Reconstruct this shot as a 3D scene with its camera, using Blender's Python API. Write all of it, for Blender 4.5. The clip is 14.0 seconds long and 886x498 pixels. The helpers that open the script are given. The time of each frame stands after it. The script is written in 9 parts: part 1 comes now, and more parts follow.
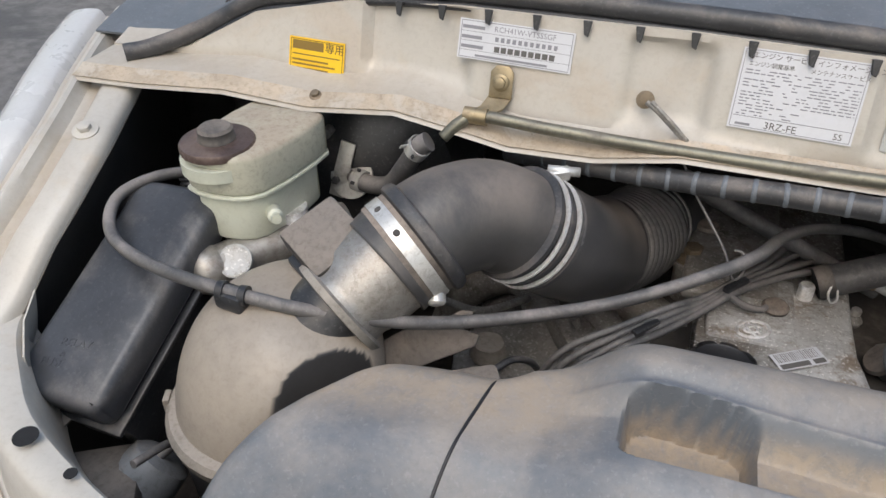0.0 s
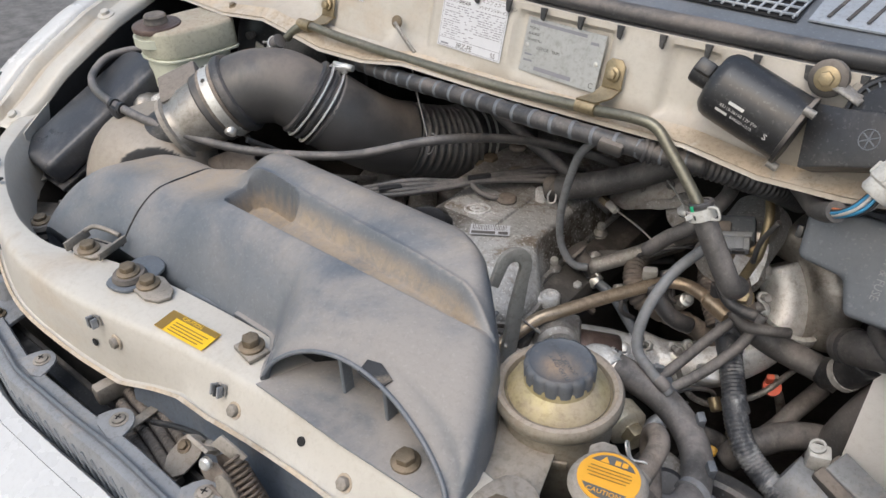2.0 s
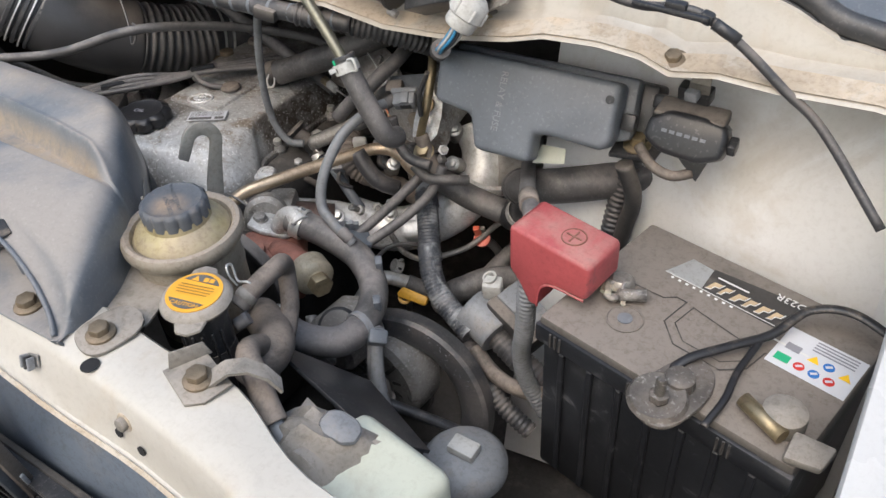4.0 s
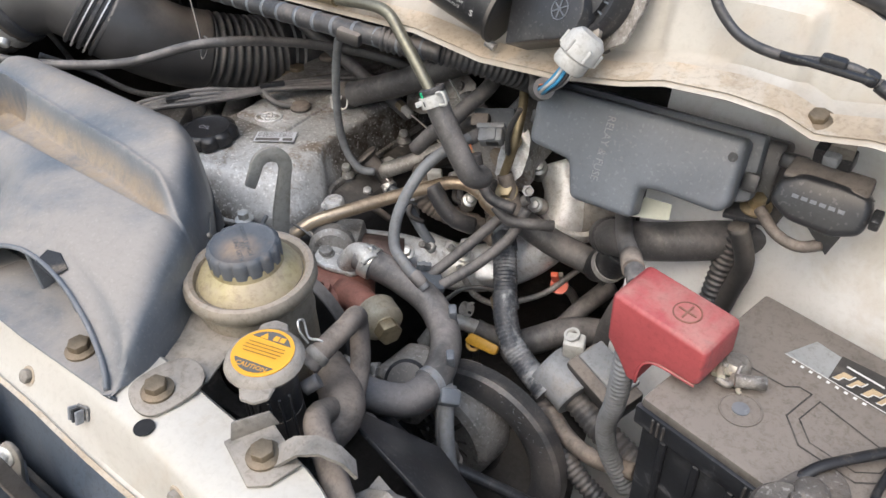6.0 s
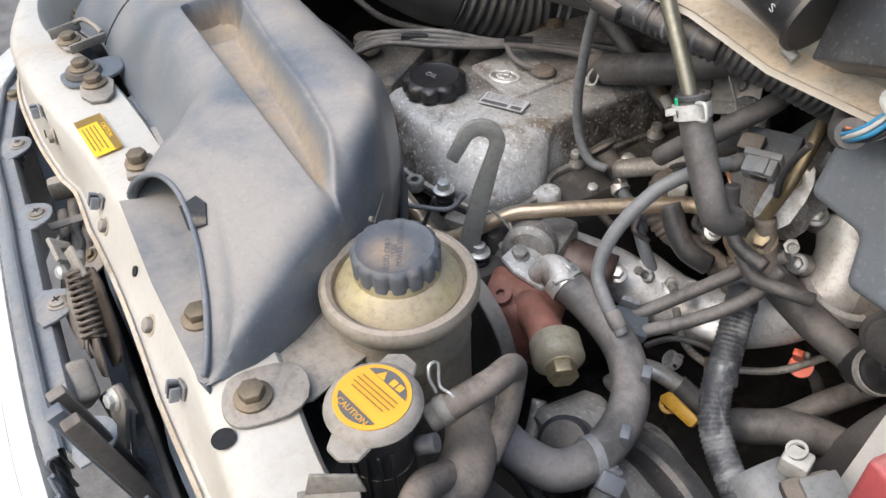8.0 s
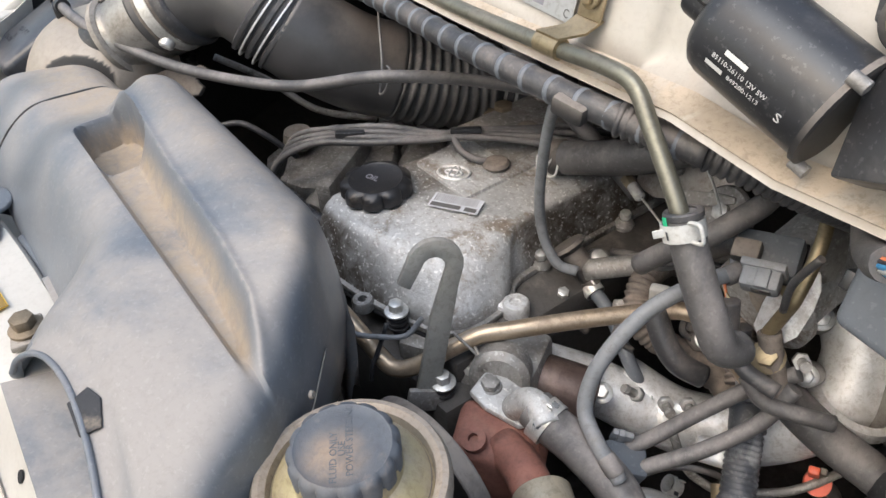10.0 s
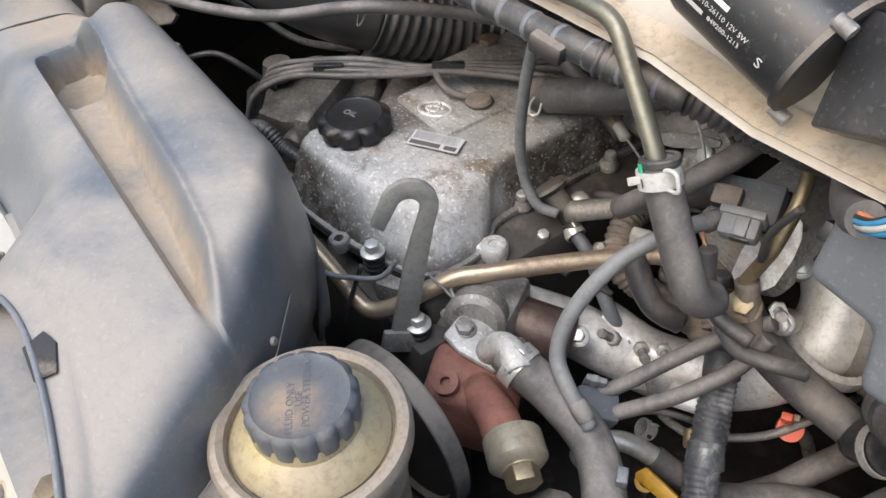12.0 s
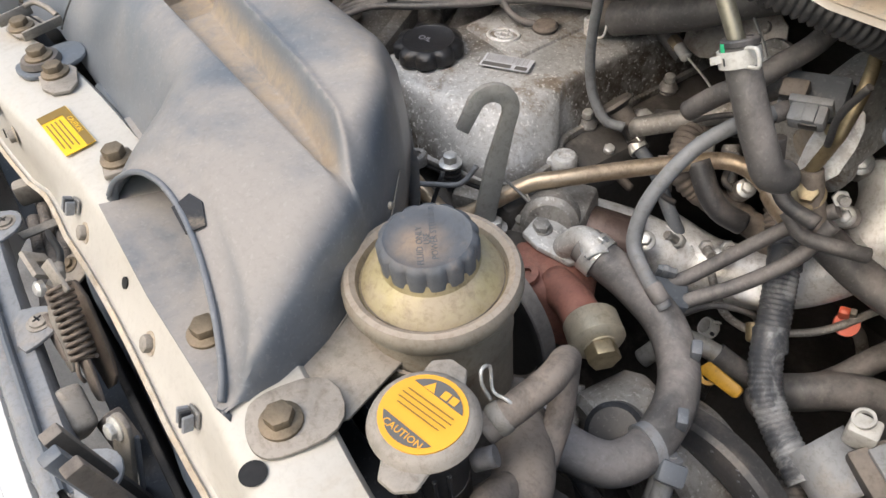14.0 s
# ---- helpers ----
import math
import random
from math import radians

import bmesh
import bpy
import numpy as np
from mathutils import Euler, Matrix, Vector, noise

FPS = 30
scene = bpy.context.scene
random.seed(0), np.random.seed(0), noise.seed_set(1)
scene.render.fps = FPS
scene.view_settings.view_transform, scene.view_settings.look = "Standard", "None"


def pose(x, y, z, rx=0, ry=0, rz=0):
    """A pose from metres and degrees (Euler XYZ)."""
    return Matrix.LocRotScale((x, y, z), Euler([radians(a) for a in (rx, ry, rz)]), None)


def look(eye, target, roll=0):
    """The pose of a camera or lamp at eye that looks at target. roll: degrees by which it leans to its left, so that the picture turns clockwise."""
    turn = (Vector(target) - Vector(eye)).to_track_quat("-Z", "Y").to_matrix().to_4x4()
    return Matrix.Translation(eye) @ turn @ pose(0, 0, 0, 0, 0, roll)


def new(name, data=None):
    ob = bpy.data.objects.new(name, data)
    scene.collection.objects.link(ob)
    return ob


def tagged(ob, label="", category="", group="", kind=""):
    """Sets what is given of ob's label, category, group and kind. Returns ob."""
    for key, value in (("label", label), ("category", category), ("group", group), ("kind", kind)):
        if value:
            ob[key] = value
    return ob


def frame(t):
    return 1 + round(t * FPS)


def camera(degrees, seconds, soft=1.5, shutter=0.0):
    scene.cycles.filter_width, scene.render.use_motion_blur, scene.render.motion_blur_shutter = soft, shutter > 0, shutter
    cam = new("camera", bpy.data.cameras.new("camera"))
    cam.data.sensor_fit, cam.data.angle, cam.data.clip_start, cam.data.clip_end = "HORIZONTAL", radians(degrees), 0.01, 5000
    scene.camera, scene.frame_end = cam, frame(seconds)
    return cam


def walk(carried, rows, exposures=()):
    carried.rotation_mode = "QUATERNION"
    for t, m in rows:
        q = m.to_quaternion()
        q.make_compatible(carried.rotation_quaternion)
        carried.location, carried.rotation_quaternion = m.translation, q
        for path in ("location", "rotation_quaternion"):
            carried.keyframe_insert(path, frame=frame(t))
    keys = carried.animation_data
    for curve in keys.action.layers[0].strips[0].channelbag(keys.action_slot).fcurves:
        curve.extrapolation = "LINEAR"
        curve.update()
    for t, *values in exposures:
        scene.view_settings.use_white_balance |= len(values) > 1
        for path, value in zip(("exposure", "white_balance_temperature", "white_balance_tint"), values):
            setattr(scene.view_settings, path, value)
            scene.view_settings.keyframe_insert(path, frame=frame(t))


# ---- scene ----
cam = camera(59.0, 14.0)
PATH = [
    (0, (0.006, -0.003, 1.456), (-0.507, 1.525, 0.271), -0.2),
    (0.5, (0.059, 0.081, 1.436), (-0.612, 1.481, 0.175), -0.1),
    (1, (0.258, 0.067, 1.452), (-0.687, 1.298, 0.191), -1.8),
    (1.5, (0.439, 0.001, 1.462), (-0.619, 1.193, 0.254), -2.2),
    (2, (0.641, -0.047, 1.494), (-0.424, 1.179, 0.327), -2.4),
    (2.5, (0.81, -0.016, 1.493), (-0.264, 1.218, 0.342), -2.0),
    (3, (0.948, 0.034, 1.466), (-0.115, 1.239, 0.275), -2.5),
    (3.2, (0.973, 0.031, 1.459), (-0.066, 1.233, 0.244), -3.2),
    (5.3, (0.805, 0.045, 1.428), (0.091, 1.359, 0.1), -2.8),
    (5.5, (0.824, 0.049, 1.439), (0.023, 1.336, 0.134), -2.5),
    (6, (0.834, 0.076, 1.432), (-0.135, 1.283, 0.165), -2.9),
    (6.5, (0.831, 0.107, 1.412), (-0.224, 1.223, 0.132), -4.6),
    (7, (0.817, 0.183, 1.428), (-0.285, 1.203, 0.107), -6.3),
    (7.5, (0.803, 0.216, 1.415), (-0.446, 0.998, 0.063), -4.2),
    (7.7, (0.783, 0.208, 1.4), (-0.515, 0.893, 0.041), -3.5),
    (9.8, (0.644, 0.264, 1.367), (-0.666, 1.054, 0.079), -5.1),
    (10, (0.648, 0.272, 1.376), (-0.652, 1.099, 0.101), -5.2),
    (10.5, (0.66, 0.291, 1.386), (-0.62, 1.173, 0.127), -4.3),
    (11, (0.646, 0.296, 1.374), (-0.571, 1.09, 0.0), -3.8),
    (11.5, (0.644, 0.304, 1.387), (-0.562, 1.061, -0.018), -4.2),
    (12, (0.645, 0.296, 1.372), (-0.56, 1.051, -0.034), -4.7),
    (12.5, (0.655, 0.28, 1.374), (-0.559, 1.019, -0.033), -5.1),
    (13, (0.657, 0.267, 1.355), (-0.555, 0.982, -0.067), -5.4),
    (13.5, (0.663, 0.247, 1.358), (-0.547, 0.943, -0.074), -5.3),
    (14, (0.685, 0.204, 1.357), (-0.534, 0.908, -0.063), -6.4),
]
walk(cam, [(t, look(eye, target, roll)) for t, eye, target, roll in PATH],
     exposures=[(0, 0.0, 6240, 10), (1, 0.1, 6260, 10), (2, 0.12, 6300, 10), (3.2, 0.28, 6240, 10), (5.3, 0.46, 6260, 10), (6.5, 0.5, 6180, 10), (7.2, 0.46, 6180, 10), (7.7, 0.55, 6240, 10), (9.8, 0.62, 6300, 10), (12, 0.68, 6340, 10), (14, 0.52, 6600, 10)])

# ---- light ----
world = bpy.data.worlds.new("overcast_sky")
scene.world = world
world.use_nodes = True
wn = world.node_tree.nodes
sky = wn.new("ShaderNodeTexSky")
sky.sky_type = "NISHITA"
sky.sun_disc = False
sky.sun_elevation = radians(52)
sky.sun_rotation = radians(178)
sky.air_density, sky.dust_density = 1.6, 5.0
wn["Background"].inputs["Strength"].default_value = 0.15
world.node_tree.links.new(sky.outputs["Color"], wn["Background"].inputs["Color"])
sun_data = bpy.data.lights.new("sun", "SUN")
sun_data.energy, sun_data.angle, sun_data.color = 1.1, radians(38), (0.97, 0.985, 1.0)
sun = new("sun", sun_data)
sun.matrix_world = look((0.0, 0.0, 4.0), (-0.02, 0.42, 2.25))


# ---- materials ----
def mat(name, color, rough=0.55, metal=0.0, dust=0.0, dust_color=(0.36, 0.29, 0.205), grain=0.12, bump=0.15, size=60.0,
        patch=None, patch_amount=0.5, patch_size=14.0, spec=0.5, trans=0.0, coat=0.0, dust_size=22.0, speck=0.42, flecks=0.0, stain=None, dirt_shade=None, even=0.4, lies=(-0.25, 0.85)):
    """A worn surface: colour varied at two scales, a second colour in patches, and dust that lies on faces turned up."""
    m = bpy.data.materials.new(name)
    m.use_nodes = True
    nt = m.node_tree
    n, link = nt.nodes, nt.links.new
    b = n["Principled BSDF"]
    co = n.new("ShaderNodeTexCoord").outputs["Object"]

    def tex(scale, detail=4.0, rough_=0.6, dist=0.0):
        t = n.new("ShaderNodeTexNoise")
        t.inputs["Scale"].default_value = scale
        t.inputs["Detail"].default_value = detail
        t.inputs["Roughness"].default_value = rough_
        t.inputs["Distortion"].default_value = dist
        link(co, t.inputs["Vector"])
        return t.outputs["Fac"]

    def ramp(value, lo, hi, a=0.0, z=1.0):
        r = n.new("ShaderNodeMapRange")
        r.interpolation_type = "SMOOTHSTEP"
        for k, v in zip(("From Min", "From Max", "To Min", "To Max"), (lo, hi, a, z)):
            r.inputs[k].default_value = v
        link(value, r.inputs["Value"])
        return r.outputs["Result"]

    def mix(fac, a, z):
        x = n.new("ShaderNodeMix")
        x.data_type = "RGBA"
        for sock, v in ((x.inputs[0], fac), (x.inputs[6], a), (x.inputs[7], z)):
            if isinstance(v, (tuple, list)):
                sock.default_value = (*v[:3], 1)
            elif isinstance(v, float):
                sock.default_value = v
            else:
                link(v, sock)
        return x.outputs[2]

    def times(a, z):
        x = n.new("ShaderNodeMath")
        x.operation = "MULTIPLY"
        for sock, v in ((x.inputs[0], a), (x.inputs[1], z)):
            if isinstance(v, float):
                sock.default_value = v
            else:
                link(v, sock)
        return x.outputs[0]

    fine, wide = tex(size * 6, 6.0), tex(size * 0.4, 5.0)
    dark = tuple(c * (1 - grain) for c in color)
    lite = tuple(min(1.0, c * (1 + grain)) for c in color)
    col = mix(ramp(wide, 0.3, 0.7), dark, lite)
    col = mix(ramp(fine, 0.35, 0.75, 0.0, grain), col, lite)
    if patch:
        col = mix(ramp(tex(patch_size, 6.0, 0.65, 0.6), 0.62 - 0.3 * patch_amount, 0.72 - 0.2 * patch_amount), col, patch)
    if stain:
        col = mix(ramp(tex(stain[1], 8.0, 0.72, 0.25), 0.52, 0.66, 0.0, stain[2]), col, stain[0])
    rgh = None
    if dust > 0:
        g = n.new("ShaderNodeNewGeometry")
        sep = n.new("ShaderNodeSeparateXYZ")
        link(g.outputs["Normal"], sep.inputs[0])
        f = times(ramp(sep.outputs["Z"], *lies), ramp(tex(dust_size, 8.0, 0.68, 0.3), 0.62 - 0.42 * dust, 0.8 - 0.3 * dust))
        f = times(f, min(1.0, 0.55 + 0.45 * dust))
        col = mix(f, col, (dust_color[0], dust_color[1] * 1.02, dust_color[2] * 1.1))
        rgh = ramp(f, 0.0, 1.0, rough, 0.8)
    # the vertex mask mixes in dirt, and on the valve cover painted shade
    if dirt_shade:
        at = n.new("ShaderNodeAttribute")
        at.attribute_name = "dirt"
        col = mix(times(at.outputs["Fac"], ramp(tex(60.0, 8.0, 0.7, 0.5), 0.3, 0.62, even, 1.0)), col, dirt_shade)
    if speck:
        x = n.new("ShaderNodeMix")
        x.data_type, x.blend_type = "RGBA", "MULTIPLY"
        link(ramp(tex(170.0, 9.0, 0.78, 0.4), 0.46, 0.66, 0.0, speck), x.inputs[0])
        link(col, x.inputs[6])
        x.inputs[7].default_value = (0.42, 0.38, 0.33, 1)
        col = x.outputs[2]
    if flecks:
        col = mix(ramp(tex(300.0, 3.0, 0.5), 0.60, 0.66, 0.0, flecks), col, (0.86, 0.85, 0.82))
    link(col, b.inputs["Base Color"])
    rr = ramp(tex(size * 1.3, 5.0), 0.3, 0.7, max(0.05, rough - 0.08), min(1.0, rough + 0.08))
    link(rgh if rgh else rr, b.inputs["Roughness"])
    b.inputs["Metallic"].default_value = metal
    b.inputs["Specular IOR Level"].default_value = spec
    b.inputs["Transmission Weight"].default_value = trans
    b.inputs["Coat Weight"].default_value = coat
    b.inputs["Coat Roughness"].default_value = 0.15
    if bump:
        bp = n.new("ShaderNodeBump")
        bp.inputs["Strength"].default_value = bump
        bp.inputs["Distance"].default_value = 0.0012
        link(tex(size * 9, 5.0, 0.7), bp.inputs["Height"])
        link(bp.outputs["Normal"], b.inputs["Normal"])
    return m


M = {}
M["asphalt"] = mat("asphalt", (0.16, 0.155, 0.15), 0.9, grain=0.3, bump=0.6, size=30, patch=(0.1, 0.1, 0.1), patch_size=1.2)
M["paint"] = mat("cream_paint", (0.53, 0.503, 0.452), 0.36, dust=0.2, dust_color=(0.43, 0.36, 0.27), grain=0.06, bump=0.05, size=20, patch=(0.52, 0.47, 0.40), patch_amount=0.3, patch_size=9, coat=0.2, dust_size=9, speck=0.14, stain=((0.34, 0.28, 0.205), 22.0, 0.14), dirt_shade=(0.40, 0.345, 0.275), even=0.55)
M["white"] = mat("white_car_paint", (0.60, 0.60, 0.595), 0.3, grain=0.03, bump=0.0, size=8, coat=0.2, speck=0.1)
# body white made brighter: skylight on the right inner fender, put into the colour
M["white_lit"] = mat("sky_lit_white_paint", (0.80, 0.795, 0.78), 0.5, dust=0.1, dust_color=(0.6, 0.54, 0.46), grain=0.05, bump=0.05, size=12, patch=(0.70, 0.67, 0.62), patch_amount=0.25, patch_size=5, speck=0.12)
M["rust_edge"] = mat("tan_sealer", (0.46, 0.385, 0.295), 0.7, grain=0.2, bump=0.2, size=40, patch=(0.5, 0.45, 0.38), patch_amount=0.5, patch_size=25)
M["duct"] = mat("grey_blue_plastic", (0.136, 0.152, 0.174), 0.36, dust=0.62, dust_color=(0.345, 0.308, 0.26), grain=0.07, bump=0.06, size=30, patch=(0.11, 0.13, 0.158), patch_amount=0.2, patch_size=10, dust_size=6, speck=0.16, stain=((0.12, 0.132, 0.15), 8.0, 0.55), flecks=0.04, dirt_shade=(0.37, 0.295, 0.215), lies=(0.35, 1.0))
M["hose"] = mat("dusty_rubber", (0.095, 0.093, 0.093), 0.44, dust=0.6, dust_color=(0.29, 0.26, 0.23), grain=0.2, bump=0.15, size=60, dust_size=14, speck=0.3, flecks=0.04)
M["tape"] = mat("worn_grey_tape", (0.055, 0.06, 0.07), 0.36, dust=0.3, dust_color=(0.25, 0.24, 0.225), grain=0.2, bump=0.3, size=60, dust_size=20, speck=0.3, patch=(0.27, 0.28, 0.29), patch_amount=0.5, patch_size=28, flecks=0.05)
M["hose_clean"] = mat("black_rubber", (0.05, 0.051, 0.055), 0.40, dust=0.5, dust_color=(0.24, 0.205, 0.17), grain=0.2, bump=0.12, size=60, dust_size=12, speck=0.2, flecks=0.03)
M["hose_grey"] = mat("grey_rubber", (0.21, 0.218, 0.23), 0.5, dust=0.3, dust_color=(0.24, 0.215, 0.18), grain=0.1, bump=0.08, size=60)
M["hose_tan"] = mat("dirt_covered_rubber", (0.11, 0.095, 0.083), 0.7, dust=0.75, dust_color=(0.31, 0.255, 0.2), grain=0.2, bump=0.2, size=60)
M["black"] = mat("black_plastic", (0.030, 0.031, 0.034), 0.33, dust=0.28, dust_color=(0.17, 0.155, 0.135), grain=0.2, bump=0.06, size=40, dust_size=12, speck=0.25, flecks=0.04)
M["black_film"] = mat("filmed_black_plastic", (0.05, 0.053, 0.06), 0.3, dust=0.5, dust_color=(0.2, 0.185, 0.165), grain=0.2, bump=0.06, size=40, dust_size=8, speck=0.25, flecks=0.02)
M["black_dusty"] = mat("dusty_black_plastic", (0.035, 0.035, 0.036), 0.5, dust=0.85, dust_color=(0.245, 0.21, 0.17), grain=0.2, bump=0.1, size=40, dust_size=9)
M["cleaner"] = mat("dust_topped_black_plastic", (0.034, 0.033, 0.033), 0.42, dust=0.1, dust_color=(0.2, 0.175, 0.14), grain=0.15, bump=0.1, size=35, dust_size=6, speck=0.2, dirt_shade=(0.36, 0.315, 0.262), even=0.86)
M["slate"] = mat("slate_plastic", (0.135, 0.15, 0.17), 0.42, dust=0.35, dust_color=(0.215, 0.213, 0.21), grain=0.1, bump=0.06, size=40, dust_size=9, speck=0.15, flecks=0.05)
M["grey_plastic"] = mat("grey_plastic", (0.24, 0.25, 0.265), 0.5, dust=0.35, dust_color=(0.33, 0.29, 0.24), grain=0.1, bump=0.06, size=40)
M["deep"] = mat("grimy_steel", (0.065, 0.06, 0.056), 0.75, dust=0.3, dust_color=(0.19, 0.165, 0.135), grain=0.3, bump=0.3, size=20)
M["dirty_metal"] = mat("grimy_cast_metal", (0.31, 0.30, 0.285), 0.46, metal=0.4, dust=0.45, dust_color=(0.29, 0.255, 0.21), grain=0.35, bump=0.5, size=50, dust_size=20, stain=((0.06, 0.05, 0.042), 24.0, 0.75), flecks=0.25)
M["alu"] = mat("cast_aluminium", (0.53, 0.53, 0.52), 0.46, metal=0.25, dust=0.14, dust_color=(0.40, 0.35, 0.28), grain=0.15, bump=0.55, size=55, patch=(0.2, 0.15, 0.11), patch_amount=0.2, patch_size=13, dust_size=15, speck=0.55, flecks=0.6, stain=((0.24, 0.18, 0.125), 17.0, 0.85), dirt_shade=(0.085, 0.068, 0.052), even=0.5)
M["dirty_alu"] = mat("dirty_aluminium", (0.37, 0.355, 0.33), 0.32, metal=0.6, dust=0.5, dust_color=(0.33, 0.285, 0.235), grain=0.25, bump=0.35, size=45, dust_size=16, stain=((0.09, 0.075, 0.06), 16.0, 0.7), flecks=0.08)
M["alu_bright"] = mat("bright_aluminium", (0.86, 0.86, 0.855), 0.38, metal=0.4, dust=0.2, grain=0.12, bump=0.35, size=50, stain=((0.3, 0.25, 0.2), 28.0, 0.5), flecks=0.3)
M["zinc"] = mat("zinc_steel", (0.66, 0.655, 0.63), 0.36, metal=0.55, dust=0.15, grain=0.12, bump=0.1, size=80)
M["gold"] = mat("yellow_zinc_steel", (0.36, 0.295, 0.185), 0.42, metal=0.7, dust=0.45, dust_color=(0.27, 0.22, 0.16), grain=0.2, bump=0.15, size=60)
M["brass"] = mat("passivated_pipe", (0.50, 0.40, 0.29), 0.36, metal=0.7, dust=0.35, dust_color=(0.27, 0.215, 0.165), grain=0.15, bump=0.1, size=50)
M["olive"] = mat("olive_zinc_pipe", (0.20, 0.195, 0.155), 0.4, metal=0.6, dust=0.4, dust_color=(0.24, 0.215, 0.175), grain=0.15, bump=0.08, size=50)
M["bolt"] = mat("dirty_bolt_steel", (0.21, 0.17, 0.12), 0.6, metal=0.6, dust=0.5, dust_color=(0.32, 0.25, 0.175), grain=0.3, bump=0.3, size=90)
M["dusty_steel"] = mat("dusty_bracket_steel", (0.22, 0.205, 0.18), 0.6, metal=0.3, dust=0.8, dust_color=(0.40, 0.355, 0.29), grain=0.2, bump=0.3, size=60, stain=((0.14, 0.115, 0.09), 34.0, 0.5))
M["rust"] = mat("rust_brown_casting", (0.25, 0.108, 0.08), 0.68, dust=0.4, dust_color=(0.31, 0.18, 0.13), grain=0.3, bump=0.6, size=60, stain=((0.09, 0.05, 0.04), 30.0, 0.5))
M["can"] = mat("yellow_zinc_can", (0.33, 0.305, 0.25), 0.45, metal=0.4, dust=0.85, dust_color=(0.43, 0.36, 0.28), grain=0.15, bump=0.3, size=60, dust_size=12, stain=((0.19, 0.135, 0.085), 24.0, 0.65))
M["pale_gilt"] = mat("pale_gilt_steel", (0.55, 0.49, 0.37), 0.38, metal=0.5, dust=0.3, dust_color=(0.4, 0.34, 0.25), grain=0.15, bump=0.2, size=60)
M["can_top"] = mat("gilt_can_top", (0.42, 0.36, 0.20), 0.45, metal=0.35, dust=0.7, dust_color=(0.44, 0.365, 0.26), grain=0.15, bump=0.2, size=60, dust_size=14, stain=((0.17, 0.125, 0.08), 30.0, 0.65))
M["cap"] = mat("blue_grey_cap", (0.095, 0.104, 0.118), 0.5, dust=0.2, dust_color=(0.30, 0.235, 0.175), grain=0.1, bump=0.3, size=90, dust_size=24, speck=0.25, dirt_shade=(0.33, 0.245, 0.17))
M["cap_black"] = mat("black_cap", (0.02, 0.02, 0.022), 0.4, dust=0.2, grain=0.2, bump=0.15, size=60)
M["red"] = mat("faded_red_rubber", (0.42, 0.085, 0.09), 0.5, dust=0.62, dust_color=(0.44, 0.235, 0.19), grain=0.12, bump=0.12, size=40, patch=(0.2, 0.075, 0.085), patch_amount=0.18, patch_size=18, dust_size=10, speck=0.3, lies=(0.2, 0.95))
M["orange_red"] = mat("orange_red_plastic", (0.75, 0.135, 0.07), 0.4, grain=0.05, bump=0.0, speck=0.05)
M["yellow"] = mat("yellow_plastic", (0.66, 0.36, 0.035), 0.45, dust=0.2, grain=0.1, bump=0.05)
M["yellow_label"] = mat("yellow_label", (0.90, 0.56, 0.02), 0.4, grain=0.04, bump=0.0, speck=0.05)
M["orange_label"] = mat("orange_label", (0.80, 0.40, 0.035), 0.45, dust=0.12, grain=0.06, bump=0.0, speck=0.05)
M["white_label"] = mat("white_label", (0.66, 0.67, 0.70), 0.35, grain=0.02, bump=0.0, size=10, speck=0.05)
M["plate"] = mat("aluminium_plate", (0.50, 0.51, 0.51), 0.4, metal=0.5, grain=0.05, bump=0.02)
M["ink"] = mat("black_ink", (0.03, 0.03, 0.035), 0.5, grain=0.0, bump=0.0, speck=0.05)
M["ink_grey"] = mat("grey_ink", (0.26, 0.26, 0.29), 0.5, grain=0.0, bump=0.0, speck=0.05)
M["ink_brown"] = mat("brown_ink", (0.24, 0.15, 0.03), 0.5, grain=0.0, bump=0.0, speck=0.05)
M["ink_dark"] = mat("dark_grey_ink", (0.12, 0.115, 0.11), 0.5, grain=0.0, bump=0.0, speck=0.05)
M["label_black"] = mat("faded_black_label", (0.055, 0.052, 0.05), 0.4, dust=0.3, dust_color=(0.2, 0.17, 0.14), grain=0.1, bump=0.0)
M["gilt_print"] = mat("gilt_print", (0.56, 0.43, 0.27), 0.5, grain=0.1, bump=0.0)
M["hook_steel"] = mat("grey_primed_steel", (0.31, 0.31, 0.285), 0.55, metal=0.15, dust=0.5, dust_color=(0.36, 0.325, 0.27), grain=0.15, bump=0.2, size=50)
M["burnt"] = mat("burnt_brown_iron", (0.12, 0.085, 0.075), 0.38, metal=0.4, dust=0.35, dust_color=(0.24, 0.18, 0.14), grain=0.3, bump=0.4, size=50)
M["elbow"] = mat("dust_filmed_rubber", (0.062, 0.061, 0.062), 0.38, dust=0.65, dust_color=(0.25, 0.21, 0.17), grain=0.15, bump=0.1, size=50, dust_size=6, speck=0.12, lies=(0.1, 1.0))
M["print_white"] = mat("white_print", (0.72, 0.72, 0.70), 0.5, grain=0.05, bump=0.0, speck=0.05)
M["milky"] = mat("milky_reservoir", (0.58, 0.60, 0.50), 0.38, dust=0.3, dust_color=(0.42, 0.375, 0.27), grain=0.06, bump=0.03, size=20, dust_size=9, speck=0.15)
M["milky_brown"] = mat("dirt_covered_reservoir", (0.52, 0.52, 0.42), 0.5, dust=0.85, dust_color=(0.38, 0.315, 0.23), grain=0.08, bump=0.08, size=30, dust_size=9)
M["white_plastic"] = mat("white_plastic", (0.52, 0.52, 0.50), 0.45, dust=0.3, dust_color=(0.36, 0.33, 0.28), grain=0.08, bump=0.04)
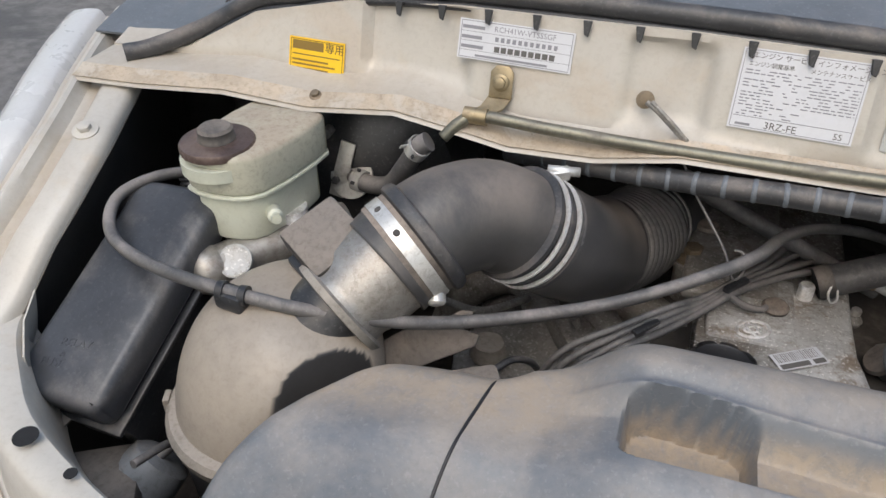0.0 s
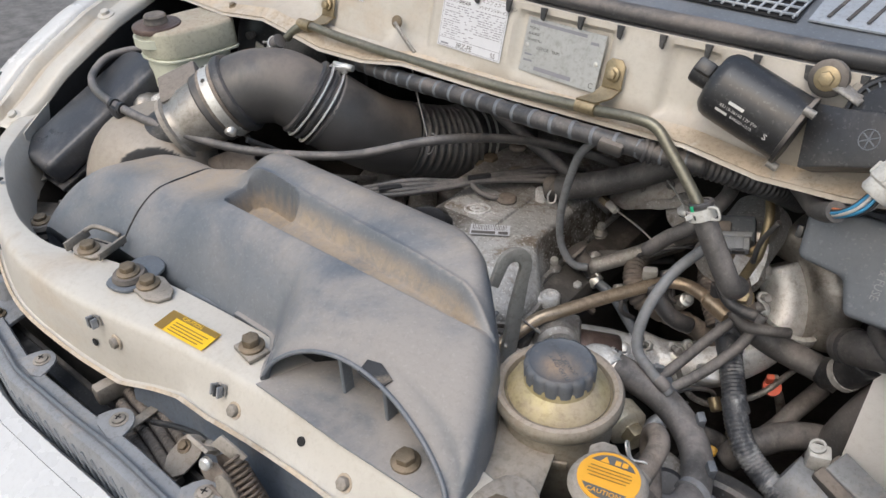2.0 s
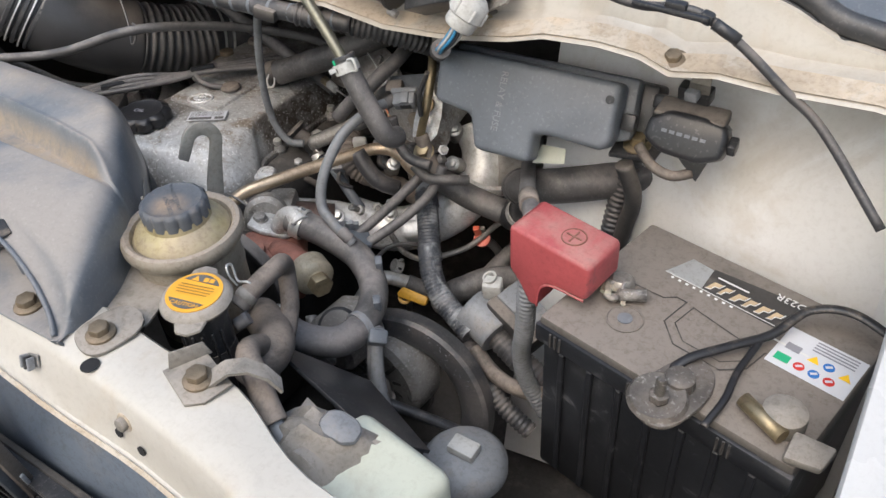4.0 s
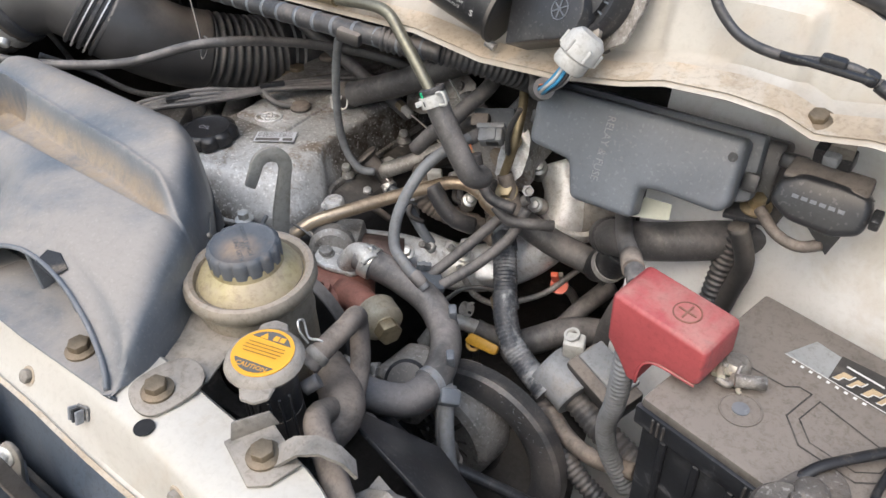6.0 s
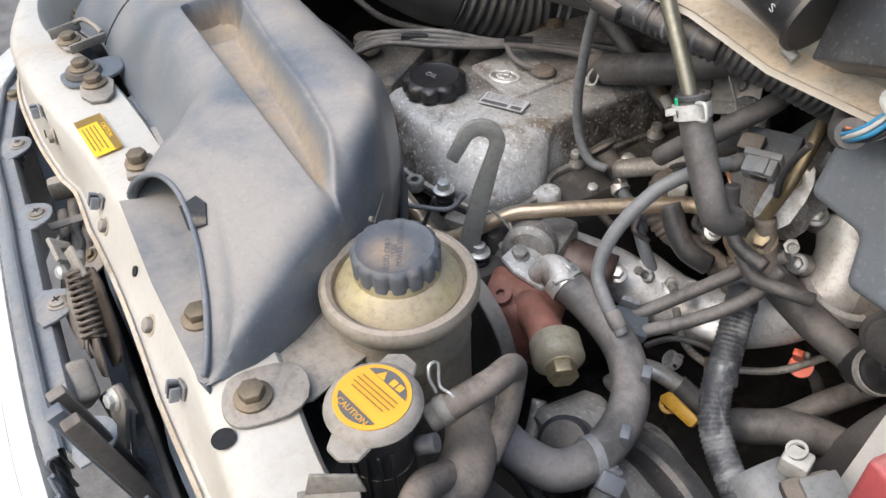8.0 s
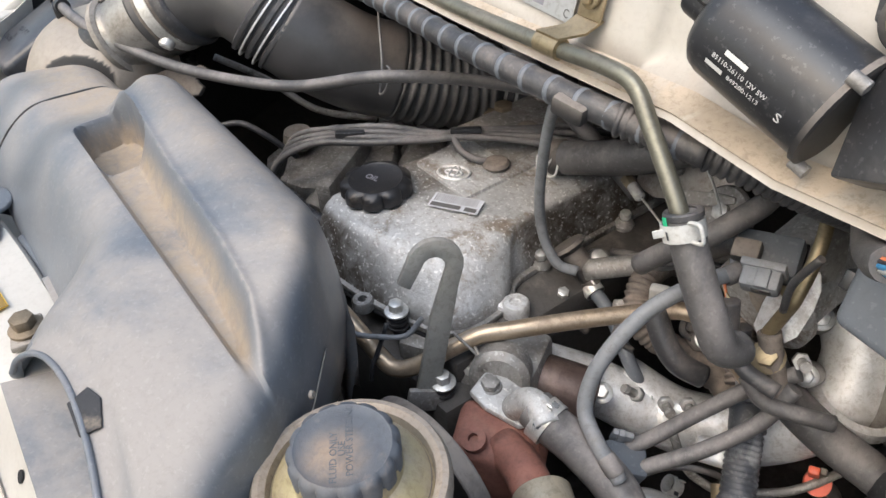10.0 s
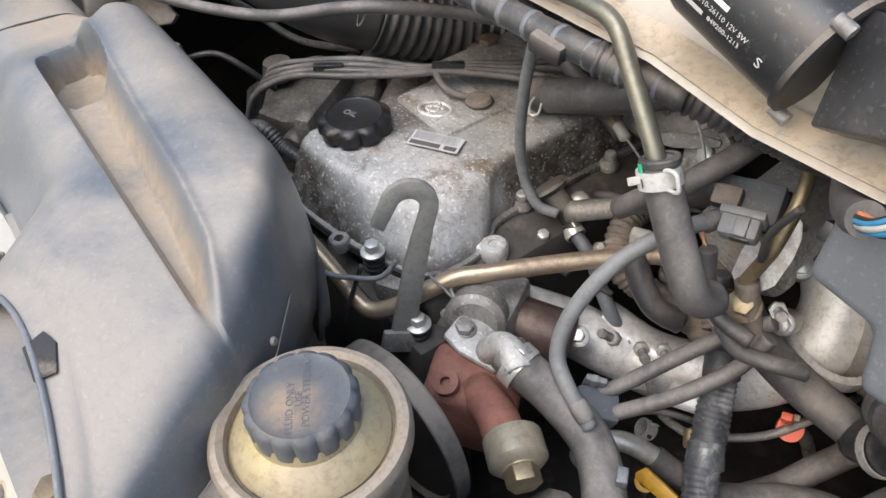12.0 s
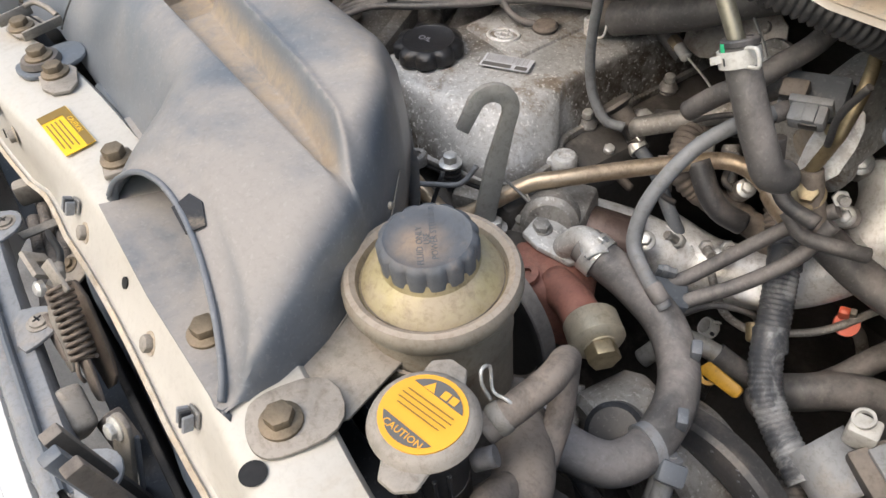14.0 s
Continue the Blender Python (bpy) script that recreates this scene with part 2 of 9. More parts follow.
M["green"] = mat("green_mark", (0.03, 0.42, 0.20), 0.5, grain=0.05, bump=0.0, speck=0.05)
M["pink"] = mat("pink_mark", (0.7, 0.12, 0.25), 0.5, grain=0.05, bump=0.0, speck=0.05)
M["blue"] = mat("blue_print", (0.03, 0.17, 0.5), 0.5, grain=0.0, bump=0.0, speck=0.05)
M["red_ink"] = mat("red_print", (0.6, 0.04, 0.03), 0.5, grain=0.0, bump=0.0, speck=0.05)
M["wire_blue"] = mat("blue_wire", (0.05, 0.25, 0.45), 0.45, grain=0.05, bump=0.0, speck=0.05)
M["wire_orange"] = mat("orange_wire", (0.65, 0.2, 0.08), 0.45, grain=0.05, bump=0.0, speck=0.05)
M["battery_case"] = mat("black_battery_case", (0.02, 0.021, 0.024), 0.42, dust=0.3, dust_color=(0.20, 0.19, 0.18), grain=0.2, bump=0.15, size=25,
                        patch=(0.10, 0.10, 0.105), patch_amount=0.1, patch_size=40)
M["battery_top"] = mat("dust_covered_battery_lid", (0.06, 0.055, 0.05), 0.6, dust=1.0, dust_color=(0.215, 0.185, 0.15), grain=0.12, bump=0.2, size=40, dust_size=9, speck=0.45, stain=((0.06, 0.055, 0.05), 20.0, 0.5))
M["glass"] = mat("dark_windscreen", (0.06, 0.075, 0.085), 0.12, grain=0.02, bump=0.0, size=5)
# near-black that paints the shade of holes, slots and gaps onto solid parts
M["cavity"] = mat("unlit_hollow", (0.012, 0.012, 0.013), 0.8, grain=0.1, bump=0.0, speck=0.05)
M["spring_steel"] = mat("rusty_spring_steel", (0.13, 0.105, 0.085), 0.55, metal=0.4, dust=0.5, dust_color=(0.27, 0.215, 0.165), grain=0.2, bump=0.3, size=70)
M["bracket_rust"] = mat("dark_rusted_steel", (0.15, 0.135, 0.12), 0.5, metal=0.35, dust=0.5, dust_color=(0.25, 0.215, 0.175), grain=0.35, bump=0.5, size=50, stain=((0.07, 0.045, 0.03), 30.0, 0.7), flecks=0.15)
# grey of the mesh bars and of the painted windscreen reflection
M["vent_reflection"] = mat("vent_and_reflection_grey", (0.33, 0.36, 0.40), 0.3, dust=0.25, dust_color=(0.42, 0.41, 0.40), grain=0.1, bump=0.05, size=20)
M["blue_grey"] = mat("blue_grey_panel", (0.13, 0.155, 0.195), 0.5, dust=0.3, dust_color=(0.28, 0.25, 0.21), grain=0.12, bump=0.05, size=20)


# ---- mesh helpers ----
def vec(p):
    return Vector(p)


def catmull(pts, per=8):
    pts = [Vector(p) for p in pts]
    if len(pts) == 2:
        return [pts[0].lerp(pts[1], i / per) for i in range(per + 1)]
    ext = [2 * pts[0] - pts[1]] + pts + [2 * pts[-1] - pts[-2]]
    out = []
    for i in range(1, len(ext) - 2):
        a, b, c, d = ext[i - 1:i + 3]
        for k in range(per):
            t = k / per
            out.append(0.5 * (2 * b + (c - a) * t + (2 * a - 5 * b + 4 * c - d) * t * t + (3 * b - a - 3 * c + d) * t ** 3))
    out.append(ext[-2].copy())
    return out


def resample(line, step):
    out, carry = [line[0].copy()], 0.0
    for a, b in zip(line, line[1:]):
        length = (b - a).length
        while carry + length >= step:
            k = (step - carry) / length
            a = a.lerp(b, k)
            out.append(a.copy())
            length, carry = (b - a).length, 0.0
        carry += length
    if (out[-1] - line[-1]).length > step * 0.3:
        out.append(line[-1].copy())
    return out


def tube(pts, r, seg=14, per=8, ribs=None, caps=True, flat=1.0, r_end=None):
    """A round tube along a smooth line. ribs: (pitch, depth) of corrugations; r_end: radius at the far end."""
    line = catmull(pts, per)
    if ribs:
        line = resample(line, ribs[0] / 4)
    bm = bmesh.new()
    rings = []
    tang = (line[1] - line[0]).normalized()
    ref = Vector((0, 0, 1)) if abs(tang.z) < 0.9 else Vector((1, 0, 0))
    side = tang.cross(ref).normalized()
    for i, p in enumerate(line):
        a, b = line[max(0, i - 1)], line[min(len(line) - 1, i + 1)]
        tang = (b - a).normalized()
        side = (side - tang * side.dot(tang)).normalized()
        up = tang.cross(side)
        rad = r if r_end is None else r + (r_end - r) * i / (len(line) - 1)
        if ribs:
            rad += ribs[1] * (0.0, 0.7, 1.0, 0.7)[i % 4] - ribs[1] * 0.5
        rings.append([bm.verts.new(p + side * (math.cos(2 * math.pi * k / seg) * rad) + up * (math.sin(2 * math.pi * k / seg) * rad * flat)) for k in range(seg)])
    for u, v in zip(rings, rings[1:]):
        for k in range(seg):
            f = bm.faces.new((u[k], u[(k + 1) % seg], v[(k + 1) % seg], v[k]))
            f.smooth = True
    if caps:
        bm.faces.new(rings[0][::-1])
        bm.faces.new(rings[-1])
    bmesh.ops.recalc_face_normals(bm, faces=bm.faces)
    return bm


def frame_to(axis):
    return Vector(axis).normalized().to_track_quat("Z", "Y").to_matrix().to_4x4()


def lathe(profile, at, axis=(0, 0, 1), seg=32, flutes=0, flute_depth=0.0, flute_rows=(), sharp=True):
    """Turns (radius, height) pairs round an axis from the point at. flutes: scallops cut into the rows named."""
    m = Matrix.Translation(at) @ frame_to(axis)
    bm = bmesh.new()
    if flutes:
        seg = flutes * 6
    rows = []
    for j, (r, h) in enumerate(profile):
        row = []
        for k in range(seg):
            a = 2 * math.pi * k / seg
            rr = r
            if j in flute_rows:
                rr = r - flute_depth * max(0.0, math.cos(a * flutes)) ** 2
            row.append(bm.verts.new(m @ Vector((rr * math.cos(a), rr * math.sin(a), h))))
        rows.append(row)
    for u, v in zip(rows, rows[1:]):
        for k in range(seg):
            f = bm.faces.new((u[k], u[(k + 1) % seg], v[(k + 1) % seg], v[k]))
            f.smooth = True
    ring = profile[0] == profile[-1]
    if profile[0][0] > 1e-6 and not ring:
        bm.faces.new(rows[0][::-1])
    if profile[-1][0] > 1e-6 and not ring:
        bm.faces.new(rows[-1])
    bmesh.ops.remove_doubles(bm, verts=bm.verts, dist=1e-6)
    bmesh.ops.recalc_face_normals(bm, faces=bm.faces)
    if sharp:
        for e in bm.edges:
            if len(e.link_faces) == 2 and e.calc_face_angle(0) > 0.7:
                e.smooth = False
    return bm


def smooth_by(bm, angle=0.6):
    for f in bm.faces:
        f.smooth = True
    for e in bm.edges:
        if len(e.link_faces) == 2 and e.calc_face_angle(0) > angle:
            e.smooth = False


def box(size, m, bevel=0.003, segs=2, taper=1.0):
    """A bevelled box of the given size, its base centre at the pose m. taper: size of the top against the base."""
    bm = bmesh.new()
    bmesh.ops.create_cube(bm, size=1.0)
    for v in bm.verts:
        k = taper if v.co.z > 0 else 1.0
        v.co = Vector((v.co.x * size[0] * k, v.co.y * size[1] * k, (v.co.z + 0.5) * size[2]))
    if bevel:
        bmesh.ops.bevel(bm, geom=bm.edges[:], offset=bevel, segments=segs, affect="EDGES", profile=0.5)
    bm.transform(m)
    smooth_by(bm)
    return bm


def prism(poly, height, m, bevel=0.002, segs=2):
    """A flat outline (x, y pairs) raised along the z of the pose m."""
    bm = bmesh.new()
    f = bm.faces.new([bm.verts.new((x, y, 0)) for x, y in poly])
    r = bmesh.ops.extrude_face_region(bm, geom=[f])
    for v in r["geom"]:
        if isinstance(v, bmesh.types.BMVert):
            v.co.z += height
    bmesh.ops.recalc_face_normals(bm, faces=bm.faces)
    if bevel:
        bmesh.ops.bevel(bm, geom=bm.edges[:], offset=bevel, segments=segs, affect="EDGES", profile=0.5)
    bm.transform(m)
    smooth_by(bm)
    return bm


def strip(rows, thick=0.0012, smooth=True):
    """A sheet through rows of points, with a thickness."""
    bm = bmesh.new()
    g = [[bm.verts.new(p) for p in row] for row in rows]
    for u, v in zip(g, g[1:]):
        for k in range(len(u) - 1):
            bm.faces.new((u[k], u[k + 1], v[k + 1], v[k])).smooth = smooth
    bmesh.ops.recalc_face_normals(bm, faces=bm.faces)
    if thick:
        bmesh.ops.solidify(bm, geom=bm.faces[:], thickness=thick)
    smooth_by(bm, 0.7)
    return bm


def add(bm, other):
    """Joins the second bmesh into the first."""
    me = bpy.data.meshes.new("joined")
    other.to_mesh(me)
    other.free()
    bm.from_mesh(me)
    bpy.data.meshes.remove(me)
    return bm


def thing(name, at, label, category, group="", kind=""):
    ob = new(name)
    ob.location = at
    ob.empty_display_size = 0.02
    return tagged(ob, label, category, group, kind)


def base_of(ob):
    p = Vector((0, 0, 0))
    while ob:
        p += ob.location
        ob = ob.parent
    return p


def part(name, bm, material, parent, label=""):
    """Links a bmesh, given in the place's own axes, as one mesh under a thing or a part."""
    me = bpy.data.meshes.new(name)
    bm.transform(Matrix.Translation(-base_of(parent)))
    bm.to_mesh(me)
    bm.free()
    me.materials.append(M[material])
    ob = new(name, me)
    ob.parent = parent
    if label:
        ob["label"] = label
    return ob


def solo(name, bm, material, label, category, group="", kind=""):
    """One thing of one mesh, its origin at the middle of its base."""
    me = bpy.data.meshes.new(name)
    vs = [v.co for v in bm.verts]
    at = Vector((sum(v.x for v in vs) / len(vs), sum(v.y for v in vs) / len(vs), min(v.z for v in vs)))
    bm.transform(Matrix.Translation(-at))
    bm.to_mesh(me)
    bm.free()
    me.materials.append(M[material])
    ob = new(name, me)
    ob.location = at
    return tagged(ob, label, category, group, kind)


def words(text, size, m, depth=0.0003, align="LEFT"):
    """Lettering as a mesh, its baseline's start at the pose m."""
    cu = bpy.data.curves.new("words", "FONT")
    cu.body, cu.size, cu.extrude, cu.align_x = text, size, depth, align
    cu.resolution_u = 2
    ob = bpy.data.objects.new("words", cu)
    me = bpy.data.meshes.new_from_object(ob)
    bm = bmesh.new()
    bm.from_mesh(me)
    bm.transform(m)
    bpy.data.objects.remove(ob)
    bpy.data.curves.remove(cu)
    bpy.data.meshes.remove(me)
    return bm


def bars(rows, m, depth=0.0003):
    """Plain bars (x, y, width, height) on the plane of the pose m."""
    bm = bmesh.new()
    for x, y, w, h in rows:
        vs = [bm.verts.new(m @ Vector(p)) for p in ((x, y, depth), (x + w, y, depth), (x + w, y + h, depth), (x, y + h, depth))]
        bm.faces.new(vs)
    return bm


def plane_at(at, right, up):
    """A pose whose x runs along right and whose y runs as near up as can be."""
    x = Vector(right).normalized()
    y = Vector(up)
    y = (y - x * y.dot(x)).normalized()
    z = x.cross(y)
    m = Matrix((x, y, z)).transposed().to_4x4()
    m.translation = at
    return m


def hex_bolt(at, r=0.007, h=0.006, axis=(0, 0, 1), material="bolt", label="dirty flanged hex bolt", washer=1.42, group="body bolts"):
    ob = thing("hex_bolt", at, label, "bolt", group)
    part("washer", lathe([(0, 0), (r * washer, 0), (r * washer, r * 0.25), (r * 1.15, r * 0.45), (0, r * 0.45)], at, axis, 20), material, ob)
    m = Matrix.Translation(at) @ frame_to(axis)
    head = prism([(r * math.cos(radians(60 * k + 17)), r * math.sin(radians(60 * k + 17))) for k in range(6)], h, m @ pose(0, 0, r * 0.3), 0.0009, 2)
    part("bolt_head", head, material, ob)
    return ob


def band(at, axis, r, width, material, parent, name="clamp_band", thick=0.0014):
    """A flat ring round a hose."""
    return part(name, lathe([(r, -width / 2), (r + thick, -width / 2), (r + thick, width / 2), (r, width / 2), (r, -width / 2)], at, axis, 28), material, parent)


def spring_clamp(at, axis, r, ears, material="zinc", label="spring steel hose clamp", width=0.009):
    """A sprung band with two bent ears, turned to where ears points."""
    ob = thing("hose_clamp", at, label, "clamp", "spring clamps")
    band(at, axis, r, width, material, ob)
    a, e = Vector(axis).normalized(), Vector(ears)
    e = (e - a * e.dot(a)).normalized()
    s = a.cross(e)
    if width > 0.01:
        for k in (-1, 1):
            part("clamp_window", box((width * 0.45, 0.007, 0.0006), plane_at(Vector(at) + (e * math.cos(0.5 * k) + s * math.sin(0.5 * k)) * (r + 0.0013), a, s), 0.0002, 1), "black", ob)
    for k in (-1, 1):
        p = Vector(at) + e * (r + 0.003) + s * (k * 0.005) + a * (k * 0.0015)
        part("clamp_ear", box((0.005, 0.0016, 0.007), plane_at(p - e * 0.003, a, s * k) @ pose(0, 0, 0, 0, 0, 0), 0.0004, 1), material, ob)
    return ob


def soft(poly, times=2):
    """The outline with its corners cut round."""
    for _ in range(times):
        out = []
        for a, b in zip(poly, poly[1:] + poly[:1]):
            out += [(a[0] * 0.75 + b[0] * 0.25, a[1] * 0.75 + b[1] * 0.25), (a[0] * 0.25 + b[0] * 0.75, a[1] * 0.25 + b[1] * 0.75)]
        poly = out
    return poly


def ring(at, axis, r, t=0.001, seg=28):
    """A thin round ring."""
    return lathe([(r + t * math.cos(a * math.pi / 4), t * math.sin(a * math.pi / 4)) for a in range(8)] + [(r + t, 0.0)], at, axis, seg, sharp=False)


def coil(a, b, r, turns, wire):
    """A coil spring from a to b."""
    a, b = Vector(a), Vector(b)
    m = frame_to(b - a)
    n = turns * 10
    return tube([a.lerp(b, k / n) + m.to_3x3() @ Vector((r * math.cos(k * 0.6283), r * math.sin(k * 0.6283), 0)) for k in range(n + 1)], wire, 6, 1)


def dirty(ob, amount):
    """Marks how much dirt, or shade painted in as colour, lies at each vertex, as a function of its place."""
    at = ob.data.attributes.new("dirt", "FLOAT", "POINT")
    o = base_of(ob)
    for k, v in enumerate(ob.data.vertices):
        at.data[k].value = amount(v.co + o)


# ---- the large structure ----
def sstep(a, b, x):
    t = min(1.0, max(0.0, (x - a) / (b - a)))
    return t * t * (3 - 2 * t)


def sheet_part(name, rows, material, parent, thick=0.0014, label=""):
    return part(name, strip(rows, thick), material, parent, label)


ground_bm = bmesh.new()
bmesh.ops.create_grid(ground_bm, x_segments=8, y_segments=8, size=400.0)
ground = solo("ground", ground_bm, "asphalt", "worn grey asphalt under and round the van", "ground", kind="structure")

van = thing("van_body", (0.1, 0.6, 0.4), "cream painted van body round an open engine bay", "vehicle body", kind="structure")

# radiator support: a folded panel across the nose
SUP_OUT = [(-0.548, 0.372), (-0.53, 0.343), (-0.494, 0.306), (-0.439, 0.260), (-0.375, 0.230), (-0.316, 0.214), (-0.258, 0.194), (-0.175, 0.176), (-0.08, 0.177), (0.0, 0.187),
           (0.1, 0.203), (0.23, 0.212), (0.37, 0.211), (0.51, 0.203), (0.6, 0.192), (0.7, 0.175), (0.8, 0.18)]
SUP_IN = [(-0.520, 0.385), (-0.506, 0.362), (-0.476, 0.331), (-0.425, 0.288), (-0.352, 0.253), (-0.295, 0.233), (-0.236, 0.218), (-0.165, 0.218), (-0.08, 0.243), (0.0, 0.256),
          (0.1, 0.264), (0.23, 0.27), (0.377, 0.268), (0.494, 0.258), (0.565, 0.258), (0.66, 0.225), (0.79, 0.225)]
so = catmull([(x, y, 0) for x, y in SUP_OUT], 5)
si = catmull([(x, y, 0) for x, y in SUP_IN], 5)
rows = []
for o, i in zip(so, si):
    z = 1.0 - float(np.interp(o.x, [-0.55, -0.45, -0.3], [0.006, 0.003, 0.0]))
    out = (o - i).normalized()
    drop = float(np.interp(o.x, [-0.2, -0.08, 0.0, 0.05, 0.1, 0.2, 0.3, 0.36, 0.42, 0.52], [0.06, 0.07, 0.078, 0.062, 0.044, 0.036, 0.032, 0.034, 0.05, 0.062]))
    fore = float(np.interp(o.x, [-0.08, 0.05, 0.15, 0.38, 0.5], [0.009, 0.010, 0.020, 0.020, 0.010]))
    deep_in = float(np.interp(o.x, [-0.3, -0.2], [0.075, 0.018]))
    q = [(i - out * 0.014 * (deep_in > 0.02), z - deep_in), (i, z - 0.004), (i + out * 0.003, z), (i.lerp(o, 0.5), z + 0.0022), (o - out * 0.006, z + 0.001), (o - out * 0.0015, z - 0.002),
         (o + out * 0.001, z - 0.006), (o + out * fore * 0.5, z - drop * 0.52), (o + out * fore, z - drop), (o + out * (fore + 0.006), z - drop - 0.003)]
    rows.append([Vector((p.x, p.y, h)) for p, h in q])
SUP_ROWS = rows
support = sheet_part("radiator_support", rows, "paint", van, 0.0016, "cream panel across the nose with dirt along its edges")
part("edge_sealer", strip([[r[8].lerp(r[9], 0.45) + Vector((0, -0.0015, 0.0022)), r[9] + Vector((0, -0.0015, 0.0015))] for r in rows[10:]], 0.0008), "rust_edge", support)
# no openings are cut: black discs on the panel paint the shade of holes
for x, y, r in ((-0.407, 0.262, 0.0095), (-0.353, 0.245, 0.005), (0.4515, 0.2135, 0.0075)):
    z = 1.0025 if x > -0.3 else 1.005
    part("hole_shade_disc", lathe([(0, 0), (r, 0), (r, 0.0006), (0, 0.0006)], (x, y, z), seg=20), "cavity", support)
for x, h in ((-0.026, 0.55), (0.25, 0.35), (0.474, 0.62), (0.515, 0.66)):
    r = min(rows, key=lambda q: abs(q[6].x - x))
    n = (r[8] - r[6]).cross(Vector((1, 0, 0))).normalized()
    n = n if n.y < 0 else -n
    hole = lathe([(0, 0), (0.0042, 0), (0.0042, 0.0012), (0, 0.0012)], r[6].lerp(r[8], h) + n * 0.001, n, 14)
    part("hole_shade_disc", hole, "cavity", support)


def on_flange(x, h):
    """A place on the sloping flange of the support, h of the way down, and its outward direction."""
    r = min(SUP_ROWS, key=lambda q: abs(q[6].x - x))
    n = (r[8] - r[6]).cross(Vector((1, 0, 0))).normalized()
    return Vector((x, 0, 0)) + Vector((0, 1, 1)) * r[6].lerp(r[8], h), (n if n.y < 0 else -n)



# cowl: the face behind the engine, its lower lip and its flutes
CX = [-0.62, -0.54, -0.435, -0.344, -0.25, -0.195, -0.14, -0.06, 0.012, 0.167, 0.38, 0.455, 0.53, 0.595, 0.63, 0.681, 0.719, 0.746, 0.783, 0.829, 0.9, 1.02]
CB = [1.107, 1.109, 1.117, 1.112, 1.122, 1.113, 1.103, 1.105, 1.118, 1.117, 1.122, 1.112, 1.116, 1.127, 1.137, 1.140, 1.137, 1.127, 1.134, 1.132, 1.135, 1.12]
TX = [-0.62, -0.519, -0.433, -0.323, -0.21, 0.0, 0.227, 0.45, 0.6, 0.722, 0.825, 0.86, 0.93, 1.02]
TZ = [1.118, 1.128, 1.173, 1.196, 1.205, 1.211, 1.209, 1.208, 1.211, 1.209, 1.176, 1.160, 1.15, 1.135]
BASE_X = [-0.62, -0.3, -0.157, -0.024, 0.15, 0.29, 0.57, 0.75, 1.02]
BASE_Y = [0.700, 0.680, 0.667, 0.655, 0.642, 0.642, 0.652, 0.655, 0.665]


def cowl_base(x, z):
    return float(np.interp(x, BASE_X, BASE_Y)) + 0.3 * (z - 1.15)


def cowl_y(x, z):
    """The cowl's face: a sloping sheet with pressed steps that run out above the lip and below the top edge."""
    y = cowl_base(x, z)
    fade = min(1.0, max(0.0, (z - 1.128) / 0.012)) * min(1.0, max(0.0, (1.203 - z) / 0.006))
    for a, w, d in ((-0.305, 0.006, 0.010), (-0.195, 0.006, -0.010), (-0.045, 0.006, 0.008), (0.025, 0.005, -0.009), (0.155, 0.004, 0.008), (0.274, 0.004, -0.008),
                    (0.335, 0.006, 0.010), (0.385, 0.006, -0.010), (0.612, 0.005, -0.009), (0.722, 0.005, 0.009)):
        y += fade * d * sstep(-1.0, 1.0, (x - a) / w)
    return y


rows = []
for k in range(329):
    x = -0.62 + 1.64 * k / 328
    zb, zt = float(np.interp(x, CX, CB)), float(np.interp(x, TX, TZ))
    zt = max(zt, zb + 0.012)
    col = [Vector((x, 0.636, zb - 0.001)), Vector((x, 0.617, zb - 0.002)), Vector((x, 0.613, zb)), Vector((x, 0.616, zb + 0.0025)), Vector((x, 0.63, zb + 0.006)), Vector((x, 0.638, zb + 0.010))]
    for j in range(1, 15):
        z = zb + 0.010 + (zt - zb - 0.010) * j / 14
        col.append(Vector((x, max(0.639, cowl_y(x, z)), z)))
    col.append(col[-1] + Vector((0, 0.03, 0.008)))
    rows.append(col)
cowl = sheet_part("cowl_panel", rows, "paint", van, 0.0014, "cream painted cowl face with a wavy lower lip")
dirty(cowl, lambda p: max(0.7 * (1 - sstep(0.008, 0.024, p.z - float(np.interp(p.x, CX, CB)))), 0.45 * sstep(0.014, 0.0, float(np.interp(p.x, TX, TZ)) - p.z)))
part("edge_sealer", strip([[r[3] + Vector((0, -0.0002, 0.0018)), r[4] + Vector((0, 0, 0.0016)), r[5] + Vector((0, -0.002, 0.0012))] for r in rows], 0.0006), "rust_edge", cowl)

rows = []
for x in (-0.66, -0.60, -0.519, -0.433, -0.38, -0.323, -0.21, 0.0, 0.227, 0.45, 0.6, 0.722, 0.78, 0.825, 0.86, 0.93, 1.05):
    z = float(np.interp(x, TX, TZ))
    y = cowl_base(x, z)
    rows.append([Vector((x, y + 0.020, z + 0.004)), Vector((x, y + 0.05, z + 0.012)), Vector((x, y + 0.13, z + 0.028)), Vector((x, 1.0, z + 0.055))])
cowl_top = sheet_part("cowl_top_panel", rows, "slate", van, 0.003, "dark grey plastic cowl panel below the windscreen")
grill_bm = bmesh.new()
for a in range(5):
    for b in range(9):
        add(grill_bm, box((0.009, 0.005, 0.001), pose(-0.50 + a * 0.012 + b * 0.003, 0.752 + b * 0.008, 1.160 + b * 0.0016 + a * 0.0056, 8, -22, 0), 0))
part("air_slot", grill_bm, "deep", cowl_top)


def cowl_top_at(x, y):
    """A place on the panel below the windscreen."""
    z = float(np.interp(x, TX, TZ))
    b = cowl_base(x, z)
    return Vector((x, y, z + float(np.interp(y, [b + 0.05, b + 0.13, 1.0], [0.012, 0.028, 0.055]))))


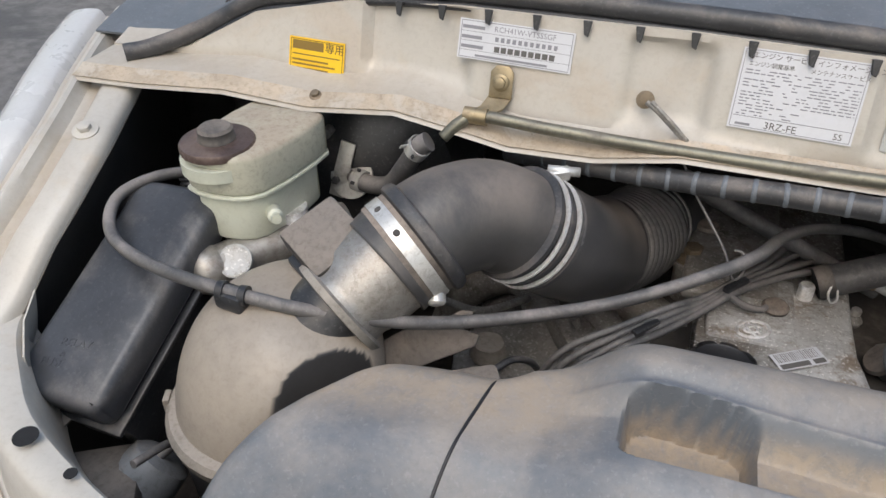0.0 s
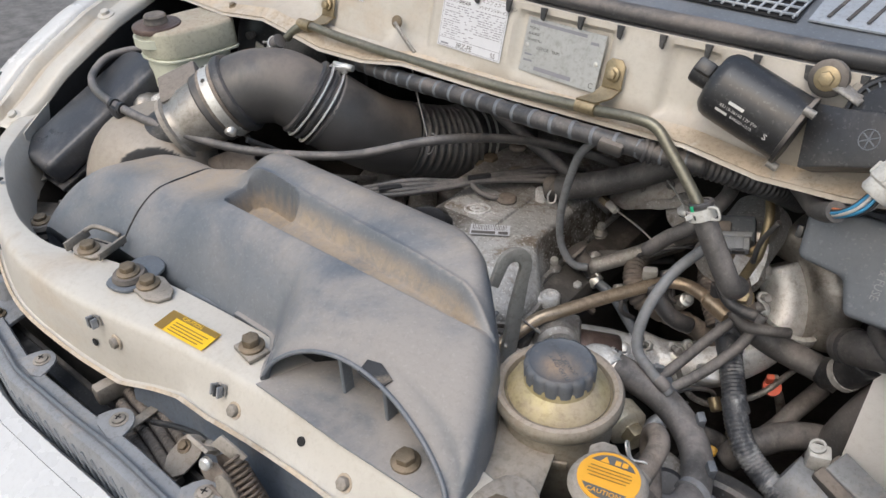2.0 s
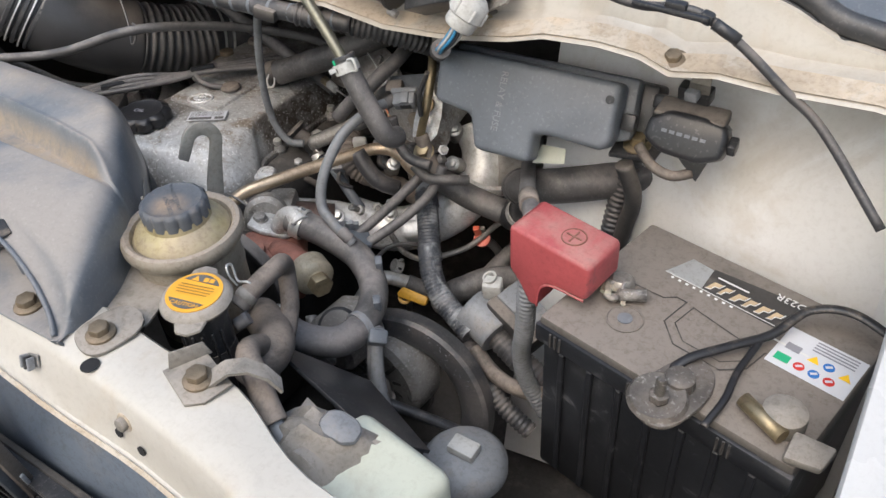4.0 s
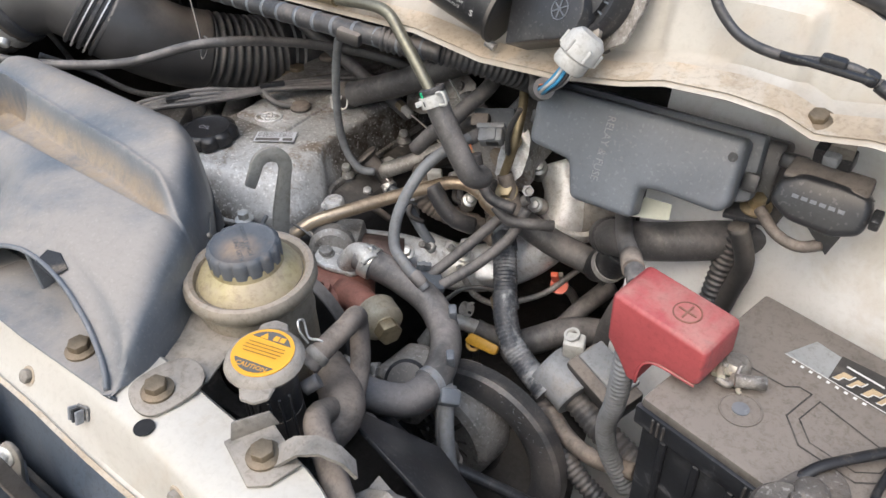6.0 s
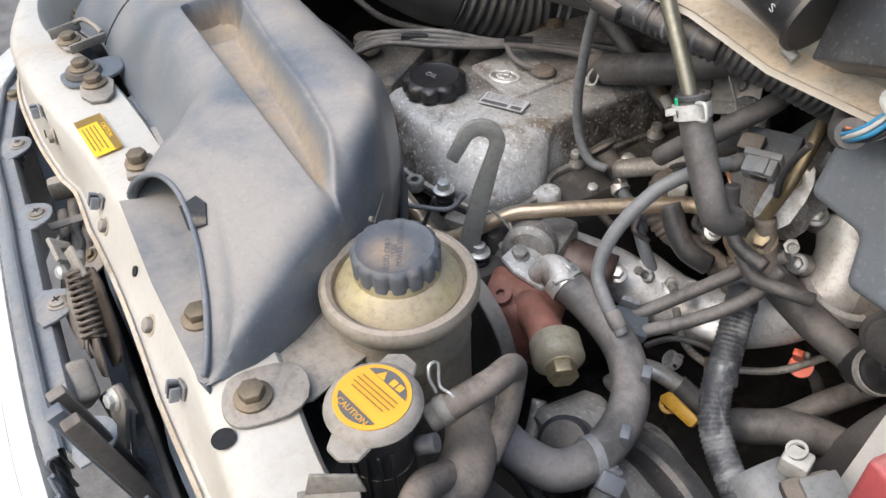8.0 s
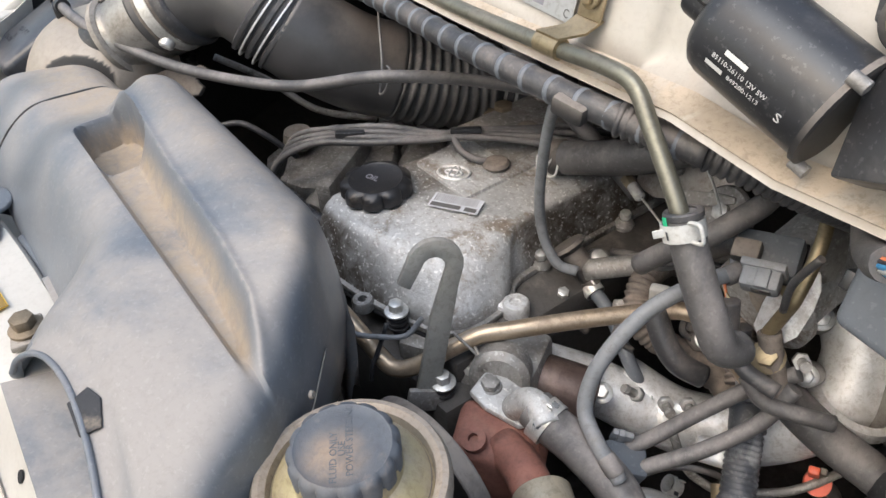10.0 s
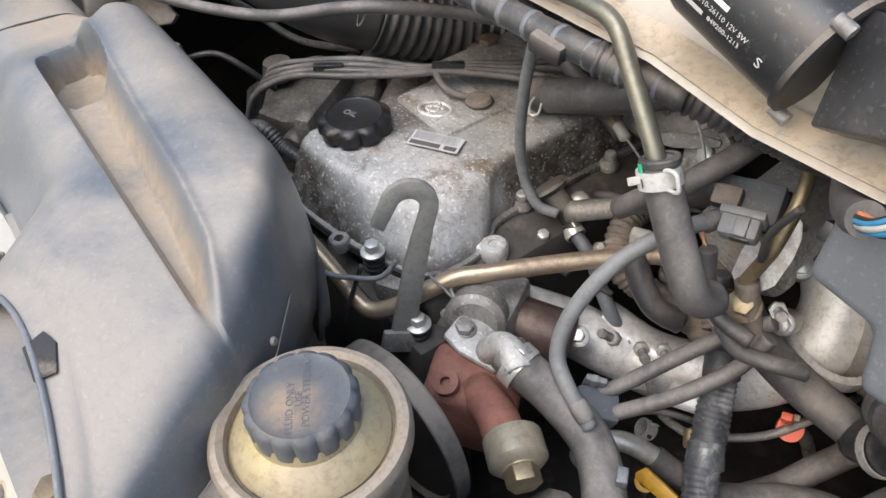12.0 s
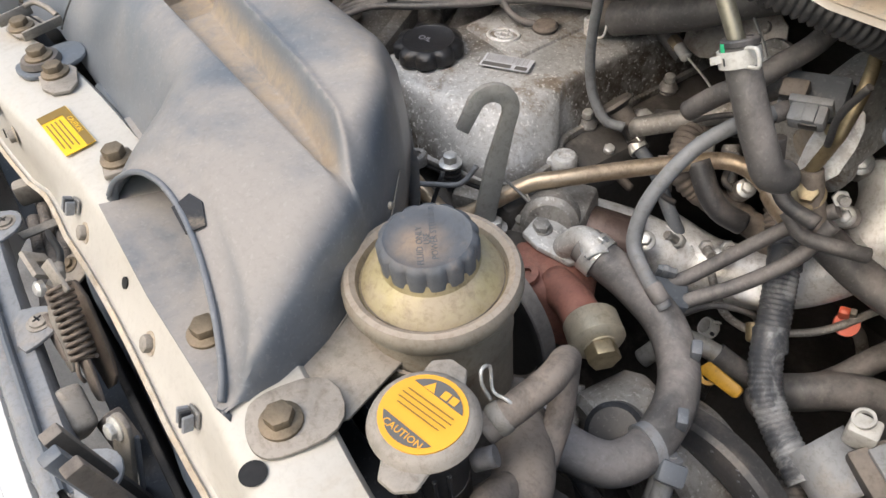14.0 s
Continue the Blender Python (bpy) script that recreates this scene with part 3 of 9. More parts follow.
# an added pale panel with dark bars imitates a ribbed reflection in the glass
ribbed_reflection = part("reflection_panel", strip([[cowl_top_at(x, y) + Vector((0, 0, 0.004)) for y in (0.728, 0.76, 0.80, 0.85, 0.92)] for x in np.linspace(0.437, 0.66, 20)], 0.002), "vent_reflection", cowl_top, "pale panel with dark slanting bars standing for a ribbed windscreen reflection")
for k in range(11):
    x = 0.452 + 0.0175 * k
    a, b = cowl_top_at(x, 0.736), cowl_top_at(x + 0.02, 0.90)
    part("slot", box(((b - a).length, 0.0034, 0.001), plane_at((a + b) / 2 + Vector((0, 0, 0.0053)), b - a, Vector((-1, 0.1, 0))), 0), "deep", ribbed_reflection)
# a black sheet paints the dark of the hollow under the bars
vent_bed = part("mesh_bed", strip([[cowl_top_at(x, y) + Vector((0, 0, 0.003)) for y in (0.722, 0.76, 0.80)] for x in np.linspace(0.30, 0.428, 12)], 0.001), "cavity", cowl_top, "black sheet painted as the shade below the mesh")
for k in range(11):
    x = 0.306 + 0.0118 * k
    part("mesh_bar", tube([cowl_top_at(x, 0.723) + Vector((0, 0, 0.0055)), cowl_top_at(x + 0.006, 0.80) + Vector((0, 0, 0.0055))], 0.0015, 6, 2), "vent_reflection", vent_bed)
for k in range(6):
    y = 0.727 + 0.0135 * k
    part("mesh_bar", tube([cowl_top_at(0.301, y) + Vector((0, 0, 0.006)), cowl_top_at(0.427, y) + Vector((0, 0, 0.006))], 0.0015, 6, 2), "vent_reflection", vent_bed)
rows = [[Vector((x, 0.98, 1.255 - abs(x - 0.15) * 0.06)), Vector((x, 1.35, 1.62 - abs(x - 0.15) * 0.05))] for x in (-0.7, -0.3, 0.15, 0.6, 1.05)]
screen = sheet_part("windscreen", rows, "glass", van, 0.005, "dark windscreen")

strip_line = [(-0.578, 0.655, 1.126), (-0.555, 0.675, 1.128)]
for x in (-0.50, -0.433, -0.38, -0.323, -0.21, 0.0, 0.227, 0.45, 0.6, 0.69, 0.76, 0.825, 0.86, 0.93, 1.0):
    z = float(np.interp(x, TX, TZ))
    strip_line.append((x, cowl_base(x, z) + 0.012, z + 0.010))
seal = thing("weather_strip", (0.1, 0.698, 1.2), "black rubber weather strip along the cowl's top edge", "seal")
part("bulb", tube(strip_line, 0.0098, 14, 10), "hose_clean", seal)
part("grip", tube([(x, y - 0.006, z - 0.012) for x, y, z in strip_line[2:]], 0.0045, 8, 10), "black", seal)
for k in range(19):
    x = -0.27 + k * 0.046
    zs = float(np.interp(x, TX, TZ))
    part("grip_tab", prism([(-0.004, 0), (0.004, 0), (0.002, -0.014), (-0.002, -0.012)], 0.004, plane_at((x, cowl_y(x, zs) - 0.004, zs + 0.002), (1, 0, 0), (0, 0.3, 1)), 0.0006, 1), "black", seal)

# fenders
FY = [0.335, 0.352, 0.39, 0.436, 0.481, 0.54, 0.637, 0.80]
FX = [-0.535, -0.525, -0.522, -0.520, -0.519, -0.524, -0.556, -0.612]
FZ = [0.985, 0.993, 1.012, 1.045, 1.067, 1.091, 1.105, 1.118]
FENDER = [(0.0015, -0.013), (0.001, -0.007), (-0.001, -0.002), (-0.005, 0.001), (-0.018, 0.002), (-0.030, 0.001), (-0.034, -0.003), (-0.038, -0.008), (-0.050, -0.009), (-0.054, -0.004), (-0.057, 0.004),
          (-0.061, 0.006), (-0.066, 0.004), (-0.069, -0.004), (-0.074, -0.009), (-0.080, -0.008)]
OUTER = [(-0.0805, -0.010), (-0.084, -0.002), (-0.088, 0.001), (-0.100, 0.0015), (-0.116, -0.002), (-0.126, -0.009), (-0.133, -0.03), (-0.14, -0.12), (-0.145, -0.5)]
rows, rows2, rows3 = [], [], []
for k in range(41):
    y = 0.335 + 0.465 * k / 40
    e = Vector((float(np.interp(y, FY, FX)), y, float(np.interp(y, FY, FZ))))
    w = 1.0 + 0.12 * sstep(0.55, 0.75, y) - 0.25 * sstep(0.40, 0.335, y)
    rows.append([e + Vector((a * w, 0.25 * a, h)) for a, h in FENDER])
    rows2.append([e + Vector((a * w, 0.25 * a, h)) for a, h in OUTER])
    rows3.append([e + Vector((0.0, 0, -0.0135)), e + Vector((-0.014, 0, -0.06)), e + Vector((-0.02, 0, -0.12)), e + Vector((-0.05, 0.0, -0.45))])
flange = sheet_part("fender_flange", rows, "paint", van, 0.0015, "cream fender flange with a dirty gutter")
dirty(flange, lambda p: 0.9 * max((1 - sstep(0.007, 0.011, abs(p.x + 0.044 - float(np.interp(p.y, FY, FX)) + 0.01 * sstep(0.55, 0.75, p.y)))), 1 - sstep(0.004, 0.007, abs(p.x + 0.076 - float(np.interp(p.y, FY, FX)) + 0.012 * sstep(0.55, 0.75, p.y)))))
sheet_part("fender", rows2, "white", van, 0.0015, "white outer fender with a rolled edge")
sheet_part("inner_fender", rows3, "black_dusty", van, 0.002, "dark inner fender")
rows = [[Vector((-0.520, 0.40, 1.008)), Vector((-0.512, 0.372, 0.996)), Vector((-0.482, 0.337, 0.993))], [Vector((-0.522, 0.395, 0.985)), Vector((-0.506, 0.362, 0.965)), Vector((-0.476, 0.331, 0.955))],
        [Vector((-0.53, 0.385, 0.955)), Vector((-0.506, 0.352, 0.93)), Vector((-0.47, 0.325, 0.92))], [Vector((-0.53, 0.38, 0.93)), Vector((-0.505, 0.348, 0.91)), Vector((-0.46, 0.315, 0.90))]]
sheet_part("corner_gusset", rows, "paint", van, 0.0016, "cream gusset between fender and nose support")
rows = [[Vector((0.957, y, z - 0.05)), Vector((0.95, y, z - 0.004)), Vector((0.952, y, z)), Vector((0.99, y, z + 0.004)), Vector((1.0, y, z + 0.014)), Vector((1.08, y, z + 0.01)), Vector((1.1, y, z - 0.3))]
        for y, z in ((0.14, 1.02), (0.25, 1.045), (0.36, 1.068), (0.48, 1.08), (0.62, 1.1), (0.8, 1.12))]
sheet_part("fender", rows, "white", van, 0.0015, "white fender flange beside the battery")

rows = []
for k in range(33):
    t = k / 32
    x = 0.60 + 0.40 * min(1.0, t / 0.62)
    y = 0.71 + 0.01 * math.sin(t * 9) if t < 0.62 else 0.71 - 0.55 * (t - 0.62) / 0.38
    if 0.5 < t < 0.74:
        a = (t - 0.5) / 0.24
        x, y = 0.94 + 0.06 * math.sin(a * math.pi / 2), 0.712 - 0.17 * (1 - math.cos(a * math.pi / 2))
    dent = 0.012 if 0.28 < t < 0.4 else 0.0
    rows.append([Vector((x, y + 0.02 - (1.13 - z) * 0.24 * (t < 0.6) - dent * (0.2 < (1.13 - z) / 0.5 < 0.75), z)) for z in (1.13, 1.09, 1.04, 1.03, 0.95, 0.85, 0.75, 0.55)])
# the lighter paint stands in for skylight on this wall
sheet_part("inner_fender", rows, "white_lit", van, 0.002, "painted inner fender behind the battery, lightened as if lit by the sky")

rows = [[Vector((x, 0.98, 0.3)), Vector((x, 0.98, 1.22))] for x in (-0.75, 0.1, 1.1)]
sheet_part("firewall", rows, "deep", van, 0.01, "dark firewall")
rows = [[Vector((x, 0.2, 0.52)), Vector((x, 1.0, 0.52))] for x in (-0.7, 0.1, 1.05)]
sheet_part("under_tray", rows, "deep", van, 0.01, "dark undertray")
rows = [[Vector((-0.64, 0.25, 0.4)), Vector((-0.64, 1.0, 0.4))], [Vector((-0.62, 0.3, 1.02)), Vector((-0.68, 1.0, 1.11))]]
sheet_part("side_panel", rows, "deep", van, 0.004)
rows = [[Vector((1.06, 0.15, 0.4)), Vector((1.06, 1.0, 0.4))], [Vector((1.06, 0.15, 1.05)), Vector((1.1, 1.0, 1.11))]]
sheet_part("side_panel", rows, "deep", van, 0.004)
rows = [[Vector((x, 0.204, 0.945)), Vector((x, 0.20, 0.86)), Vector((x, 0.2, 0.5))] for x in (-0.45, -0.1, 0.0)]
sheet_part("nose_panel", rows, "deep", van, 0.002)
rows = [[Vector((x, 0.206, 0.972 - 0.03 * (x > 0.4 or x < 0.08))), Vector((x, 0.199, 0.94)), Vector((x, 0.183 + 0.006 * math.sin(x * 30), 0.90)), Vector((x, 0.176, 0.84)), Vector((x, 0.182, 0.72)), Vector((x, 0.2, 0.5))] for x in [0.0 + 0.02 * k for k in range(29)]]
sheet_part("nose_panel", rows, "blue_grey", van, 0.002, "blue-grey panel below the nose support")
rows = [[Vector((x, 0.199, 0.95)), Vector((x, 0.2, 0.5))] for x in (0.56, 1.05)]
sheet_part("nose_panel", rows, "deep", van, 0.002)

# bumper and grille
BX = [-0.75, -0.5, -0.27, -0.115, 0.07, 0.29, 0.5, 0.8, 1.0]
BY = [0.42, 0.22, 0.125, 0.098, 0.098, 0.092, 0.1, 0.22, 0.4]


def bar_lift(x):
    return float(np.interp(x, [-0.36, 0.0, 0.1, 0.2, 0.32, 0.5], [0.0, 0.022, 0.036, 0.037, 0.030, 0.03]))


bumper = thing("bumper", (0.1, 0.05, 0.6), "white painted front bumper", "bumper")
skin, lip, face = [], [], []
for k in range(41):
    x = -0.75 + 1.75 * k / 40
    y, u = float(np.interp(x, BX, BY)), bar_lift(x)
    lip.append([Vector((x, y + 0.004, 0.80 + u)), Vector((x, y, 0.855 + u)), Vector((x, y - 0.004, 0.862 + u)), Vector((x, y - 0.02, 0.86 + u))])
    skin.append([Vector((x, y - 0.0205, 0.8595 + u)), Vector((x, y - 0.06, 0.85 + u)), Vector((x, y - 0.10, 0.83 + u)), Vector((x, y - 0.13, 0.75 + u))])
    face.append([Vector((x, y - 0.1305, 0.749 + u)), Vector((x, y - 0.135, 0.65)), Vector((x, y - 0.13, 0.5))])
part("upper_lip", strip(lip, 0.003), "white", bumper)
part("upper_skin", strip(skin, 0.003), "white", bumper)
part("lower_skin", strip(face, 0.003), "white", bumper)
grille = thing("grille", (0.05, 0.12, 0.85), "dusty grey plastic radiator grille with a diamond mesh", "grille")
flat, rib, back = [], [], []
for k in range(41):
    x = -0.36 + 0.70 * k / 40
    y, u = float(np.interp(x, BX, BY)), bar_lift(x)
    flat.append([Vector((x, y + dy, z + u)) for dy, z in ((0.004, 0.862), (0.005, 0.886), (0.008, 0.892), (0.013, 0.894), (0.0165, 0.893))])
    rib.append([Vector((x, y + dy, z + u)) for dy, z in ((0.0165, 0.892), (0.017, 0.8985), (0.0195, 0.8995), (0.0215, 0.898), (0.022, 0.891))])
    back.append([Vector((x, y + dy, z + u)) for dy, z in ((0.022, 0.891), (0.029, 0.893), (0.0345, 0.8925), (0.0365, 0.889), (0.037, 0.868))])
part("front_bar", strip(flat, 0.002), "grey_plastic", grille)
part("bar_rib", strip(rib, 0.0), "slate", grille, "raised dark rib along the bar")
part("rear_bar", strip(back, 0.002), "grey_plastic", grille)
for k in range(44):
    x = -0.34 + 0.0190 * k
    for s in (-1, 1):
        y = float(np.interp(x, BX, BY)) + 0.005
        y2 = float(np.interp(x + s * 0.0285, BX, BY)) + 0.005
        part("mesh_bar", tube([(x, y - 0.001 * s, 0.880 + bar_lift(x)), (x + s * 0.0285, y2 - 0.001 * s, 0.80 + bar_lift(x))], 0.0017, 5, 2), "slate", grille)
for x, turn in ((-0.3, 20), (-0.11, -4), (0.05, -8), (0.195, -8), (0.34, -10)):
    y, u = float(np.interp(x, BX, BY)) + 0.040, bar_lift(x)
    part("mounting_tab", prism(soft([(-0.024, -0.014), (0.024, -0.014), (0.018, 0.008), (0.008, 0.018), (-0.008, 0.018), (-0.018, 0.008)], 1), 0.003, pose(x, y, 0.8925 + u, 4, 0, turn), 0.0008), "grey_plastic", grille)
    if x == 0.34:
        # a black disc on the tab paints the shade of its hole
        part("tab_shade_disc", lathe([(0, 0), (0.0055, 0), (0.0055, 0.0006), (0, 0.0006)], (x + 0.002, y + 0.003, 0.8962 + u), seg=14), "cavity", grille)
    else:
        sc = part("tab_screw", lathe([(0, 0), (0.0095, 0), (0.0095, 0.0008), (0.007, 0.0010), (0.0066, 0.0028), (0.004, 0.0040), (0, 0.0043)], (x, y + 0.004, 0.8958 + u), seg=18), "dusty_steel", grille, "cross-headed screw in the tab")
        for a in (20, 110):
            part("screw_slot", box((0.007, 0.0013, 0.0006), pose(x, y + 0.004, 0.9000 + u, 0, 0, a), 0.0001, 1), "cavity", sc)

condenser = thing("condenser", (0.1, 0.15, 0.6), "black finned condenser behind the grille", "condenser")
for k in range(9):
    part("core_tube", box((0.72, 0.016, 0.006), pose(0.1, 0.158, 0.86 - k * 0.022), 0.001, 1), "black", condenser)
part("core", box((0.72, 0.006, 0.3), pose(0.1, 0.168, 0.57), 0.001, 1), "deep", condenser)


# ---- air intake ----
def duct_front(x):
    """Lower front edge of the skin: y and z. It rises as an arch over the mouth."""
    u = (x - 0.192) / 0.213
    h = math.sin(math.pi * u ** 0.8) ** 0.62 if 0 < u < 1 else 0.0
    m = sstep(0.15, 0.2, x)
    low = sstep(-0.11, -0.19, x)
    return (0.262 - 0.012 * low) * (1 - m) + (0.215 + 0.036 * h) * m, (0.992 - 0.024 * low) * (1 - m) + (1.004 + 0.047 * h) * m


def duct_right(y):
    return float(np.interp(y, [0.2, 0.25, 0.285, 0.325, 0.36, 0.40, 0.43], [0.408, 0.405, 0.393, 0.372, 0.345, 0.305, 0.262]))


DUCT_L = 0.284


def duct_left(y):
    return float(np.interp(y, [0.24, 0.25, 0.29, 0.325, 0.345, 0.372, 0.40], [-0.284, -0.281, -0.264, -0.243, -0.228, -0.20, -0.165]))


def duct_ridge(x):
    return float(np.interp(x, [0.0, 0.03, 0.09, 0.15, 0.25, 0.31, 0.335, 0.358], [0.378, 0.380, 0.374, 0.369, 0.363, 0.356, 0.348, 0.337]))


def duct_z(x, y):
    """The upper skin: front lobe, a creased channel with a deep pocket at its end, raised back."""
    ay, az = duct_front(x)
    crown = 1.050 + 0.018 * sstep(-0.06, 0.03, x) - 0.022 * sstep(-0.10, -0.26, x)
    t = min(1.0, max(0.0, (y - ay) / (0.331 - ay)))
    z = az + (crown - az) * math.sin(t * math.pi / 2) ** 0.85
    back = sstep(-0.045, 0.016, x)
    ridge = duct_ridge(x)
    fade = 1 - sstep(0.315, 0.358, x)
    foot = max(0.336, ridge - 0.016)
    wall = min(1.0, max(0.0, (y - foot) / max(0.003, ridge - foot)))
    z += (0.016 + 0.008 * sstep(ridge, 0.40, y)) * back * wall * (0.3 + 0.7 * fade)
    z += 0.0016 * back * fade * math.exp(-((y - ridge - 0.0006) / 0.0028) ** 2)
    channel = sstep(0.3300, 0.3345, y) * (1 - sstep(foot, max(foot + 0.001, ridge - 0.001), y))
    z -= 0.0095 * back * channel * fade * sstep(0.07, 0.095, x)
    mid = (0.3305 + ridge) / 2
    d = (abs((x - 0.049) / 0.043) ** 5 + abs((y - mid) / (ridge - mid)) ** 5) ** 0.2
    pocket = 1 - sstep(0.84, 1.0, d)
    return z * (1 - pocket) + (1.036 + 0.10 * max(0.0, y - mid)) * pocket


def round_off(d, r):
    """Drop of a rounded edge of radius r, a distance d in from the rim."""
    return r - math.sqrt(max(0.0, r * r - (r - d) ** 2)) if d < r else 0.0


rows = []
nx = 300
for k in range(nx + 1):
    xs = -DUCT_L + (0.41 + DUCT_L) * k / nx
    ay, az = duct_front(xs)
    back_y = 0.428 - 0.028 * sstep(-0.02, -0.12, xs)
    open_front = sstep(0.175, 0.2, xs)
    row = [Vector((xs, ay + 0.012 * (1 - open_front) + 0.002 * open_front, az - 0.04 * (1 - open_front) - 0.003 * open_front))]
    ys = [ay + (0.318 - ay) * j / 24 for j in range(24)] + [0.318 + 0.0014 * j for j in range(50)] + [0.388 + (back_y - 0.388) * j / 14 for j in range(15)]
    for y in ys:
        v = (y - ay) / (back_y - ay)
        x = xs - sstep(0.06, 0.41, xs) * (0.41 - duct_right(y)) + max(0.0, (-0.06 - xs) / (DUCT_L - 0.06)) * (duct_left(y) + DUCT_L)
        z = duct_z(min(x, 0.404), y)
        if xs > 0.19 and v < 0.12:
            z = az + (z - az) * (v / 0.12)
        z -= round_off(back_y - y, 0.03) + round_off((0.41 - xs) * 0.9, 0.026) * sstep(0.215, 0.29, y) + round_off(xs + DUCT_L, 0.03) * 0.9
        row.append(Vector((x, y, max(z, 1.0045 if y < 0.28 and xs > 0.1 else 0.9))))
    e = row[-1]
    row += [e + Vector((0, 0.002, -0.02)), e + Vector((0, 0.0, -0.07)), e + Vector((0, -0.012, -0.13))]
    rows.append(row)


def end_wall(row, s, drop):
    out = []
    for a, d in ((0.002, 0.012), (0.003, 0.04), (-0.004, drop * 0.7), (-0.012, drop)):
        out.append([Vector((p.x + s * a, p.y, p.z - d * sstep(1.003, 1.03, p.z + 0.4 * max(0.0, p.y - 0.3)) if s > 0 else p.z - d)) for p in row])
    return out


left_wall = end_wall(rows[0], -1, 0.08)
right_wall = end_wall(rows[-1], 1, 0.12)
duct = thing("air_duct", (0.1, 0.33, 1.0), "dusty grey-blue plastic air duct bolted over the nose support", "air duct")
body = part("duct_body", strip(left_wall[::-1] + rows + right_wall, 0.0), "duct", duct)
dirty(body, lambda p: max(sstep(0.329, 0.333, p.y) * (1 - sstep(-0.012, -0.002, p.y - duct_ridge(p.x))) * sstep(0.085, 0.095, p.x) * (1 - sstep(0.33, 0.37, p.x)) * 0.9,
                          sstep(0.0, 0.008, p.x) * (1 - sstep(0.092, 0.1, p.x)) * sstep(0.33, 0.334, p.y) * (1 - sstep(1.042, 1.062, p.z)), 0.75 * sstep(0.03, -0.06, p.x) * sstep(0.31, 0.36, p.y), 0.35 * sstep(0.375, 0.40, p.y)))
wall_mod = body.modifiers.new("wall", "SOLIDIFY")
wall_mod.thickness, wall_mod.offset = 0.0022, -1.0
seam_line = [Vector((q.x + 0.0012, q.y, q.z + 0.0006)) for q in right_wall[1][12::9] if q.y < 0.40]
part("mould_seam", tube(seam_line, 0.0006, 6, 4), "dusty_steel", duct, "pale moulding seam")
part("seam_band", tube([(-0.107 + 0.17 * (y - 0.25), y, duct_z(-0.107 + 0.17 * (y - 0.25), y) - round_off(0.4 - y, 0.03)) for y in (0.264, 0.27, 0.28, 0.295, 0.315, 0.335, 0.352, 0.368, 0.38, 0.39)], 0.0013, 8, 6), "cap_black", duct)
floor_poly = [(0.192, 0.213), (0.30, 0.211), (0.404, 0.214), (0.394, 0.245), (0.35, 0.28), (0.25, 0.30), (0.21, 0.26)]
part("mouth_floor", prism(floor_poly, 0.002, pose(0, 0, 1.0035), 0.0005, 1), "duct", duct, "dusty floor of the duct's mouth")
for x in (0.262, 0.312):
    part("mouth_rib", box((0.004, 0.012, 0.042), pose(x, 0.258, 1.005), 0.001, 1), "slate", duct)
lip = [(0.192 + 0.213 * u, *duct_front(0.192 + 0.213 * u)) for u in (0.004, 0.03, 0.07, 0.13, 0.22, 0.35, 0.5, 0.65, 0.8, 0.9, 0.96, 0.995)]
part("mouth_lip", tube(lip, 0.0021, 8, 8), "slate", duct, "worn dark rim of the mouth")
part("torn_patch", prism([(-0.011, -0.006), (0.009, -0.007), (0.012, 0.003), (-0.002, 0.008), (-0.012, 0.005)], 0.0012, plane_at((0.303, 0.2545, 1.0505), (1, 0.0, -0.1), (0, 0.9, 0.25)) @ Matrix.Scale(1.25, 4), 0.0003, 1), "cap_black", duct, "torn black foam patch")
for x, y, z in ((-0.032, 0.231, 1.0028),):
    part("mounting_ear", prism(soft([(-0.022, -0.016), (-0.012, -0.024), (0.012, -0.024), (0.022, -0.014), (0.026, 0.04), (-0.024, 0.045)]), 0.005, pose(x, y, z, 0, 0, 10) @ Matrix.Scale(0.92, 4), 0.002), "slate", duct)
    part("grommet", lathe([(0, 0), (0.017, 0), (0.018, 0.003), (0.016, 0.0075), (0, 0.0075)], (x, y, z + 0.003), seg=24), "black_dusty", duct)
duct_bolt_a = hex_bolt((-0.032, 0.231, 1.013), 0.0085, 0.007)
duct_bolt_b = hex_bolt((0.353, 0.230, 1.0058), 0.0085, 0.007)
part("side_pin", lathe([(0, 0), (0.0028, 0), (0.002, 0.002), (0, 0.002)], (0.352, 0.362, 1.03), (0.8, 0.5, 0.3), 12), "dusty_steel", duct)

# air cleaner: a drum with a sloped shoulder towards the flow meter
cleaner = thing("air_cleaner", (-0.31, 0.38, 0.8), "dusty black plastic air cleaner drum", "air cleaner")
rows = []
for k in range(42):
    v = k / 41
    r_k = 0.083 * math.cos(v * math.pi / 2) ** 0.55
    z = 0.945 + 0.105 * math.sin(v * math.pi / 2) ** 0.9
    row = []
    for j in range(121):
        a = 2 * math.pi * j / 120
        x, y = math.cos(a), math.sin(a)
        long = 1.0 + 0.16 * max(0, y) * (1 - v * 0.5)
        row.append(Vector((-0.282 + r_k * x * 1.1 + 0.016 * v, 0.405 + r_k * y * long + 0.03 * v, z - 0.025 * max(0.0, x * r_k / 0.083) * sstep(0.2, 0.9, v) * 0.9)))
    rows.append(row)
fn, fp = Vector((0.72, -0.58, 0.34)).normalized(), Vector((-0.230, 0.3695, 1.0095))
for row in rows:
    for q in row:
        d = (q - fp).dot(fn)
        if d > 0:
            q -= fn * d
dome = part("cover", strip(rows, 0.0), "cleaner", cleaner)
dirty(dome, lambda p: 0.0 if abs((p - fp).dot(fn)) < 1e-5 else 0.95)
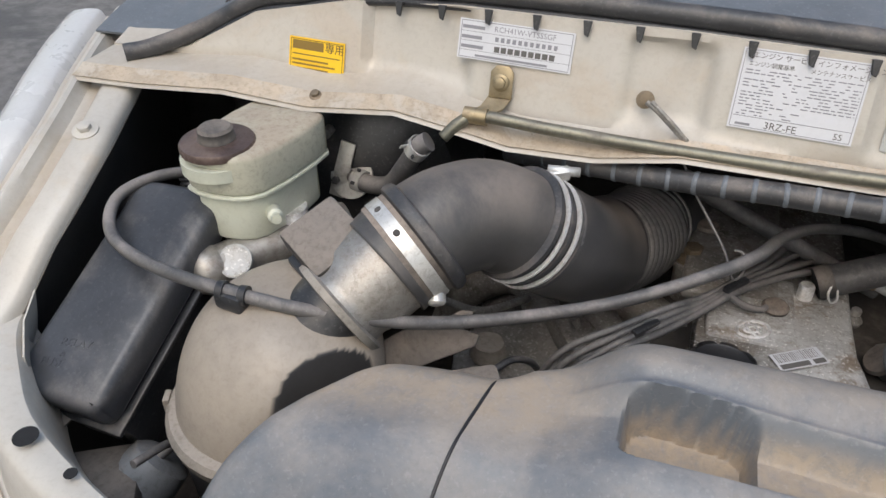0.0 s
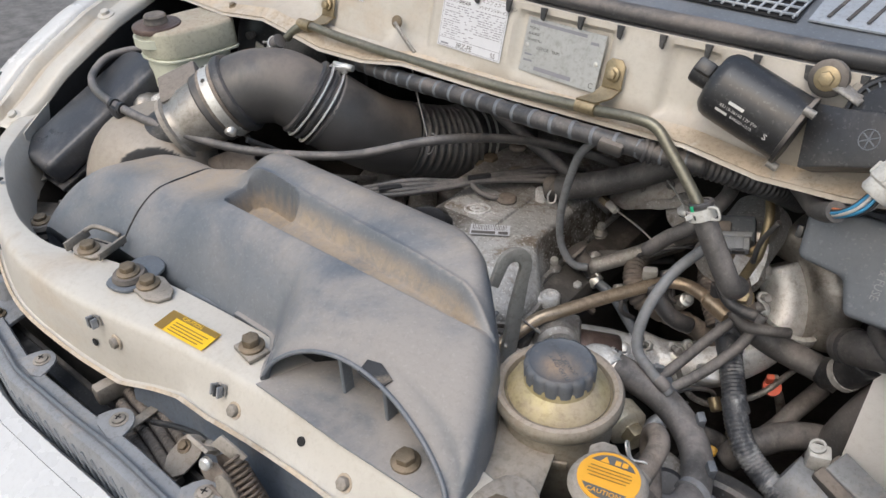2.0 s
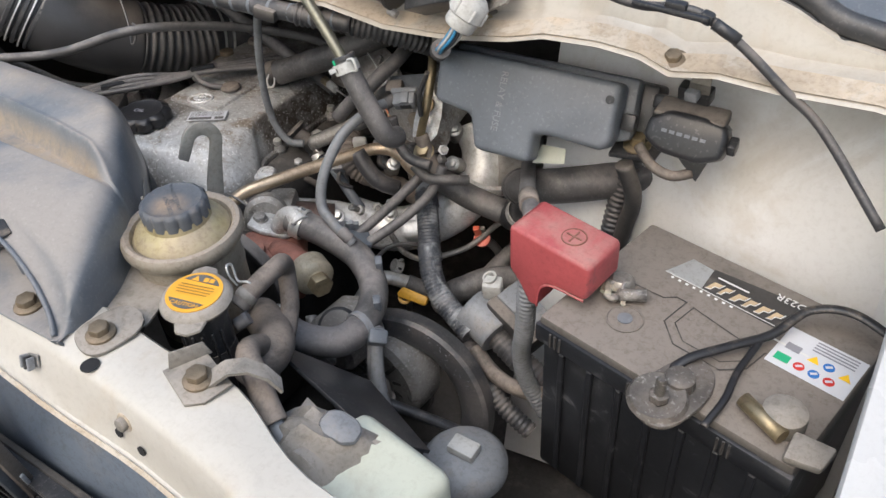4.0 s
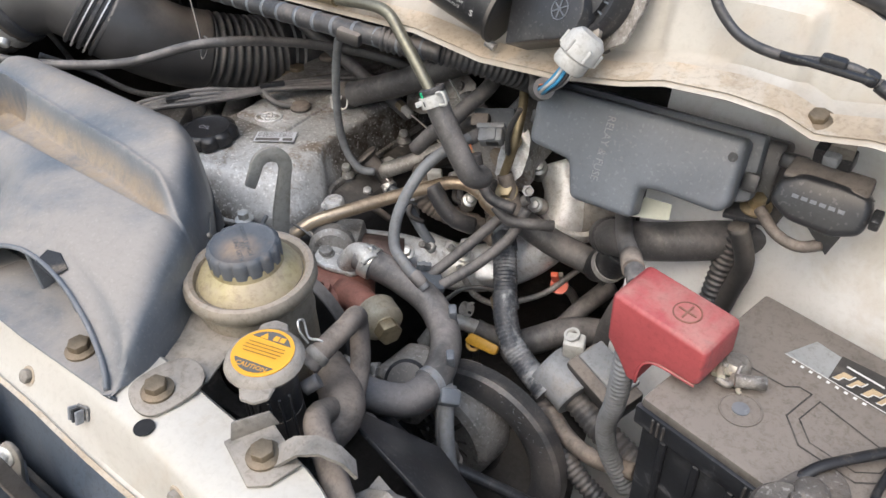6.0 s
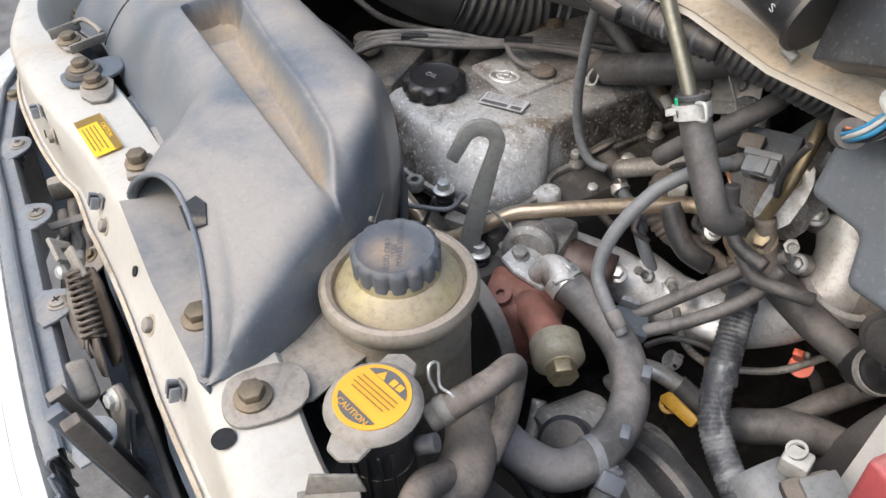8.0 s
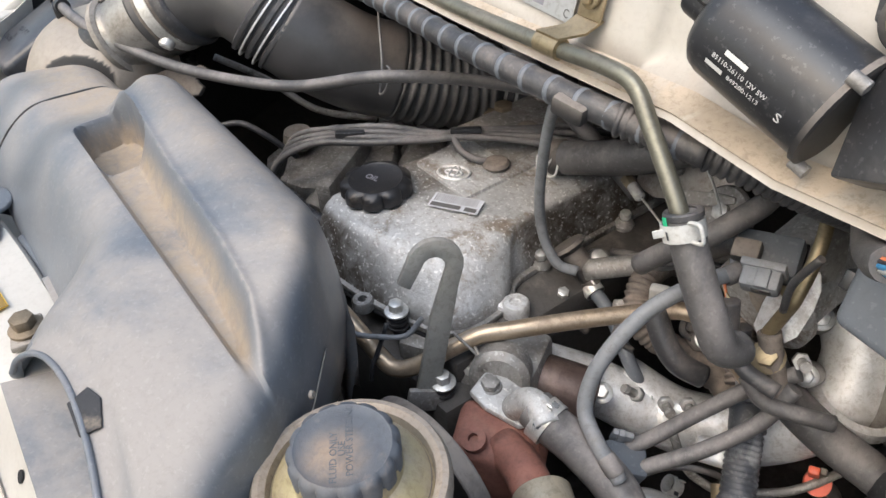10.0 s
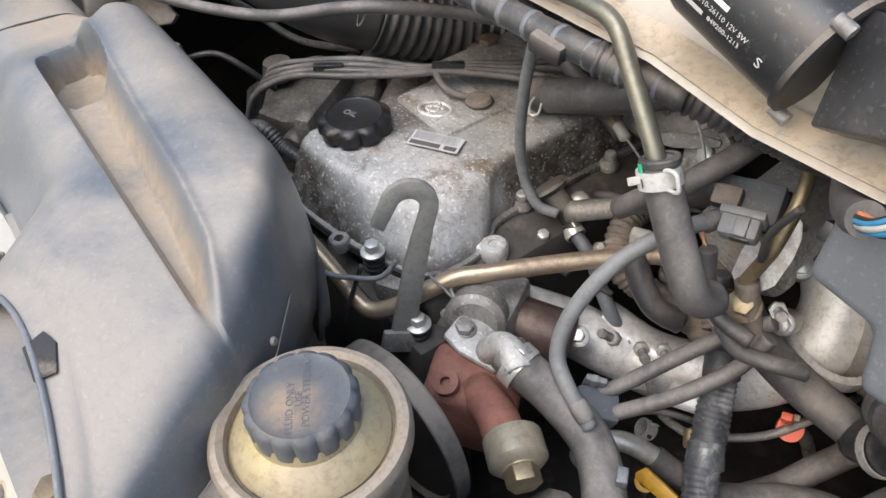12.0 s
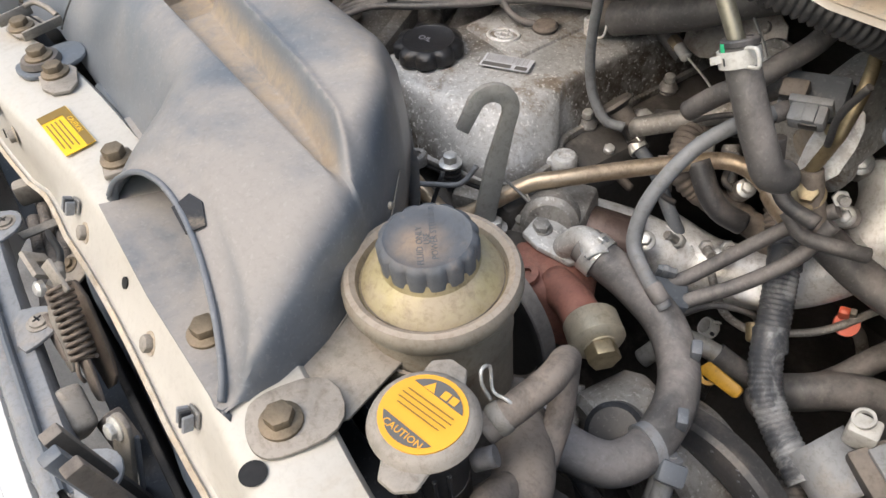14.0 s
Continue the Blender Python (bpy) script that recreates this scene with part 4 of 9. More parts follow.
part("outlet_neck", tube([(-0.288, 0.405, 0.985), (-0.268, 0.415, 1.002), (-0.247, 0.430, 1.02), (-0.235, 0.445, 1.032)], 0.037, 36, 8), "black", cleaner)
part("clamp_rim", lathe([(0.086, 0.0), (0.092, 0.002), (0.094, 0.012), (0.09, 0.018), (0.083, 0.02)], (-0.288, 0.405, 0.928), seg=40), "dusty_steel", cleaner)
part("case", lathe([(0.078, -0.2), (0.086, -0.03), (0.088, 0.0), (0.088, 0.01)], (-0.288, 0.405, 0.93), seg=40), "black", cleaner)
for a in (200, 285):
    p = Vector((-0.288 + 0.094 * math.cos(radians(a)), 0.405 + 0.094 * math.sin(radians(a)), 0.925))
    part("wire_clip", box((0.014, 0.006, 0.034), Matrix.Translation(p) @ pose(0, 0, -0.012, 0, 0, a + 90), 0.0015), "dusty_steel", cleaner, "bent metal clip")
port = part("vacuum_port", lathe([(0.012, 0), (0.012, 0.006), (0.009, 0.008), (0.009, 0.025), (0.006, 0.027), (0.006, 0.04)], (-0.215, 0.375, 0.99), (0.75, -0.25, 0.1), 18), "dirty_metal", cleaner, "short grimy port")

meter = thing("air_flow_meter", (-0.23, 0.45, 0.98), "dull cast aluminium air flow meter with a black sensor box", "flow meter")
ma, mb = Vector((-0.247, 0.428, 1.018)), Vector((-0.196, 0.490, 1.062))
md = (mb - ma).normalized()
part("housing", lathe([(0.042, 0.018), (0.043, 0.024), (0.040, 0.030), (0.040, 0.036), (0.044, 0.05), (0.045, 0.085)], ma, md, 36), "dirty_alu", meter)
part("flange_ring", lathe([(0.043, 0.018), (0.0475, 0.019), (0.0475, 0.025), (0.043, 0.027)], ma, md, 36), "dusty_steel", meter)
sensor = part("sensor_box", box((0.056, 0.060, 0.024), plane_at((-0.254, 0.474, 1.063), (0.52, 0.70, 0.32), (-0.72, 0.55, 0.22)), 0.004), "black_dusty", meter, "black sensor box with a film of dust")
SB = plane_at((-0.254, 0.474, 1.063), (0.52, 0.70, 0.32), (-0.72, 0.55, 0.22))
part("spring_clip", tube([SB @ Vector(p) for p in ((-0.026, -0.026, 0.004), (-0.01, -0.028, 0.012), (0.006, -0.027, 0.008), (0.022, -0.027, 0.014), (0.028, -0.022, 0.006))], 0.002, 8, 6), "black", sensor)
for q in ((0.018, -0.026, 0.006), (-0.02, -0.026, 0.002)):
    part("case_lug", box((0.012, 0.008, 0.014), SB @ pose(*q), 0.002), "black", sensor)
part("case_step", box((0.05, 0.010, 0.017), SB @ pose(0, -0.030, -0.004), 0.002), "black", sensor)
part("moulded_print", bars([(-0.017, 0.012 - 0.005 * k, (0.024, 0.03, 0.018, 0.027)[k], 0.0011) for k in range(4)], SB @ pose(0, 0.004, 0.0111)), "black", sensor, "faint moulded print")
part("sensor_base", box((0.06, 0.05, 0.012), plane_at((-0.251, 0.471, 1.052), (0.52, 0.70, 0.32), (-0.72, 0.55, 0.22)), 0.003), "black", sensor)
for q in ((-0.219, 0.458, 1.079), (-0.292, 0.452, 1.04)):
    hex_bolt(q, 0.0045, 0.005, (0.1, -0.3, 1), "zinc", "small bright screw on the flow meter", 1.3, "meter screws")

hose1 = thing("intake_hose", (-0.14, 0.53, 1.0), "black rubber intake elbow dulled with dust", "hose")
elbow = [(-0.206, 0.477, 1.053), (-0.19, 0.497, 1.066), (-0.168, 0.522, 1.077), (-0.142, 0.546, 1.076), (-0.118, 0.562, 1.062), (-0.1, 0.577, 1.046), (-0.082, 0.597, 1.024)]
part("elbow", tube(elbow, 0.0485, 36, 10), "elbow", hose1)
low = [(-0.1, 0.577, 1.046), (-0.078, 0.604, 1.018), (-0.062, 0.64, 0.99), (-0.047, 0.672, 0.975)]
part("lower_elbow", tube(low, 0.053, 36, 10), "elbow", hose1)
part("bellows", tube([(-0.049, 0.667, 0.977), (-0.035, 0.70, 0.962), (-0.022, 0.735, 0.95), (-0.012, 0.765, 0.945)], 0.05, 36, 10, ribs=(0.0115, 0.008)), "hose", hose1)
part("end_sleeve", tube([(-0.014, 0.762, 0.945), (0.0, 0.80, 0.935), (0.02, 0.86, 0.93)], 0.047, 32, 6), "hose_clean", hose1)
d2 = Vector((0.55, 0.5, -0.62)).normalized()
c2 = Vector((-0.107, 0.571, 1.052))
for off in (-0.016, 0.0, 0.016):
    part("rib", lathe([(0.0485, -0.004), (0.0535, -0.002), (0.0535, 0.002), (0.0485, 0.004)], c2 + d2 * off, d2, 36), "hose_clean", hose1)
for off in (-0.008, 0.008):
    part("wire_band", lathe([(0.0505, -0.0009), (0.0548, -0.0009), (0.0548, 0.0009), (0.0505, 0.0009), (0.0505, -0.0009)], c2 + d2 * off, d2, 40), "alu_bright", hose1, "bright wire clamp")
part("clamp_end", box((0.02, 0.01, 0.012), plane_at((-0.088, 0.606, 1.088), (0.8, 0.3, 0.1), (0, 1, 0.3)), 0.002), "zinc", hose1)
part("clamp_screw", tube([(-0.098, 0.602, 1.098), (-0.070, 0.609, 1.096)], 0.0045, 10, 2), "zinc", hose1)

clamp = thing("hose_clamp", (-0.19, 0.49, 1.01), "wide bright worm-drive clamp on the intake elbow", "clamp")
cc = Vector((-0.193, 0.4935, 1.0635))
cd = Vector((0.62, 0.64, 0.45)).normalized()
band(cc, cd, 0.0494, 0.0125, "zinc", clamp)
for a in (0.9, 1.5, 2.1):
    part("band_slot", lathe([(0.003, 0), (0.003, 0.0006), (0, 0.0006)], cc + (frame_to(cd).to_3x3() @ Vector((math.cos(a), math.sin(a), 0))) * 0.0506, frame_to(cd).to_3x3() @ Vector((math.cos(a), math.sin(a), 0)), 10), "deep", clamp)
part("band_edge", lathe([(0.0488, -0.011), (0.0498, -0.011), (0.0498, 0.011), (0.0488, 0.011), (0.0488, -0.011)], cc, cd, 40), "hose_tan", clamp)
part("hose_lip", lathe([(0.0485, 0.0), (0.0535, 0.002), (0.0545, 0.007), (0.0525, 0.012), (0.0485, 0.014)], cc + cd * 0.011, cd, 40), "hose_clean", clamp)
part("worm_housing", box((0.016, 0.022, 0.008), plane_at((-0.163, 0.476, 1.046), cd, (0.5, -0.6, -0.5)), 0.0015), "alu_bright", clamp)
part("worm_screw", lathe([(0.0055, 0), (0.0055, 0.016), (0.008, 0.017), (0.008, 0.024), (0.006, 0.026)], (-0.163, 0.482, 1.052), (0.25, -0.7, -0.6), 16), "zinc", clamp)
tab = thing("hose_clamp", (0.0, 0.79, 0.92), "twin wire clamp with a steel tab on the rear sleeve", "clamp")
d3 = Vector((0.35, 0.9, -0.25)).normalized()
for off in (-0.007, 0.006):
    band(Vector((-0.006, 0.785, 0.939)) + d3 * off, d3, 0.0475, 0.0035, "zinc", tab, "wire_band")
part("tab_block", box((0.02, 0.012, 0.014), pose(-0.004, 0.787, 0.982, -20, 0, 20), 0.002), "dirty_metal", tab)
bkt = thing("hose_bracket", (-0.17, 0.48, 0.95), "dusty steel bracket below the intake elbow", "bracket")
part("plate", prism([(-0.06, -0.014), (-0.01, -0.018), (0.022, -0.02), (0.030, -0.012), (0.018, -0.002), (0.034, 0.008), (0.024, 0.014), (0.004, 0.012), (-0.01, 0.02), (-0.06, 0.016)], 0.006, plane_at((-0.155, 0.475, 0.992), (0.75, 0.5, 0.3), (-0.3, 0.5, 0.7)), 0.002), "black_dusty", bkt)

# ---- brake side ----
res = thing("brake_fluid_reservoir", (-0.375, 0.56, 1.03), "milky plastic brake fluid reservoir with a dirty black cap", "reservoir")
rp = [(-0.042, -0.058), (-0.012, -0.066), (0.026, -0.055), (0.042, -0.03), (0.046, 0.052), (0.034, 0.064), (-0.03, 0.06), (-0.044, 0.045)]
rp = soft(rp, 1)
rm = pose(-0.374, 0.567, 0, 0, 0, -10)
part("upper_tank", prism(rp, 0.042, rm @ pose(0, 0, 1.070), 0.006, 3), "milky_brown", res)
part("tank_seam", prism([(x * 1.02, y * 1.015) for x, y in rp], 0.004, rm @ pose(0, 0, 1.067), 0.0015), "milky", res)
part("lower_tank", prism([(x * 0.86, y * 0.86 - 0.004) for x, y in rp], 0.05, rm @ pose(0, 0, 1.018), 0.006, 3), "milky", res)
part("filler_neck", lathe([(0.036, 0.0), (0.036, 0.012)], (-0.391, 0.533, 1.088), seg=32), "milky", res)
cap = part("cap", lathe([(0.030, 0), (0.0345, 0.001), (0.0348, 0.0062), (0.0335, 0.0082), (0.028, 0.0092), (0.0165, 0.0098), (0, 0.0098)], (-0.391, 0.533, 1.106), (0, 0, 1), flutes=30, flute_depth=0.0006, flute_rows=(1, 2)), "burnt", res, "dirt-crusted black screw cap")
part("cap_knob", lathe([(0.0175, 0), (0.0170, 0.003), (0.0162, 0.004), (0.0162, 0.010), (0.014, 0.0125), (0, 0.0132)], (-0.391, 0.533, 1.1152), seg=28), "black_dusty", cap)
master = thing("brake_master_cylinder", (-0.36, 0.5, 1.0), "cast metal brake master cylinder", "brake cylinder")
part("barrel", tube([(-0.398, 0.482, 0.998), (-0.36, 0.527, 1.0), (-0.30, 0.597, 1.002)], 0.021, 24, 4), "dirty_alu", master)
part("end_boss", lathe([(0.0, -0.012), (0.014, -0.012), (0.02, -0.008), (0.024, 0), (0.024, 0.012), (0.021, 0.018)], (-0.398, 0.482, 0.998), (0.65, 0.76, 0.0), 28), "dirty_alu", master)
part("end_lug", lathe([(0.0, 0), (0.011, 0), (0.012, 0.004), (0.012, 0.012), (0.010, 0.015), (0.0045, 0.015), (0.004, 0.012), (0, 0.012)], (-0.414, 0.474, 0.992), (0.05, -0.5, 0.85), 20), "dirty_alu", master)
part("maker_disc", lathe([(0.0165, 0), (0.0165, 0.004), (0.0145, 0.005), (0.0135, 0.0042), (0, 0.0042)], (-0.366, 0.492, 1.010), (0.15, -0.62, 0.77), 28), "alu", master, "pale round plug")
part("outlet", lathe([(0.017, -0.01), (0.017, 0.014), (0.0185, 0.016), (0.0185, 0.03)], (-0.388, 0.545, 1.002), (0, 0, 1), 22), "alu_bright", master)
part("outlet", lathe([(0.017, -0.01), (0.017, 0.014), (0.0185, 0.016), (0.0185, 0.03)], (-0.346, 0.565, 1.002), (0, 0, 1), 22), "alu_bright", master)
part("side_outlet", lathe([(0.011, 0), (0.011, 0.02), (0.0135, 0.021), (0.0135, 0.034), (0.008, 0.036), (0, 0.036)], (-0.335, 0.553, 1.012), (0.8, -0.3, 0.3), 18), "alu_bright", master)
part("fluid_union", lathe([(0.0075, 0), (0.0075, 0.016), (0.005, 0.018), (0.005, 0.024), (0, 0.024)], (-0.345, 0.535, 1.045), (0.6, -0.75, 0.2), 14), "milky", master)
booster = thing("brake_booster", (-0.33, 0.76, 0.88), "black brake booster drum against the firewall", "brake booster")
part("drum", lathe([(0.0, -0.11), (0.06, -0.105), (0.115, -0.06), (0.125, 0.0), (0.125, 0.03)], (-0.33, 0.76, 1.0), (0, 1, 0), 40), "black", booster)
part("rolled_rim", lathe([(0.125, -0.004), (0.131, -0.003), (0.131, 0.006), (0.125, 0.007), (0.125, -0.004)], (-0.33, 0.76, 1.0), (0, 1, 0), 40), "black", booster)
for k in range(3):
    a = radians(100 + 120 * k)
    part("stud", lathe([(0.006, 0), (0.006, 0.012), (0, 0.013)], (-0.33 + 0.07 * math.cos(a), 0.662, 1.0 + 0.07 * math.sin(a)), (0, -1, 0), 6), "dirty_metal", booster)
valve = thing("check_valve", (-0.24, 0.6, 1.05), "grey steel bracket and valve with a small hose", "valve")
part("strap", box((0.017, 0.003, 0.066), pose(-0.333, 0.643, 0.999, -8, 14, 0), 0.001), "zinc", valve)
part("strap_bolt", lathe([(0.0045, 0), (0.0045, 0.004), (0, 0.005)], (-0.329, 0.639, 1.022), (0, -1, 0.3), 6), "black", valve)
part("disc", lathe([(0.025, 0), (0.025, 0.003), (0.012, 0.004), (0, 0.004)], (-0.316, 0.652, 1.022), (-0.1, -0.8, 0.5), 30), "zinc", valve)
part("spout", tube([(-0.316, 0.650, 1.023), (-0.300, 0.642, 1.0245)], 0.007, 14, 2), "dirty_metal", valve)
part("elbow_hose", tube([(-0.308, 0.644, 1.024), (-0.285, 0.637, 1.025), (-0.262, 0.629, 1.036), (-0.240, 0.617, 1.068), (-0.224, 0.61, 1.094), (-0.214, 0.611, 1.102)], 0.0098, 16, 6), "hose", valve)
spring_clamp((-0.303, 0.6425, 1.0242), (1, -0.3, 0.0), 0.0105, (0, -0.6, 0.7), width=0.012)
spring_clamp((-0.225, 0.6105, 1.093), (0.6, -0.2, 0.75), 0.0105, (0.2, -0.6, 0.7), width=0.012)

relay = thing("relay_box", (-0.44, 0.44, 0.85), "long black relay and fuse box with a dust film", "fuse box")
rm = plane_at((-0.452, 0.358, 0.94), (0.98, -0.06, 0.0), (-0.07, 0.92, 0.40))
part("lid", prism([(-0.047, -0.012), (-0.04, -0.022), (0.043, -0.022), (0.05, -0.014), (0.05, 0.19), (0.038, 0.21), (-0.035, 0.205), (-0.047, 0.19)], 0.04, rm, 0.009, 3), "black_film", relay)
part("lid_lip", prism([(-0.05, -0.026), (0.054, -0.026), (0.054, 0.212), (-0.05, 0.212)], 0.006, rm @ pose(0, 0, -0.006), 0.002), "black", relay)
part("case", prism([(-0.043, -0.018), (0.046, -0.018), (0.046, 0.205), (-0.043, 0.205)], 0.08, rm @ pose(0, 0, -0.086), 0.004), "black", relay)
lm = rm @ pose(0, 0, 0.0402)
txt = words("RELAY", 0.011, lm @ pose(-0.018, 0.024, 0, 0, 0, 8))
add(txt, words("&", 0.009, lm @ pose(-0.012, 0.014, 0, 0, 0, 8)))
add(txt, words("FUSE", 0.011, lm @ pose(-0.026, 0.003, 0, 0, 0, 8)))
part("lettering", txt, "black_film", relay)
part("letter_mark", words("B", 0.011, plane_at((-0.457, 0.3355, 0.948), (1, 0.0, 0.0), (0, 0.35, 0.95))), "print_white", relay, "white letter B")
part("mounting_tab", prism([(-0.02, -0.016), (0.016, -0.014), (0.022, 0.016), (-0.01, 0.02)], 0.003, pose(-0.474, 0.322, 0.928, 4, 8, 0), 0.001), "dusty_steel", relay)
hex_bolt((-0.476, 0.318, 0.932), 0.0075, 0.005)
solo("corrugated_loom", tube([(-0.492, 0.612, 1.02), (-0.484, 0.602, 0.99), (-0.468, 0.588, 0.95), (-0.452, 0.565, 0.90), (-0.44, 0.55, 0.85)], 0.0125, 14, 10, ribs=(0.006, 0.0022)), "black", "black corrugated wiring loom beside the relay box", "cable")
under = solo("headlamp_bracket", box((0.035, 0.03, 0.07), pose(-0.43, 0.31, 0.80, 10, 0, 20), 0.004), "grey_plastic", "grey plastic bracket below the relay box", "bracket")

# ---- cable across the bay ----
cable = thing("control_cable", (-0.1, 0.5, 0.95), "black sheathed control cable arching across the engine bay", "cable")
cl = [(-0.45, 0.59, 1.04), (-0.478, 0.545, 1.052), (-0.492, 0.50, 1.052), (-0.467, 0.455, 1.045), (-0.405, 0.424, 1.048), (-0.309, 0.402, 1.058), (-0.225, 0.417, 1.044), (-0.14, 0.467, 1.018), (-0.02, 0.530, 1.020), (0.08, 0.583, 1.049),
      (0.12, 0.665, 1.03), (0.165, 0.735, 1.003), (0.22, 0.775, 0.98), (0.28, 0.80, 0.95)]
part("sheath", tube(cl, 0.0058, 12, 10), "hose", cable)
part("cable_end", tube([(-0.41, 0.62, 1.03), (-0.45, 0.59, 1.04), (-0.464, 0.568, 1.046)], 0.0045, 10, 5), "rust", cable)
clip = part("clip", box((0.026, 0.018, 0.016), pose(-0.308, 0.402, 1.044, 0, 0, -8), 0.003), "black", cable, "black plastic cable clip")
for q in (-0.009, 0.011):
    part("clip_jaw", lathe([(0.0062, -0.003), (0.0085, -0.003), (0.0085, 0.003), (0.0062, 0.003)], (-0.308 + q, 0.402 + q * 0.0, 1.0575), (1, 0.08, 0), 18), "black", clip)
wire = thing("wire_hook", (0.04, 0.6, 1.04), "thin steel wire hook holding the cable", "hook")
part("stem", tube([(-0.024, 0.645, 1.155), (-0.012, 0.640, 1.149), (0.006, 0.637, 1.134), (0.016, 0.636, 1.126), (0.012, 0.632, 1.118), (0.004, 0.636, 1.120)], 0.0024, 8, 6), "dirty_metal", wire)
part("stem_return", tube([(0.015, 0.636, 1.128), (0.0, 0.636, 1.143), (-0.02, 0.641, 1.158)], 0.002, 8, 6), "dirty_metal", wire)
part("hanger", tube([(0.011, 0.632, 1.119), (0.03, 0.618, 1.09), (0.062, 0.597, 1.052), (0.07, 0.589, 1.038), (0.076, 0.583, 1.03), (0.082, 0.586, 1.036), (0.08, 0.594, 1.05), (0.072, 0.596, 1.052)], 0.0012, 6, 8), "hose", wire)
part("washer", lathe([(0, 0), (0.008, 0), (0.008, 0.002), (0, 0.003)], (-0.026, 0.652, 1.154), (0, -1, 0.3), 18), "bolt", wire)

# ---- pipes and harness along the cowl ----
heater = thing("steel_pipe", (0.05, 0.62, 1.12), "dull olive zinc-plated pipe along the cowl", "pipe")
hp = [(-0.2, 0.612, 1.108), (-0.186, 0.62, 1.122), (-0.168, 0.626, 1.128), (-0.1, 0.626, 1.125), (0.0, 0.623, 1.124), (0.155, 0.619, 1.126), (0.27, 0.615, 1.133), (0.325, 0.612, 1.139), (0.352, 0.611, 1.136), (0.375, 0.604, 1.118), (0.405, 0.595, 1.09), (0.42, 0.591, 1.073)]
part("pipe", tube(hp, 0.0058, 14, 10), "olive", heater)
for at, right in (((-0.158, 0.666, 1.149), 1), ((0.287, 0.646, 1.166), 1)):
    b = thing("pipe_bracket", at, "yellow zinc bracket holding the pipe to the cowl", "bracket", "pipe brackets")
    x0 = at[0]
    part("plate", prism([(-0.011, -0.016), (0.011, -0.016), (0.011, 0.008), (0.006, 0.014), (-0.006, 0.014), (-0.011, 0.008)], 0.002, plane_at((x0, at[1] - 0.006, at[2] + 0.001), (1, 0, 0), (0, 0.3, 1)), 0.0007), "gold", b)
    part("arm", strip([[(x0 - 0.011, at[1] - 0.009, at[2] - 0.013), (x0 + 0.011, at[1] - 0.009, at[2] - 0.013)], [(x0 - 0.016, at[1] - 0.02, at[2] - 0.02), (x0 + 0.006, at[1] - 0.02, at[2] - 0.02)], [(x0 - 0.026, at[1] - 0.036, at[2] - 0.022), (x0 - 0.004, at[1] - 0.036, at[2] - 0.022)]], 0.0018), "gold", b)
    y_p, z_p = float(np.interp(x0, [-0.17, 0.0, 0.155, 0.3], [0.626, 0.623, 0.619, 0.613])), float(np.interp(x0, [-0.17, 0.0, 0.155, 0.3], [1.128, 1.124, 1.126, 1.136]))
    part("saddle", lathe([(0.0061, -0.011), (0.0078, -0.011), (0.0078, 0.011), (0.0061, 0.011)], (x0 - 0.015, y_p, z_p), (1, 0, 0), 18), "gold", b)
    hex_bolt((x0, at[1] - 0.0105, at[2] + 0.001), 0.0058, 0.005, (0, -1, 0.3), "gold", "yellow zinc bolt in the cowl", 1.4, "cowl bolts")
hex_bolt((-0.339, 0.632, 1.121), 0.0045, 0.004, (0, -0.4, 1), "bolt", "small rusty bolt in the cowl lip", 1.4, "cowl bolts")

harness = thing("wiring_harness", (0.1, 0.6, 1.05), "black tape-wrapped wiring harness under the cowl lip", "cable")
hl = [(-0.15, 0.67, 1.07), (-0.1, 0.645, 1.085), (0.0, 0.62, 1.097), (0.1, 0.605, 1.108), (0.2, 0.597, 1.113), (0.29, 0.60, 1.113), (0.345, 0.612, 1.108), (0.4, 0.63, 1.1)]
part("loom", tube(hl, 0.0098, 16, 12), "hose_clean", harness)
for q in resample(catmull(hl, 12), 0.024)[1:-1]:
    part("tape_wrap", lathe([(0.0098, -0.0022), (0.0105, -0.0012), (0.0105, 0.0012), (0.0098, 0.0022)], q, (1, -0.12 + random.uniform(-0.2, 0.2), 0.08), 16), "slate", harness)
part("corrugated_tube", tube([(0.34, 0.612, 1.108), (0.40, 0.64, 1.095), (0.45, 0.68, 1.07), (0.47, 0.74, 1.03)], 0.012, 16, 10, ribs=(0.006, 0.0028)), "hose_clean", harness)
part("clip_block", box((0.026, 0.02, 0.014), pose(0.312, 0.598, 1.103, 0, 10, 12), 0.003), "black_dusty", harness, "grey plastic harness clip")

# ---- between the air cleaner and the engine ----
dist = thing("engine_mounting", (-0.12, 0.62, 0.8), "grimy cast bracket and fittings beside the engine", "bracket")
part("cast_plate", prism(soft([(-0.09, -0.05), (0.04, -0.06), (0.10, 0.0), (0.06, 0.07), (-0.07, 0.06)], 1), 0.03, pose(-0.10, 0.60, 0.84, 8, -6, 20), 0.006), "dirty_metal", dist)
part("cast_web", box((0.02, 0.14, 0.05), pose(-0.05, 0.60, 0.85, 0, 0, 35), 0.006), "dirty_metal", dist)
part("boss", lathe([(0.018, 0), (0.02, 0.004), (0.016, 0.02), (0, 0.02)], (-0.14, 0.58, 0.875), (0, 0, 1), 20), "dusty_steel", dist)
part("boss", lathe([(0.014, 0), (0.015, 0.004), (0.012, 0.02), (0, 0.02)], (-0.07, 0.65, 0.875), (0, 0, 1), 20), "dirty_metal", dist)
sw = thing("vacuum_switch", (-0.13, 0.45, 0.93), "black vacuum switch with a metal end and thin lead", "switch")
